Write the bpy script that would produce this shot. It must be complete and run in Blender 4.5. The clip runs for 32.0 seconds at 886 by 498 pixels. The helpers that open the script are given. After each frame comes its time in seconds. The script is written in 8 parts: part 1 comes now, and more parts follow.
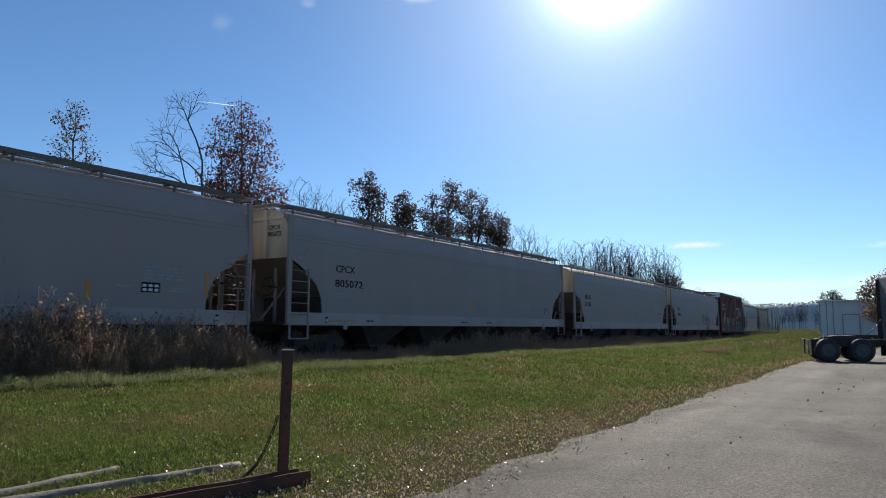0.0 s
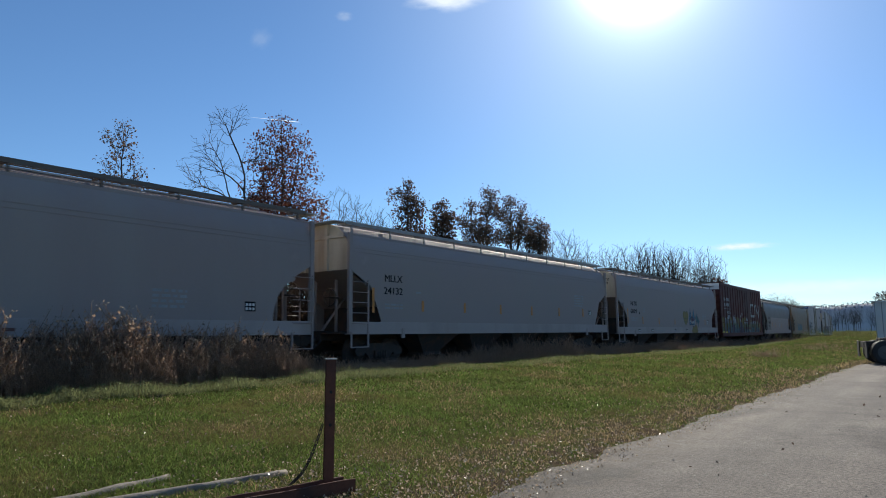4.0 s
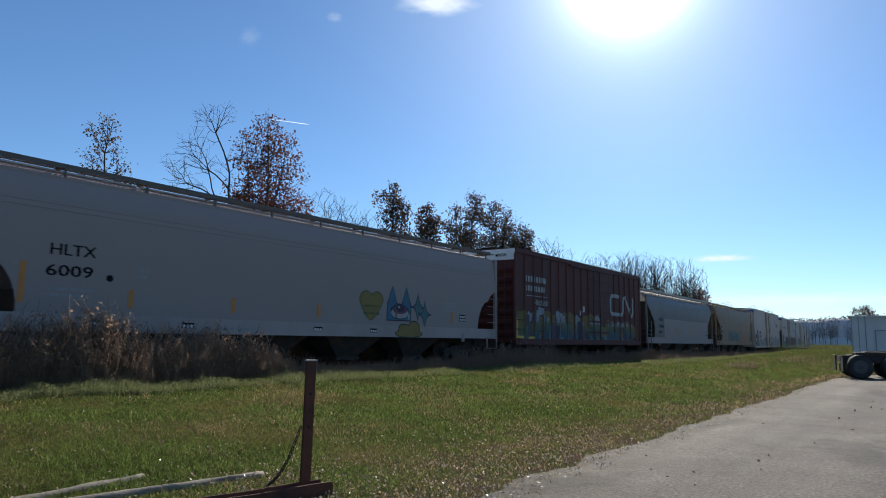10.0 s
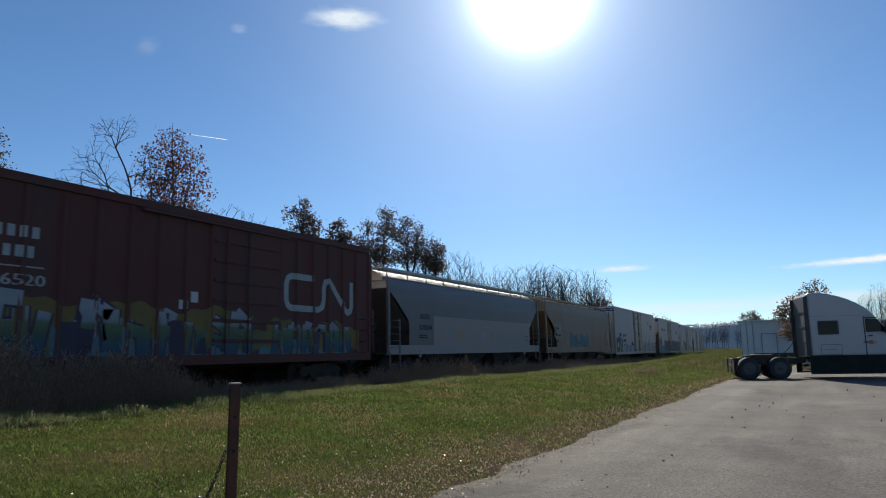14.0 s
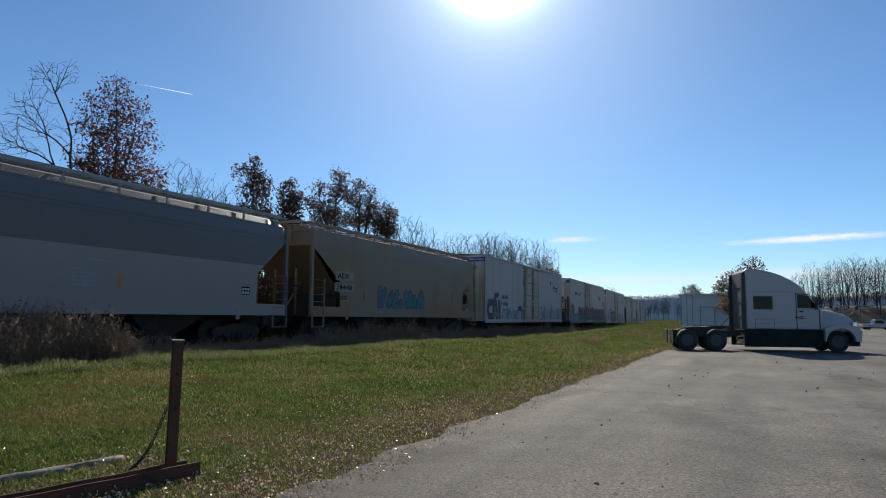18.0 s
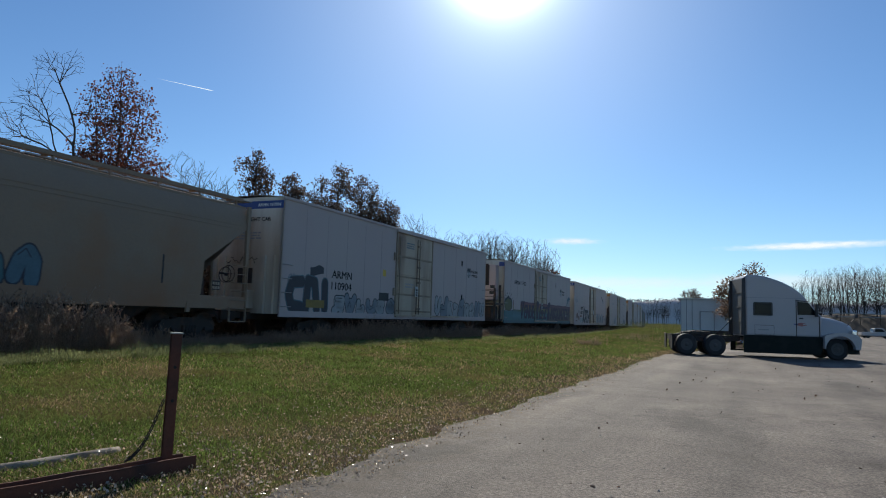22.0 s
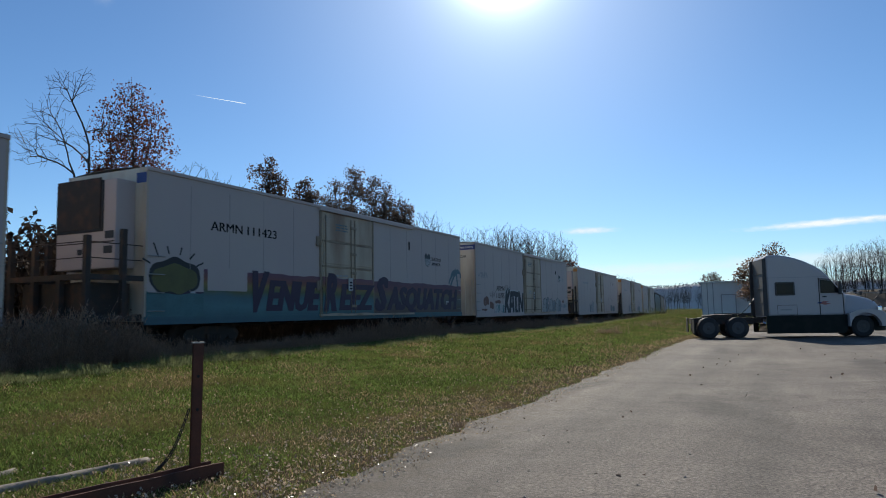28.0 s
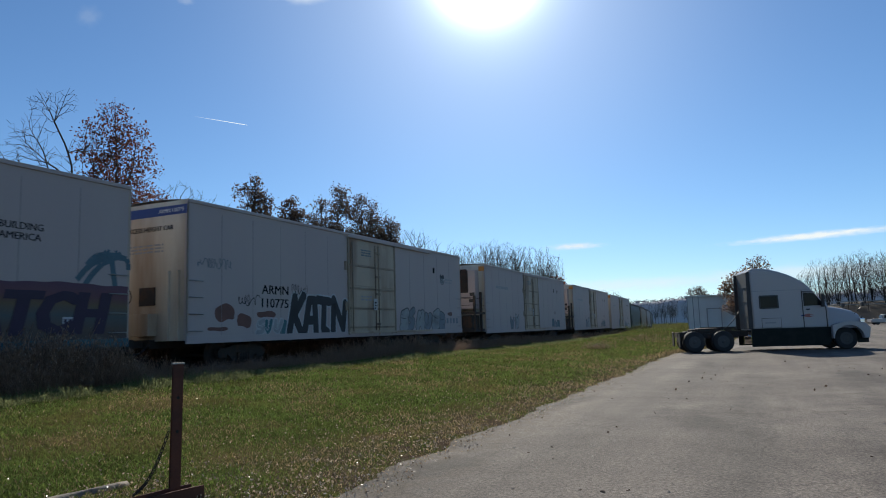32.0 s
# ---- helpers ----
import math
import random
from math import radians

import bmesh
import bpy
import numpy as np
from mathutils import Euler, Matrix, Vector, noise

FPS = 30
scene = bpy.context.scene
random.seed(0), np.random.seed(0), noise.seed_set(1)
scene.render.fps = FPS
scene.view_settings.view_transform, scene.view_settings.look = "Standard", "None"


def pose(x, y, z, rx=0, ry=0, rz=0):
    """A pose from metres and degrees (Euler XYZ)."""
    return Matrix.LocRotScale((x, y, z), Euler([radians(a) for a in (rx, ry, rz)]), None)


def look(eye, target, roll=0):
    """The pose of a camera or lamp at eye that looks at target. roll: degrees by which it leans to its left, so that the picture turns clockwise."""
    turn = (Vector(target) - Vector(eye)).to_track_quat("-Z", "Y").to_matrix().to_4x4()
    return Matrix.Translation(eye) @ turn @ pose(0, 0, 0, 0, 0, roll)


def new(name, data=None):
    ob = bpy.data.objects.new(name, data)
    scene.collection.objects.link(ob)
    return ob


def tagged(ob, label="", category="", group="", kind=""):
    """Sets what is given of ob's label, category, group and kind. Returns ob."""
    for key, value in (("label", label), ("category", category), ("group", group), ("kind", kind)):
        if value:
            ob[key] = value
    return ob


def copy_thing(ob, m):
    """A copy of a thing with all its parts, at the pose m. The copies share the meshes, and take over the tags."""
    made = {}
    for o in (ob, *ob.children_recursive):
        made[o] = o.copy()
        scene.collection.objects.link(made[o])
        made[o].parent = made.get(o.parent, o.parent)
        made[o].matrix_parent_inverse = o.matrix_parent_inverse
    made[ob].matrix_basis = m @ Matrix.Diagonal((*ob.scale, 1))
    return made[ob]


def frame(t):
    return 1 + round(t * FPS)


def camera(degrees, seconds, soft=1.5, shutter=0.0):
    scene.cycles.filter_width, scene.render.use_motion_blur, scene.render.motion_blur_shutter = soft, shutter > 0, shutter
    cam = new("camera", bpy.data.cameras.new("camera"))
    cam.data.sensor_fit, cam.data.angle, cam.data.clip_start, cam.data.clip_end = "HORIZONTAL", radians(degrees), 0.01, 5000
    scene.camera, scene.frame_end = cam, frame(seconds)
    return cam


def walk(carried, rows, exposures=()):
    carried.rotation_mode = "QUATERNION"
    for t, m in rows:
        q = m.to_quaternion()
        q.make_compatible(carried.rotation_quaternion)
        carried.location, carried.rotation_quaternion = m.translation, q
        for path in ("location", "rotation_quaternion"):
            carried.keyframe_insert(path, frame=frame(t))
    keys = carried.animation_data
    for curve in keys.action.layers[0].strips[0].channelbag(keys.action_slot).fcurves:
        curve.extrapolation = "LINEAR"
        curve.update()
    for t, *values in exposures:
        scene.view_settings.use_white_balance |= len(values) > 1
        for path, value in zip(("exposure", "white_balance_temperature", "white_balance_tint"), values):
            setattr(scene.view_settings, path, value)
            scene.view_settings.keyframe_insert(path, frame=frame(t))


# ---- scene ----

# the eye of a person standing at the road's side; x runs along the railway, y across it
cam = camera(66.3, 32.0, 1.0, 0.3)
walk(cam, [(t, pose(x, y, z, rx, ry, rz)) for t, x, y, z, rx, ry, rz in (
    (0, 0.138, 0.025, 1.479, 96.593, -0.161, -56.265),
    (0.5, 0.129, 0.020, 1.476, 96.557, 0.115, -55.801),
    (1, 0.122, 0.008, 1.479, 96.738, 0.584, -54.993),
    (1.5, 0.124, 0.003, 1.480, 96.994, 0.832, -54.297),
    (2, 0.123, 0.003, 1.476, 97.235, 0.901, -53.761),
    (2.5, 0.125, 0.002, 1.476, 97.319, 0.882, -53.400),
    (3, 0.125, 0.009, 1.473, 97.382, 0.853, -53.161),
    (3.5, 0.124, 0.009, 1.479, 97.320, 0.741, -52.941),
    (5.5, 0.124, 0.013, 1.474, 97.028, 0.586, -52.654),
    (6, 0.127, 0.018, 1.474, 96.967, 0.747, -52.704),
    (6.5, 0.124, 0.018, 1.474, 96.931, 0.957, -52.824),
    (7, 0.118, 0.007, 1.476, 97.050, 1.267, -52.816),
    (7.5, 0.117, 0.001, 1.479, 97.275, 1.427, -52.753),
    (8, 0.123, 0.006, 1.477, 97.455, 1.431, -52.707),
    (8.5, 0.125, 0.008, 1.476, 97.575, 1.128, -52.797),
    (9, 0.126, 0.013, 1.474, 97.617, 0.354, -53.186),
    (9.5, 0.130, 0.015, 1.478, 97.562, 0.013, -53.663),
    (10, 0.132, 0.015, 1.480, 97.577, -0.737, -54.324),
    (10.5, 0.133, 0.013, 1.484, 97.615, -0.545, -54.728),
    (11, 0.118, 0.011, 1.484, 97.839, -0.535, -54.663),
    (11.5, 0.114, 0.006, 1.492, 98.006, -0.265, -54.456),
    (12, 0.078, -0.001, 1.506, 98.117, 0.047, -54.440),
    (12.5, 0.012, -0.004, 1.512, 98.295, 0.629, -55.611),
    (13, -0.050, 0.003, 1.504, 98.419, 1.399, -57.861),
    (13.5, -0.087, 0.010, 1.509, 98.555, 1.696, -60.123),
    (14, -0.112, 0.000, 1.505, 98.763, 1.164, -61.642),
    (14.5, -0.114, -0.006, 1.506, 98.612, 0.631, -62.634),
    (16.5, -0.122, -0.008, 1.498, 96.736, -0.650, -64.842),
    (17, -0.110, -0.009, 1.498, 96.345, -0.882, -65.409),
    (17.5, -0.101, -0.002, 1.494, 95.962, -0.375, -65.664),
    (18, -0.095, 0.006, 1.490, 95.797, -0.418, -65.944),
    (18.5, -0.089, 0.012, 1.493, 95.629, -0.662, -66.091),
    (19, -0.090, 0.010, 1.488, 95.546, -0.904, -66.211),
    (19.5, -0.087, 0.008, 1.493, 95.532, -1.155, -66.247),
    (20, -0.093, 0.006, 1.492, 95.509, -1.234, -66.205),
    (20.5, -0.089, 0.004, 1.492, 95.552, -1.216, -66.177),
    (21, -0.085, 0.009, 1.490, 95.606, -1.377, -66.063),
    (21.5, -0.083, 0.010, 1.490, 95.635, -1.518, -66.035),
    (22, -0.079, 0.014, 1.492, 95.688, -1.726, -65.996),
    (22.5, -0.078, 0.012, 1.490, 95.661, -1.758, -65.793),
    (23, -0.081, 0.008, 1.492, 95.684, -1.762, -65.671),
    (23.5, -0.083, 0.007, 1.495, 95.681, -1.494, -65.478),
    (24, -0.086, 0.002, 1.496, 95.698, -1.017, -65.287),
    (24.5, -0.087, -0.006, 1.493, 95.693, -0.467, -65.116),
    (25, -0.083, -0.009, 1.495, 95.584, 0.499, -64.988),
    (25.5, -0.089, -0.019, 1.493, 95.496, 1.110, -64.979),
    (27.5, -0.096, -0.011, 1.498, 95.337, 1.155, -64.595),
    (28, -0.086, -0.016, 1.496, 95.397, 1.125, -64.344),
    (28.5, -0.082, -0.021, 1.491, 95.387, 1.225, -64.268),
    (29, -0.077, -0.036, 1.496, 95.412, 1.252, -64.281),
    (29.5, -0.074, -0.049, 1.495, 95.562, 1.643, -64.357),
    (30, -0.074, -0.055, 1.493, 95.808, 1.872, -64.485),
    (30.5, -0.071, -0.062, 1.495, 96.089, 1.943, -64.658),
    (31, -0.065, -0.057, 1.498, 96.356, 2.090, -64.818),
    (31.5, -0.067, -0.059, 1.493, 96.634, 1.878, -65.009),
    (32, -0.066, -0.068, 1.494, 96.816, 1.848, -65.357),
)], tuple((t, e, 6050, 4) for t, e in ((0.0, 0.14), (4.0, 0.16), (10.5, 0.18), (12.5, 0.08), (14.0, -0.04), (17.0, -0.04), (20.0, 0.03), (31.0, 0.03), (32.0, -0.03))))

# ---- world and sun ----
SUN_AZ, SUN_EL = 19.8, 29.6      # degrees from +x towards +y, and above the horizon
sun_dir = Vector((math.cos(radians(SUN_EL)) * math.cos(radians(SUN_AZ)), math.cos(radians(SUN_EL)) * math.sin(radians(SUN_AZ)), math.sin(radians(SUN_EL))))
world = bpy.data.worlds.new("sky")
scene.world = world
world.use_nodes = True
wn, wl = world.node_tree.nodes, world.node_tree.links
sky = wn.new("ShaderNodeTexSky")
sky.sky_type, sky.sun_disc = "NISHITA", False
sky.sun_elevation, sky.sun_rotation = radians(SUN_EL), radians(90 - SUN_AZ)
sky.air_density, sky.dust_density, sky.ozone_density, sky.altitude = 0.9, 0.1, 5.5, 200
# the bright air close round the sun
tc = wn.new("ShaderNodeTexCoord")
dot = wn.new("ShaderNodeVectorMath")
dot.operation = "DOT_PRODUCT"
dot.inputs[1].default_value = sun_dir
wl.new(tc.outputs["Generated"], dot.inputs[0])


def wmath(op, a, b):
    n = wn.new("ShaderNodeMath")
    n.operation = op
    for i, v in enumerate((a, b)):
        if isinstance(v, (int, float)):
            n.inputs[i].default_value = v
        else:
            wl.new(v, n.inputs[i])
    return n.outputs[0]


pos = wmath("MAXIMUM", dot.outputs["Value"], 0.0)
core = wmath("ADD", wmath("MULTIPLY", wmath("POWER", pos, 1100.0), 130.0), wmath("MULTIPLY", wmath("POWER", pos, 260.0), 9.0))
halo = wmath("MULTIPLY", wmath("POWER", pos, 30.0), 2.9)
glow = wmath("ADD", core, halo)
mix = wn.new("ShaderNodeMix")
mix.data_type, mix.blend_type = "RGBA", "ADD"
mix.inputs["Factor"].default_value = 1.0
comb = wn.new("ShaderNodeCombineColor")
for i, k in enumerate((1.0, 0.98, 0.93)):
    wl.new(wmath("MULTIPLY", glow, k), comb.inputs[i])
wl.new(sky.outputs[0], mix.inputs[6])
wl.new(comb.outputs[0], mix.inputs[7])
wl.new(mix.outputs[2], wn["Background"].inputs[0])
wn["Background"].inputs[1].default_value = 0.102
sun = bpy.data.lights.new("sun", "SUN")
sun.energy, sun.angle, sun.color = 5.5, radians(0.53), (1.0, 0.875, 0.73)
sun_ob = new("sun", sun)
sun_ob.matrix_world = look(sun_dir * 100, (0, 0, 0))

# ---- materials ----
def mat(name, col, rough=0.7, metal=0.0, var=0.15, scale=4.0, fine=40.0, bump=0.1, dirt=None, dirt_amt=0.4, dirt_scale=1.5, island=0.0, obj=0.0, spec=0.5, streak=False):
    """A surface with broad and fine variation, optional dirt of its own colour, and a fine relief."""
    m = bpy.data.materials.new(name)
    m.use_nodes = True
    nt = m.node_tree
    nd, lk = nt.nodes, nt.links
    b = nd["Principled BSDF"]
    b.inputs["Metallic"].default_value = metal
    b.inputs["Specular IOR Level"].default_value = spec
    tcn = nd.new("ShaderNodeTexCoord")
    src = tcn.outputs["Object"]
    if streak:
        mp = nd.new("ShaderNodeMapping")
        mp.inputs["Scale"].default_value = (1.0, 1.0, 0.18)
        lk.new(src, mp.inputs[0])
        ssrc = mp.outputs[0]
    else:
        ssrc = src

    def noi(sc, det, s=src):
        n = nd.new("ShaderNodeTexNoise")
        n.inputs["Scale"].default_value, n.inputs["Detail"].default_value = sc, det
        lk.new(s, n.inputs["Vector"])
        return n.outputs["Fac"]

    def mth(op, a, bb):
        n = nd.new("ShaderNodeMath")
        n.operation = op
        for i, v in enumerate((a, bb)):
            if isinstance(v, (int, float)):
                n.inputs[i].default_value = v
            else:
                lk.new(v, n.inputs[i])
        return n.outputs[0]

    n1, n2 = noi(scale, 4), noi(fine, 3)
    f = mth("ADD", mth("MULTIPLY", mth("SUBTRACT", n1, 0.5), var * 2.4), mth("MULTIPLY", mth("SUBTRACT", n2, 0.5), var * 1.4))
    if island:
        g = nd.new("ShaderNodeNewGeometry")
        f = mth("ADD", f, mth("MULTIPLY", mth("SUBTRACT", g.outputs["Random Per Island"], 0.5), island))
    if obj:
        o = nd.new("ShaderNodeObjectInfo")
        f = mth("ADD", f, mth("MULTIPLY", mth("SUBTRACT", o.outputs["Random"], 0.5), obj))
    f = mth("ADD", f, 1.0)
    sc = nd.new("ShaderNodeVectorMath")
    sc.operation = "SCALE"
    sc.inputs[0].default_value = col
    lk.new(f, sc.inputs["Scale"])
    out = sc.outputs[0]
    if dirt:
        ramp = nd.new("ShaderNodeMapRange")
        ramp.inputs["From Min"].default_value, ramp.inputs["From Max"].default_value = 0.5 - 0.02, 0.72
        lk.new(noi(dirt_scale, 6, ssrc), ramp.inputs["Value"])
        mx = nd.new("ShaderNodeMix")
        mx.data_type = "RGBA"
        lk.new(mth("MULTIPLY", ramp.outputs[0], dirt_amt), mx.inputs["Factor"])
        lk.new(out, mx.inputs[6])
        mx.inputs[7].default_value = (*dirt, 1)
        out = mx.outputs[2]
    lk.new(out, b.inputs["Base Color"])
    r = mth("ADD", rough, mth("MULTIPLY", mth("SUBTRACT", n1, 0.5), 0.25))
    lk.new(r, b.inputs["Roughness"])
    if bump:
        bp = nd.new("ShaderNodeBump")
        bp.inputs["Strength"].default_value, bp.inputs["Distance"].default_value = bump, 0.02
        lk.new(n2, bp.inputs["Height"])
        lk.new(bp.outputs[0], b.inputs["Normal"])
    return m


def leafy(name, col, trans=0.5, var=0.5, rough=0.55, broad=0.15, size=3.0, tint=None, tint_amt=0.6, tint_scale=0.6, spec=0.1):
    """Thin leaves and blades that let some light through; tint is a second colour in patches."""
    m = mat(name, col, rough, 0, broad, size, 20.0, 0.0, tint, tint_amt, tint_scale, island=var, spec=spec)
    nt = m.node_tree
    b = nt.nodes["Principled BSDF"]
    t = nt.nodes.new("ShaderNodeBsdfTranslucent")
    nt.links.new(b.inputs["Base Color"].links[0].from_socket, t.inputs["Color"])
    mx = nt.nodes.new("ShaderNodeMixShader")
    mx.inputs[0].default_value = trans
    nt.links.new(b.outputs[0], mx.inputs[1])
    nt.links.new(t.outputs[0], mx.inputs[2])
    nt.links.new(mx.outputs[0], nt.nodes["Material Output"].inputs["Surface"])
    return m


RUST = (0.16, 0.07, 0.035)
GRIME = (0.10, 0.085, 0.07)
M = dict(
    grey_white=mat("grey_white_paint", (0.318, 0.256, 0.234), 0.7, 0, 0.05, 0.8, 12, 0.03, (0.36, 0.33, 0.29), 0.35, 0.6, streak=True),
    pale_grey=mat("pale_grey_paint", (0.332, 0.268, 0.246), 0.7, 0, 0.05, 0.7, 12, 0.03, (0.32, 0.28, 0.24), 0.4, 0.7, streak=True),
    mid_grey=mat("dull_grey_paint", (0.155, 0.134, 0.128), 0.55, 0, 0.08, 0.8, 14, 0.03, (0.13, 0.11, 0.10), 0.4, 0.8, streak=True),
    tan=mat("tan_paint", (0.265, 0.192, 0.126), 0.65, 0, 0.12, 0.7, 14, 0.05, (0.27, 0.125, 0.05), 0.95, 0.32),
    white=mat("white_car_paint", (0.455, 0.378, 0.352), 0.66, 0, 0.03, 0.9, 10, 0.02, (0.5, 0.46, 0.4), 0.28, 0.7, streak=True),
    # side sills, paler than the hopper sides above them
    sill=mat("pale_sill_paint", (0.385, 0.318, 0.292), 0.65, 0, 0.06, 1.0, 14, 0.03, (0.24, 0.19, 0.16), 0.5, 0.9, streak=True),
    cream=mat("cream_end_paint", (0.62, 0.55, 0.44), 0.55, 0, 0.08, 1.0, 12, 0.03, (0.27, 0.15, 0.07), 0.75, 0.9, streak=True),
    dirty_door=mat("dirty_door_paint", (0.45, 0.365, 0.265), 0.6, 0, 0.12, 1.4, 16, 0.05, (0.20, 0.115, 0.07), 0.85, 1.0, streak=True),
    door_bar=mat("grimy_door_frame_paint", (0.28, 0.22, 0.155), 0.65, 0, 0.2, 1.5, 18, 0.05, (0.09, 0.05, 0.035), 0.8, 1.5, streak=True),
    seam=mat("grimy_seam_paint", (0.30, 0.265, 0.25), 0.7, 0, 0.25, 1.2, 14, 0.03, (0.42, 0.37, 0.35), 0.8, 0.9),
    cab_back=mat("grey_beige_panel", (0.13, 0.117, 0.10), 0.6, 0, 0.12, 2, 20, 0.02, GRIME, 0.4, 1.5),
    boxcar=mat("oxide_brown_paint", (0.094, 0.022, 0.015), 0.7, 0, 0.15, 0.8, 14, 0.05, (0.06, 0.035, 0.03), 0.6, 0.8, streak=True),
    dark_green=mat("dark_green_paint", (0.06, 0.075, 0.06), 0.6, 0, 0.15, 1.0, 14, 0.04, GRIME, 0.5, 0.7),
    black_car=mat("black_car_paint", (0.03, 0.03, 0.032), 0.55, 0, 0.2, 1.0, 14, 0.04, RUST, 0.4, 0.7),
    under=mat("grimy_steel", (0.045, 0.036, 0.03), 0.8, 0.1, 0.25, 4, 30, 0.15, RUST, 0.4, 3),
    galv=mat("galvanised_steel", (0.34, 0.33, 0.31), 0.6, 0.4, 0.12, 5, 60, 0.05, GRIME, 0.35, 2),
    roofwalk=mat("weathered_roofwalk", (0.16, 0.14, 0.12), 0.7, 0.3, 0.2, 4, 30, 0.1, RUST, 0.4, 3),
    rail=mat("railhead_steel", (0.25, 0.2, 0.17), 0.4, 0.8, 0.15, 5, 50, 0.05, RUST, 0.6, 3),
    ballast=mat("railway_ballast", (0.20, 0.18, 0.16), 0.9, 0, 0.4, 10, 60, 0.6, (0.09, 0.07, 0.05), 0.6, 1.0),
    asphalt=None,
    blue_stripe=mat("navy_stripe_paint", (0.03, 0.055, 0.20), 0.5, 0, 0.08, 2, 20, 0.02),
    orange=mat("orange_stripe_paint", (0.55, 0.22, 0.04), 0.55, 0, 0.15, 3, 20, 0.02),
    yellow=mat("yellow_paint", (0.60, 0.42, 0.06), 0.55, 0, 0.15, 3, 20, 0.02),
    black_paint=mat("black_stencil_paint", (0.014, 0.014, 0.016), 0.8, 0, 0.2, 3, 20, 0.0, spec=0.05),
    faded=mat("faded_stencil_paint", (0.30, 0.30, 0.30), 0.6, 0, 0.2, 3, 20, 0.0),
    white_paint=mat("white_stencil_paint", (0.72, 0.71, 0.69), 0.6, 0, 0.1, 3, 20, 0.0),
    rubber=mat("tyre_rubber", (0.022, 0.022, 0.023), 0.8, 0, 0.2, 5, 40, 0.1, (0.12, 0.10, 0.08), 0.3, 3),
    glass=mat("dark_tinted_glass", (0.012, 0.014, 0.016), 0.12, 0, 0.0, 1, 1, 0.0, spec=0.15),
    truck_white=mat("white_truck_paint", (0.44, 0.40, 0.385), 0.35, 0, 0.03, 1.2, 20, 0.01, (0.45, 0.43, 0.4), 0.2, 1.0),
    truck_green=mat("dark_green_fairing_paint", (0.004, 0.009, 0.008), 0.55, 0, 0.1, 2, 20, 0.01, GRIME, 0.12, 2, spec=0.2),
    chrome=mat("polished_aluminium", (0.75, 0.75, 0.76), 0.18, 1.0, 0.05, 5, 40, 0.02),
    black_plastic=mat("black_plastic", (0.025, 0.025, 0.027), 0.5, 0, 0.1, 5, 40, 0.05),
    red_paint=mat("red_decal_paint", (0.33, 0.12, 0.10), 0.5, 0, 0.1, 5, 40, 0.0),
    rusty_post=mat("rusty_painted_steel", (0.125, 0.046, 0.026), 0.8, 0.2, 0.3, 6, 50, 0.3, (0.03, 0.022, 0.02), 0.7, 3),
    chain=mat("dark_chain_steel", (0.04, 0.035, 0.03), 0.6, 0.7, 0.2, 8, 60, 0.1),
    log=mat("weathered_log", (0.225, 0.19, 0.15), 0.9, 0, 0.3, 5, 40, 0.5, (0.09, 0.065, 0.045), 0.7, 4),
    plank=mat("old_timber", (0.13, 0.10, 0.075), 0.85, 0, 0.3, 4, 40, 0.4, (0.05, 0.045, 0.04), 0.5, 2),
    bark=mat("grey_brown_bark", (0.075, 0.06, 0.05), 0.9, 0, 0.3, 4, 30, 0.5),
    bark_far=mat("far_grey_bark", (0.034, 0.028, 0.024), 0.9, 0, 0.2, 2, 10, 0.0),
    shed=mat("white_metal_siding", (0.70, 0.68, 0.66), 0.5, 0, 0.06, 1, 12, 0.03, (0.45, 0.43, 0.40), 0.35, 0.8, streak=True),
    shed_roof=mat("pale_metal_roof", (0.55, 0.56, 0.57), 0.45, 0.3, 0.08, 1, 12, 0.03),
    stone=mat("road_gravel", (0.22, 0.20, 0.18), 0.9, 0, 0.3, 10, 60, 0.3, island=0.6),
    leaf_rust=leafy("rust_oak_leaf", (0.155, 0.06, 0.042), 0.4, 0.9),
    leaf_brown=leafy("brown_oak_leaf", (0.14, 0.105, 0.086), 0.45, 0.8),
    leaf_dark=leafy("dark_oak_leaf", (0.115, 0.082, 0.066), 0.45, 0.8),
    grass=leafy("lawn_grass", (0.120, 0.162, 0.038), 0.5, 1.2, 0.85, 0.55, 1.3, (0.175, 0.142, 0.052), 0.7, 0.55),
    dry_grass=leafy("dry_grass_blades", (0.31, 0.23, 0.125), 0.5, 0.8, 0.8),
    weed=leafy("dry_weed_stem", (0.36, 0.245, 0.17), 0.42, 0.9, 0.7),
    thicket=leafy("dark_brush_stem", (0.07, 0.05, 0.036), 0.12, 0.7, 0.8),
    fringe=leafy("tall_pale_grass", (0.185, 0.20, 0.09), 0.5, 0.9, 0.8),
    tan_leaf=leafy("tan_oak_leaf", (0.21, 0.14, 0.095), 0.5, 0.7),
    seed=leafy("pale_seed_head", (0.31, 0.265, 0.215), 0.45, 0.6, 0.7),
    fallen=leafy("fallen_leaf", (0.40, 0.31, 0.22), 0.3, 1.3, 0.25, spec=0.9),
)


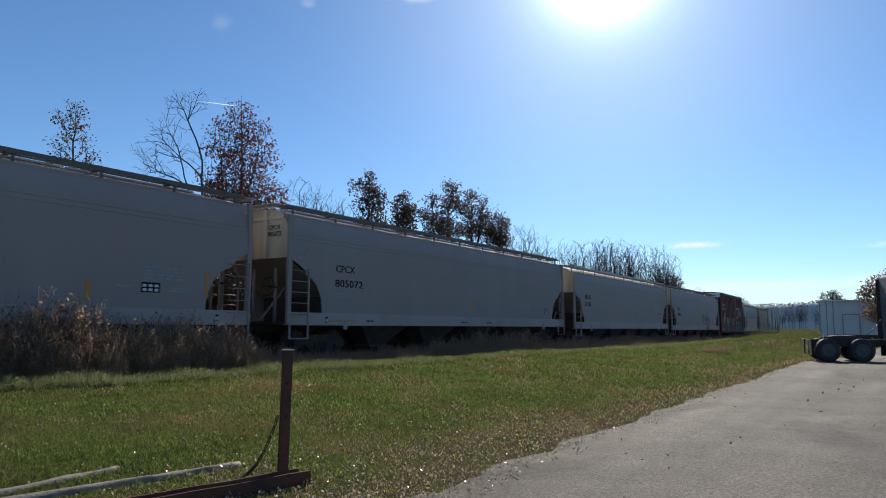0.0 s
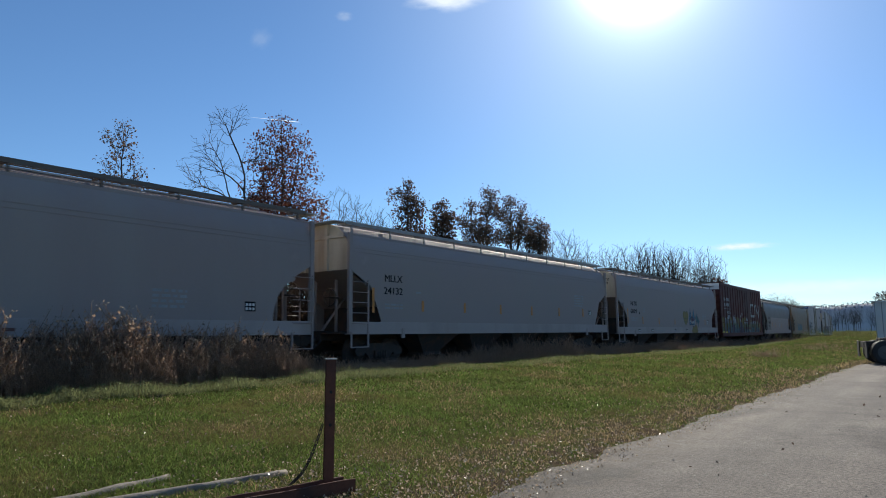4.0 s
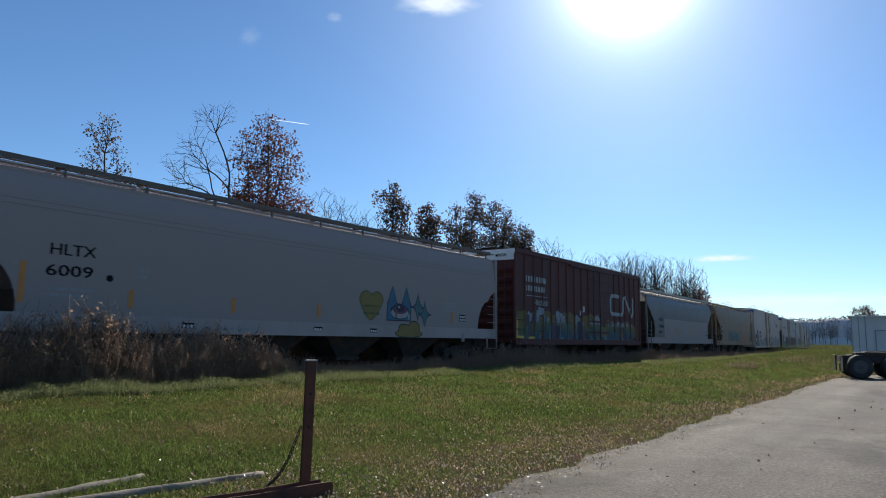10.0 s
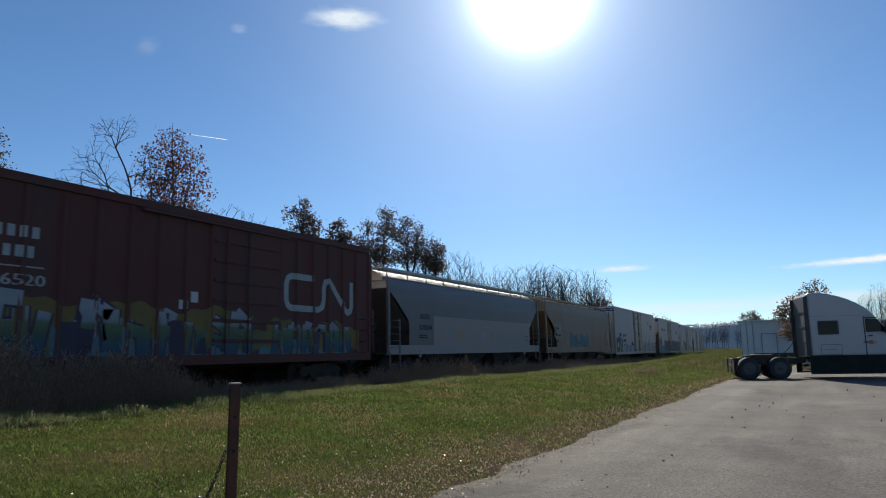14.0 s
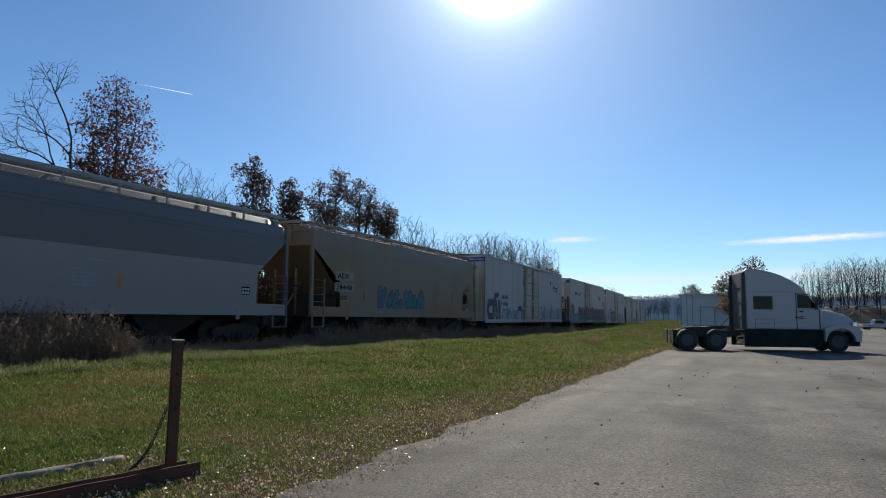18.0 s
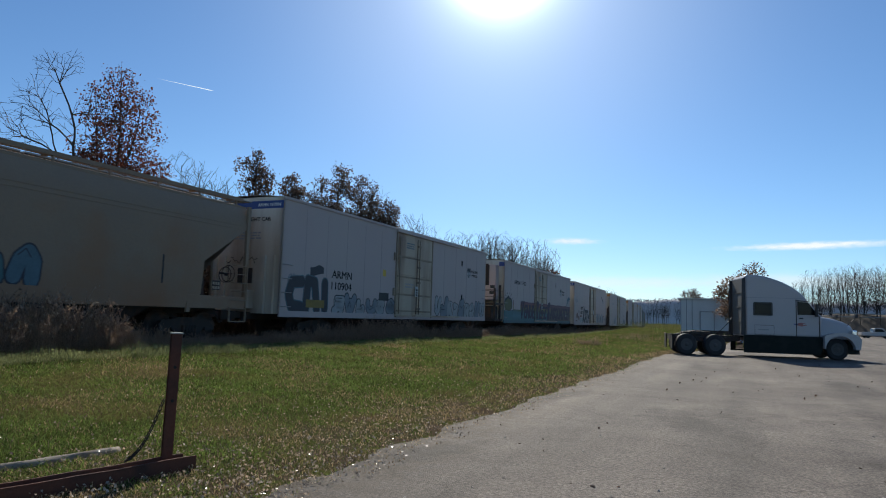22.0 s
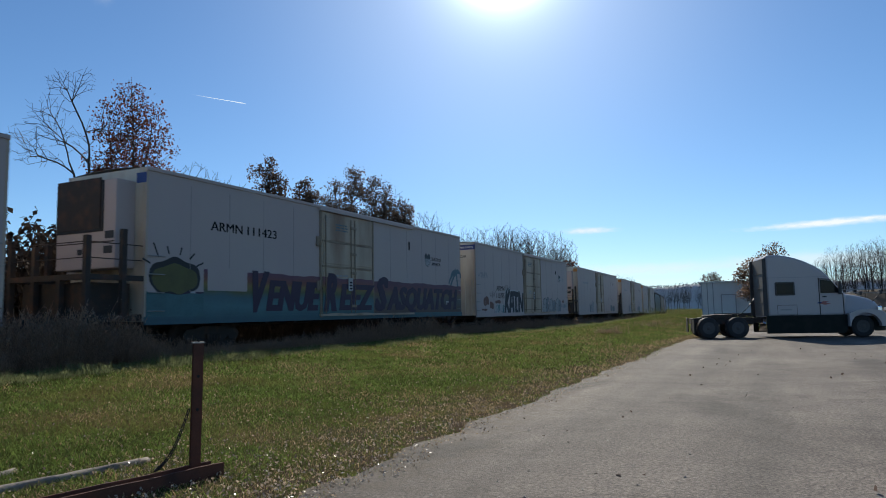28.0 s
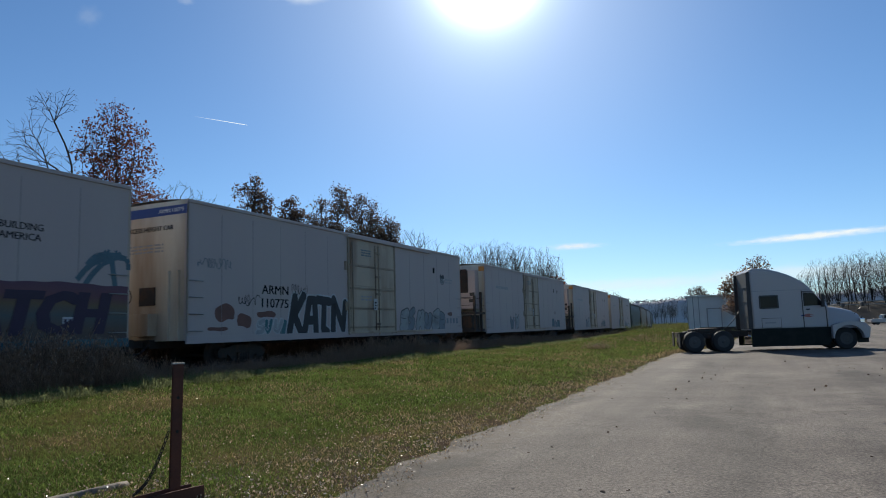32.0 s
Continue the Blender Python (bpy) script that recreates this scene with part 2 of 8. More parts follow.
def ground_mat():
    """Soil and short turf: greens and tans in patches of several sizes."""
    m = bpy.data.materials.new("turf_soil")
    m.use_nodes = True
    nd, lk = m.node_tree.nodes, m.node_tree.links
    b = nd["Principled BSDF"]
    b.inputs["Roughness"].default_value = 0.95
    b.inputs["Specular IOR Level"].default_value = 0.0
    tcn = nd.new("ShaderNodeTexCoord")

    def noi(sc, det):
        n = nd.new("ShaderNodeTexNoise")
        n.inputs["Scale"].default_value, n.inputs["Detail"].default_value = sc, det
        lk.new(tcn.outputs["Object"], n.inputs["Vector"])
        return n.outputs["Fac"]

    r1 = nd.new("ShaderNodeValToRGB")
    e = r1.color_ramp.elements
    e[0].position, e[0].color = 0.36, (0.068, 0.078, 0.024, 1)
    e[1].position, e[1].color = 0.66, (0.135, 0.105, 0.05, 1)
    e.new(0.52).color = (0.095, 0.098, 0.034, 1)
    lk.new(noi(0.55, 6), r1.inputs[0])
    r2 = nd.new("ShaderNodeValToRGB")
    r2.color_ramp.elements[0].color, r2.color_ramp.elements[1].color = (0.45, 0.45, 0.45, 1), (1.5, 1.5, 1.4, 1)
    lk.new(noi(18, 5), r2.inputs[0])
    mx = nd.new("ShaderNodeMix")
    mx.data_type, mx.blend_type = "RGBA", "MULTIPLY"
    mx.inputs["Factor"].default_value = 1.0
    lk.new(r1.outputs[0], mx.inputs[6])
    lk.new(r2.outputs[0], mx.inputs[7])
    # bare earth along the asphalt
    sep, dm = nd.new("ShaderNodeSeparateXYZ"), nd.new("ShaderNodeMapRange")
    lk.new(tcn.outputs["Object"], sep.inputs[0])
    dm.inputs["From Min"].default_value, dm.inputs["From Max"].default_value = 6.2, 4.1
    lk.new(sep.outputs[1], dm.inputs["Value"])
    th = nd.new("ShaderNodeMapRange")
    th.inputs["From Min"].default_value, th.inputs["From Max"].default_value = 0.42, 0.56
    lk.new(noi(2.5, 6), th.inputs["Value"])
    am = nd.new("ShaderNodeMath")
    am.operation = "MULTIPLY"
    lk.new(dm.outputs[0], am.inputs[0])
    lk.new(th.outputs[0], am.inputs[1])
    ea = nd.new("ShaderNodeMix")
    ea.data_type = "RGBA"
    lk.new(am.outputs[0], ea.inputs["Factor"])
    lk.new(mx.outputs[2], ea.inputs[6])
    ea.inputs[7].default_value = (0.098, 0.073, 0.05, 1)
    lk.new(ea.outputs[2], b.inputs["Base Color"])
    bp = nd.new("ShaderNodeBump")
    bp.inputs["Strength"].default_value, bp.inputs["Distance"].default_value = 0.9, 0.05
    lk.new(noi(30, 4), bp.inputs["Height"])
    lk.new(bp.outputs[0], b.inputs["Normal"])
    return m


def asphalt_mat():
    """Old pale grey asphalt with worn aggregate, patches and stains along the traffic."""
    m = bpy.data.materials.new("worn_asphalt")
    m.use_nodes = True
    nd, lk = m.node_tree.nodes, m.node_tree.links
    b = nd["Principled BSDF"]
    tcn = nd.new("ShaderNodeTexCoord")
    mp = nd.new("ShaderNodeMapping")
    mp.inputs["Scale"].default_value = (0.7, 0.8, 1.0)
    lk.new(tcn.outputs["Object"], mp.inputs[0])

    def noi(sc, det, s):
        n = nd.new("ShaderNodeTexNoise")
        n.inputs["Scale"].default_value, n.inputs["Detail"].default_value = sc, det
        lk.new(s, n.inputs["Vector"])
        return n.outputs["Fac"]

    def ramp(fac, a, c, ca, cc):
        r = nd.new("ShaderNodeValToRGB")
        e = r.color_ramp.elements
        e[0].position, e[0].color, e[1].position, e[1].color = a, (*ca, 1), c, (*cc, 1)
        lk.new(fac, r.inputs[0])
        return r.outputs[0]

    def mul(p, q):
        mx = nd.new("ShaderNodeMix")
        mx.data_type, mx.blend_type = "RGBA", "MULTIPLY"
        mx.inputs["Factor"].default_value = 1.0
        lk.new(p, mx.inputs[6])
        lk.new(q, mx.inputs[7])
        return mx.outputs[2]

    base = ramp(noi(0.38, 6, mp.outputs[0]), 0.34, 0.66, (0.098, 0.084, 0.074), (0.152, 0.132, 0.116))
    spots = ramp(noi(1.5, 8, tcn.outputs["Object"]), 0.36, 0.62, (0.87, 0.87, 0.87), (1.07, 1.07, 1.06))
    vor = nd.new("ShaderNodeTexVoronoi")
    vor.inputs["Scale"].default_value = 70
    lk.new(tcn.outputs["Object"], vor.inputs["Vector"])
    grit = ramp(noi(26, 8, tcn.outputs["Object"]), 0.34, 0.64, (0.72, 0.71, 0.70), (1.24, 1.23, 1.22))
    agg = ramp(vor.outputs["Color"], 0.1, 0.95, (0.6, 0.6, 0.6), (1.55, 1.53, 1.5))
    # earth and grit washed in along the grassy edge
    sep, dm = nd.new("ShaderNodeSeparateXYZ"), nd.new("ShaderNodeMapRange")
    lk.new(tcn.outputs["Object"], sep.inputs[0])
    dm.inputs["From Min"].default_value, dm.inputs["From Max"].default_value = 2.6, 3.9
    lk.new(sep.outputs[1], dm.inputs["Value"])
    am = nd.new("ShaderNodeMath")
    am.operation = "MULTIPLY"
    lk.new(dm.outputs[0], am.inputs[0])
    lk.new(ramp(noi(4, 6, tcn.outputs["Object"]), 0.40, 0.56, (0, 0, 0), (1, 1, 1)), am.inputs[1])
    ed = nd.new("ShaderNodeMix")
    ed.data_type = "RGBA"
    lk.new(am.outputs[0], ed.inputs["Factor"])
    lk.new(mul(mul(mul(base, spots), agg), grit), ed.inputs[6])
    ed.inputs[7].default_value = (0.085, 0.064, 0.042, 1)
    # fine dark cracks
    cr = nd.new("ShaderNodeTexVoronoi")
    cr.feature = "DISTANCE_TO_EDGE"
    cr.inputs["Scale"].default_value = 0.42
    wv = nd.new("ShaderNodeVectorMath")
    wn2 = nd.new("ShaderNodeTexNoise")
    wn2.inputs["Scale"].default_value, wn2.inputs["Detail"].default_value = 1.3, 6
    lk.new(tcn.outputs["Object"], wn2.inputs["Vector"])
    lk.new(tcn.outputs["Object"], wv.inputs[0])
    lk.new(wn2.outputs["Color"], wv.inputs[1])
    lk.new(wv.outputs[0], cr.inputs["Vector"])
    crk = ramp(cr.outputs["Distance"], 0.0, 0.012, (0.72, 0.71, 0.70), (1, 1, 1))
    # worn and dusty lanes along the traffic
    lane = nd.new("ShaderNodeMapping")
    lane.inputs["Rotation"].default_value, lane.inputs["Scale"].default_value = (0, 0, radians(9)), (0.06, 0.9, 1.0)
    lk.new(tcn.outputs["Object"], lane.inputs[0])
    col = mul(mul(ed.outputs[2], crk), ramp(noi(1.0, 5, lane.outputs[0]), 0.38, 0.62, (0.78, 0.78, 0.79), (1.18, 1.17, 1.16)))
    # old sealed repairs and, last, two broad zones, darker than the rest
    for cx, cy, w, h, turn in ((6.95, 3.2, 1.3, 0.38, -20), (13.4, 3.35, 1.5, 0.32, -8), (11.2, 0.9, 1.7, 0.6, 25), (20.0, -2.5, 3.0, 0.7, 10), (9.2, -1.6, 0.9, 0.35, -35), (26.0, 1.6, 2.4, 0.35, 5), (15.0, -4.8, 8.0, 2.0, 3), (31.0, -6.0, 10.0, 2.0, 0)):
        sp = nd.new("ShaderNodeMapping")
        sp.vector_type = "TEXTURE"
        sp.inputs["Location"].default_value, sp.inputs["Rotation"].default_value, sp.inputs["Scale"].default_value = (cx, cy, 0), (0, 0, radians(turn)), (w, h, 1.0)
        lk.new(tcn.outputs["Object"], sp.inputs[0])
        ln = nd.new("ShaderNodeVectorMath")
        ln.operation = "LENGTH"
        lk.new(sp.outputs[0], ln.inputs[0])
        ad = nd.new("ShaderNodeMath")
        ad.operation = "MULTIPLY_ADD"
        lk.new(noi(2.6, 7, tcn.outputs["Object"]), ad.inputs[0])
        ad.inputs[1].default_value = 1.5
        lk.new(ln.outputs["Value"], ad.inputs[2])
        hf = nd.new("ShaderNodeMath")
        hf.operation = "MULTIPLY"
        lk.new(ad.outputs[0], hf.inputs[0])
        hf.inputs[1].default_value = 0.5
        col = mul(col, ramp(hf.outputs[0], 0.60, 0.92, (0.60, 0.60, 0.62), (1, 1, 1)))
    lk.new(col, b.inputs["Base Color"])
    b.inputs["Roughness"].default_value = 0.9
    b.inputs["Specular IOR Level"].default_value = 0.2
    bp = nd.new("ShaderNodeBump")
    bp.inputs["Strength"].default_value, bp.inputs["Distance"].default_value = 0.5, 0.008
    lk.new(vor.outputs["Distance"], bp.inputs["Height"])
    bp2 = nd.new("ShaderNodeBump")
    bp2.inputs["Strength"].default_value, bp2.inputs["Distance"].default_value = 0.06, 0.04
    lk.new(noi(3, 4, tcn.outputs["Object"]), bp2.inputs["Height"])
    lk.new(bp.outputs[0], bp2.inputs["Normal"])
    lk.new(bp2.outputs[0], b.inputs["Normal"])
    return m


M["ground"] = ground_mat()
M["asphalt"] = asphalt_mat()

# ---- building helpers ----
def box(bm, x0, x1, y0, y1, z0, z1, bev=0.0):
    vs = [bm.verts.new((x, y, z)) for x in (x0, x1) for y in (y0, y1) for z in (z0, z1)]
    fs = [bm.faces.new([vs[i] for i in f]) for f in ((0, 1, 3, 2), (4, 6, 7, 5), (0, 4, 5, 1), (2, 3, 7, 6), (0, 2, 6, 4), (1, 5, 7, 3))]
    if bev:
        es = {e for f in fs for e in f.edges}
        bmesh.ops.bevel(bm, geom=list(es), offset=bev, segments=2, affect="EDGES", profile=0.7)
    return bm


def tube(bm, p, q, r0, r1=None, n=8, caps=True):
    p, q = Vector(p), Vector(q)
    r1 = r0 if r1 is None else r1
    d = (q - p).normalized()
    a = d.orthogonal().normalized()
    b = d.cross(a)
    ring = []
    for c, r in ((p, r0), (q, r1)):
        ring.append([bm.verts.new(c + (a * math.cos(2 * math.pi * i / n) + b * math.sin(2 * math.pi * i / n)) * r) for i in range(n)])
    for i in range(n):
        f = bm.faces.new((ring[0][i], ring[0][(i + 1) % n], ring[1][(i + 1) % n], ring[1][i]))
        f.smooth = n > 5
    if caps:
        bm.faces.new(ring[0][::-1])
        bm.faces.new(ring[1])
    return bm


def lathe(bm, prof, n=24, axis="y"):
    """Turns a profile of (radius, place along the axis) round it."""
    rings = []
    for r, h in prof:
        ring = []
        for i in range(n):
            c, s = math.cos(2 * math.pi * i / n) * r, math.sin(2 * math.pi * i / n) * r
            ring.append(bm.verts.new((c, h, s) if axis == "y" else (c, s, h) if axis == "z" else (h, c, s)))
        rings.append(ring)
    for a, b in zip(rings, rings[1:]):
        for i in range(n):
            f = bm.faces.new((a[i], b[i], b[(i + 1) % n], a[(i + 1) % n]))
            f.smooth = True
    bm.faces.new(rings[0])
    bm.faces.new(rings[-1][::-1])
    return bm


def grid(bm, rows, smooth=True):
    """Faces over rows of points."""
    vs = [[bm.verts.new(p) for p in r] for r in rows]
    for a, b in zip(vs, vs[1:]):
        for i in range(len(a) - 1):
            f = bm.faces.new((a[i], a[i + 1], b[i + 1], b[i]))
            f.smooth = smooth
    return bm


def poly(bm, pts, depth):
    """An outline in x and z at y = 0, made solid by depth towards +y."""
    a = [bm.verts.new((x, 0, z)) for x, z in pts]
    b = [bm.verts.new((x, depth, z)) for x, z in pts]
    bm.faces.new(a)
    bm.faces.new(b[::-1])
    k = len(pts)
    for i in range(k):
        bm.faces.new((a[i], b[i], b[(i + 1) % k], a[(i + 1) % k]))
    return bm


def mesh_of(name, bm, material):
    bmesh.ops.recalc_face_normals(bm, faces=bm.faces[:])
    me = bpy.data.meshes.new(name)
    bm.to_mesh(me)
    bm.free()
    me.materials.append(material)
    return me


def part(name, bm, material, parent, label="", m=None):
    me = bm if isinstance(bm, bpy.types.Mesh) else mesh_of(name, bm, material)
    ob = new(name, me)
    ob.parent = parent
    if m is not None:
        ob.matrix_basis = m
    if label:
        ob["label"] = label
    return ob


def thing(name, label, category, group="", m=None, kind=""):
    ob = new(name)
    ob.empty_display_size = 0.3
    if m is not None:
        ob.matrix_basis = m
    return tagged(ob, label, category, group, kind)


def B():
    return bmesh.new()


text_cache = {}


def text_mesh(txt, size, material, thick=0.0, bold=0.0):
    key = (txt, size, material.name, thick, bold)
    if key not in text_cache:
        cu = bpy.data.curves.new("letters", "FONT")
        cu.body, cu.size, cu.extrude, cu.resolution_u, cu.offset = txt, size, 0.002, 2, bold * size
        ob = new("letters", cu)
        dg = bpy.context.evaluated_depsgraph_get()
        me = bpy.data.meshes.new_from_object(ob.evaluated_get(dg))
        bpy.data.objects.remove(ob)
        bpy.data.curves.remove(cu)
        # heavier strokes: the same letters a hair apart
        bm = bmesh.new()
        bm.from_mesh(me)
        geo = bm.verts[:] + bm.edges[:] + bm.faces[:]
        for dx in (0.018, 0.036) if thick < 0.02 else (0.018, 0.036, 0.054, 0.072, 0.09):
            dup = bmesh.ops.duplicate(bm, geom=geo)
            vs = [g for g in dup["geom"] if isinstance(g, bmesh.types.BMVert)]
            bmesh.ops.translate(bm, verts=vs, vec=(dx * size, 0, 0.0003 * dx / 0.018))
        bm.to_mesh(me)
        bm.free()
        me.materials.clear()
        me.materials.append(material)
        text_cache[key] = me
    return text_cache[key]


def lettering(parent, txt, x, z, y, height, material, width=None, slant=0.0, thick=0.012, face=0, bold=0.0):
    """Letters on a side (face 0: the side towards -y; 1: the end towards -x) at the height of their base line."""
    me = text_mesh(txt, height / 0.72, material, thick, bold)
    xs = [v.co.x for v in me.vertices]
    k = (width / (max(xs) - min(xs))) if width else 1.0
    me = me.copy()
    lo = min(xs)
    for v in me.vertices:
        v.co.x = (v.co.x - lo) * k + slant * v.co.y
    m = pose(x, y, z, 90, 0, 0) if face == 0 else pose(x, y, z, 90, 0, -90)
    return part("lettering", me, material, parent, "", m)


def bars(parent, x, z, y, w, h, n, material, face=0, rnd=None):
    """Small writing too worn to read: rows of plain bars."""
    bm = B()
    rnd = rnd or random.Random(int(x * 10 + z * 100))
    lh = h / n
    for i in range(n):
        c = 0.0
        while c < w - 0.03:
            l = min(rnd.uniform(0.06, 0.3) * max(1, lh * 6), w - c)
            zz = z + h - (i + 1) * lh
            if face == 0:
                box(bm, x + c, x + c + l, y - 0.002, y, zz, zz + lh * 0.55)
            else:
                box(bm, x - 0.002, x, y - c - l, y - c, zz, zz + lh * 0.55)
            c += l + lh * 0.5
    return part("worn_lettering", bm, material, parent)

# ---- the railway's line: straight past the road, then a wide bend ----
RAIL_Y, RAIL_Z, BEND, RADIUS = 16.6, 0.5, 28.0, 1310.0


def line(s):
    """Place and heading at s metres along the track."""
    drop = 0.005 * max(0.0, min(s, 260.0) - 25.0)
    if s <= BEND:
        return Vector((s, RAIL_Y, RAIL_Z - drop)), 0.0
    a = (s - BEND) / RADIUS
    return Vector((BEND + RADIUS * math.sin(a), RAIL_Y + RADIUS * (1 - math.cos(a)), RAIL_Z - drop)), a


def track_y(x):
    a = math.asin(min(1.0, max(0.0, (x - BEND) / RADIUS)))
    return RAIL_Y + RADIUS * (1 - math.cos(a))


ROAD_EDGE = 3.75


def smooth(a, b, v):
    k = min(1.0, max(0.0, (v - a) / (b - a)))
    return k * k * (3 - 2 * k)


def ground_z(x, y):
    ty = track_y(min(x, 500.0))
    drop = 0.005 * max(0.0, min(x, 260.0) - 25.0)
    v = y - (ty - RAIL_Y) * smooth(5.0, 12.0, y)
    rise = 0.42 * smooth(ROAD_EDGE - 0.5, 13.0, v) + 0.10 * smooth(11.0, 12.6, v)
    rise -= 0.42 * smooth(12.8, 14.4, v)
    rise += 0.5 * smooth(22.0, 45.0, v)
    z = rise - drop * smooth(6.0, 14.0, v) - 0.02
    if x > 42:
        z += 0.75 * smooth(42.0, 75.0, x) * smooth(ROAD_EDGE + 0.6, ROAD_EDGE + 4.0, y) * (1 - smooth(10.0, 13.0, v))
    z += 0.035 * noise.noise(Vector((x * 0.35, y * 0.35, 0))) * smooth(ROAD_EDGE + 0.3, ROAD_EDGE + 2.0, y)
    return z


def steps(spans):
    out = []
    for a, b, n in spans:
        out += [a + (b - a) * i / n for i in range(n)]
    return out + [spans[-1][1]]


def build_ground():
    xs = steps([(-2600, -200, 6), (-200, -30, 8), (-30, 0, 12), (0, 60, 120), (60, 130, 50), (130, 300, 24), (300, 2800, 10)])
    ys = steps([(-2600, -150, 6), (-150, -20, 10), (-20, 2, 10), (2, 22, 60), (22, 60, 14), (60, 200, 10), (200, 2700, 8)])
    bm = B()
    grid(bm, [[(x, y, ground_z(x, y)) for x in xs] for y in ys])
    return tagged(new("ground", mesh_of("ground", bm, M["ground"])), "grassy ground, green turf with tan patches", "ground", kind="structure")


def edge_y(x):
    return ROAD_EDGE + 0.18 * noise.noise(Vector((x * 0.5, 3.1, 0))) + 0.16 * noise.noise(Vector((x * 1.7, 7.7, 0))) + 0.07 * noise.noise(Vector((x * 7.0, 1.7, 0))) - 2.2 * smooth(33.0, 48.0, x)


def build_road():
    xs = steps([(-40, 0, 40), (0, 40, 260), (40, 175, 60)])
    bm = B()
    rows = []
    for k in range(9):
        r = []
        for x in xs:
            e = edge_y(x)
            y = e if k == 0 else e - 0.12 if k == 1 else e - 0.12 - (e + 34.0) * ((k - 1) / 7) ** 1.6
            r.append((x, y, 0.004 if k else -0.03))
        rows.append(r)
    grid(bm, rows)
    return tagged(new("road", mesh_of("road", bm, M["asphalt"])), "worn pale grey asphalt yard with a ragged edge", "road", kind="structure")


build_ground()
build_road()


def build_track():
    bed = tagged(new("ballast_bed"), "dark stone ballast bed under the railway", "ballast", kind="structure")
    bm = B()
    ss = steps([(-60, 60, 60), (60, 300, 40), (300, 420, 10)])
    prof = ((-3.2, -0.62), (-1.9, -0.24), (-1.5, -0.2), (1.5, -0.2), (1.9, -0.24), (3.2, -0.62))
    rows = []
    for s in ss:
        p, a = line(s)
        n = Vector((-math.sin(a), math.cos(a), 0))
        rows.append([p + n * o + Vector((0, 0, h + 0.03 * noise.noise(Vector((s, o, 0))))) for o, h in prof])
    grid(bm, rows, False)
    part("ballast", bm, M["ballast"], bed)
    for side in (-0.7175, 0.7175):
        rl = tagged(new("rail"), "steel railway rail, brown with rust", "rail", "rails of the track", kind="structure")
        bm = B()
        sec = ((-0.07, -0.18), (0.07, -0.18), (0.07, -0.165), (0.012, -0.14), (0.012, -0.045), (0.035, -0.035), (0.035, 0.0), (-0.035, 0.0), (-0.035, -0.035), (-0.012, -0.045), (-0.012, -0.14), (-0.07, -0.165), (-0.07, -0.18))
        rows = []
        for s in ss:
            p, a = line(s)
            n = Vector((-math.sin(a), math.cos(a), 0))
            rows.append([p + n * (side + o) + Vector((0, 0, h)) for o, h in sec])
        grid(bm, rows, False)
        part("rail_bar", bm, M["rail"], rl)
    return bed


ballast_bed = build_track()

# sprayed paint
for nm, c in (("spray_grey", (0.20, 0.22, 0.24)), ("spray_black", (0.018, 0.018, 0.02)), ("spray_white", (0.33, 0.335, 0.33)), ("spray_blue", (0.05, 0.14, 0.24)), ("spray_teal", (0.065, 0.15, 0.16)), ("spray_yellow", (0.23, 0.165, 0.035)),
              ("spray_purple", (0.13, 0.05, 0.085)), ("spray_ochre", (0.15, 0.10, 0.018)), ("spray_orange", (0.17, 0.085, 0.05)), ("spray_rust", (0.16, 0.07, 0.05)), ("spray_violet", (0.035, 0.018, 0.045)), ("spray_pale_blue", (0.17, 0.25, 0.30)), ("spray_mauve", (0.15, 0.07, 0.085)), ("spray_olive", (0.10, 0.10, 0.03)), ("spray_slate", (0.085, 0.145, 0.175)), ("spray_charcoal", (0.04, 0.04, 0.046)), ("tan_pale", (0.31, 0.255, 0.19)), ("panel_white", (0.48, 0.48, 0.475))):
    M[nm] = mat(nm + "_paint", c, 0.6, 0, 0.25, 2.5, 18, 0.0, tuple(v * 0.6 for v in c), 0.4, 2.0)

# ---- railway cars: x along the car, the road side towards -y, z = 0 on the rail ----
share = {}


def shared(key, build, material):
    if key not in share:
        bm = B()
        build(bm)
        share[key] = mesh_of(key, bm, material)
    return share[key]


def wheelset_mesh(bm):
    tube(bm, (0, -0.9, 0), (0, 0.9, 0), 0.075, n=10)
    for s in (-1, 1):
        lathe(bm, [(0.10, s * 0.66), (0.36, s * 0.70), (0.40, s * 0.69), (0.485, s * 0.685), (0.485, s * 0.715), (0.456, s * 0.72), (0.45, s * 0.82), (0.39, s * 0.82), (0.36, s * 0.78), (0.12, s * 0.80), (0.10, s * 0.84)], 28)
    for k in range(3):     # cast holes and marks that show the turning
        a = k * 2 * math.pi / 3
        for s in (-1, 1):
            tube(bm, (0.25 * math.cos(a), s * 0.77, 0.25 * math.sin(a)), (0.25 * math.cos(a), s * 0.80, 0.25 * math.sin(a)), 0.04, n=6)


def side_frame_mesh(bm):
    top = [(-1.15, 0.52), (-1.05, 0.64), (-0.7, 0.66), (-0.42, 0.74), (0.42, 0.74), (0.7, 0.66), (1.05, 0.64), (1.15, 0.52), (1.08, 0.34), (0.72, 0.34), (0.70, 0.46), (0.40, 0.20), (-0.40, 0.20), (-0.70, 0.46), (-0.72, 0.34), (-1.08, 0.34)]
    poly(bm, top, 0.14)
    for k in range(5):
        x = -0.24 + 0.12 * k
        lathe_at(bm, x)


def lathe_at(bm, x):
    tube(bm, (x, -0.05, 0.24), (x, -0.05, 0.5), 0.05, n=8)


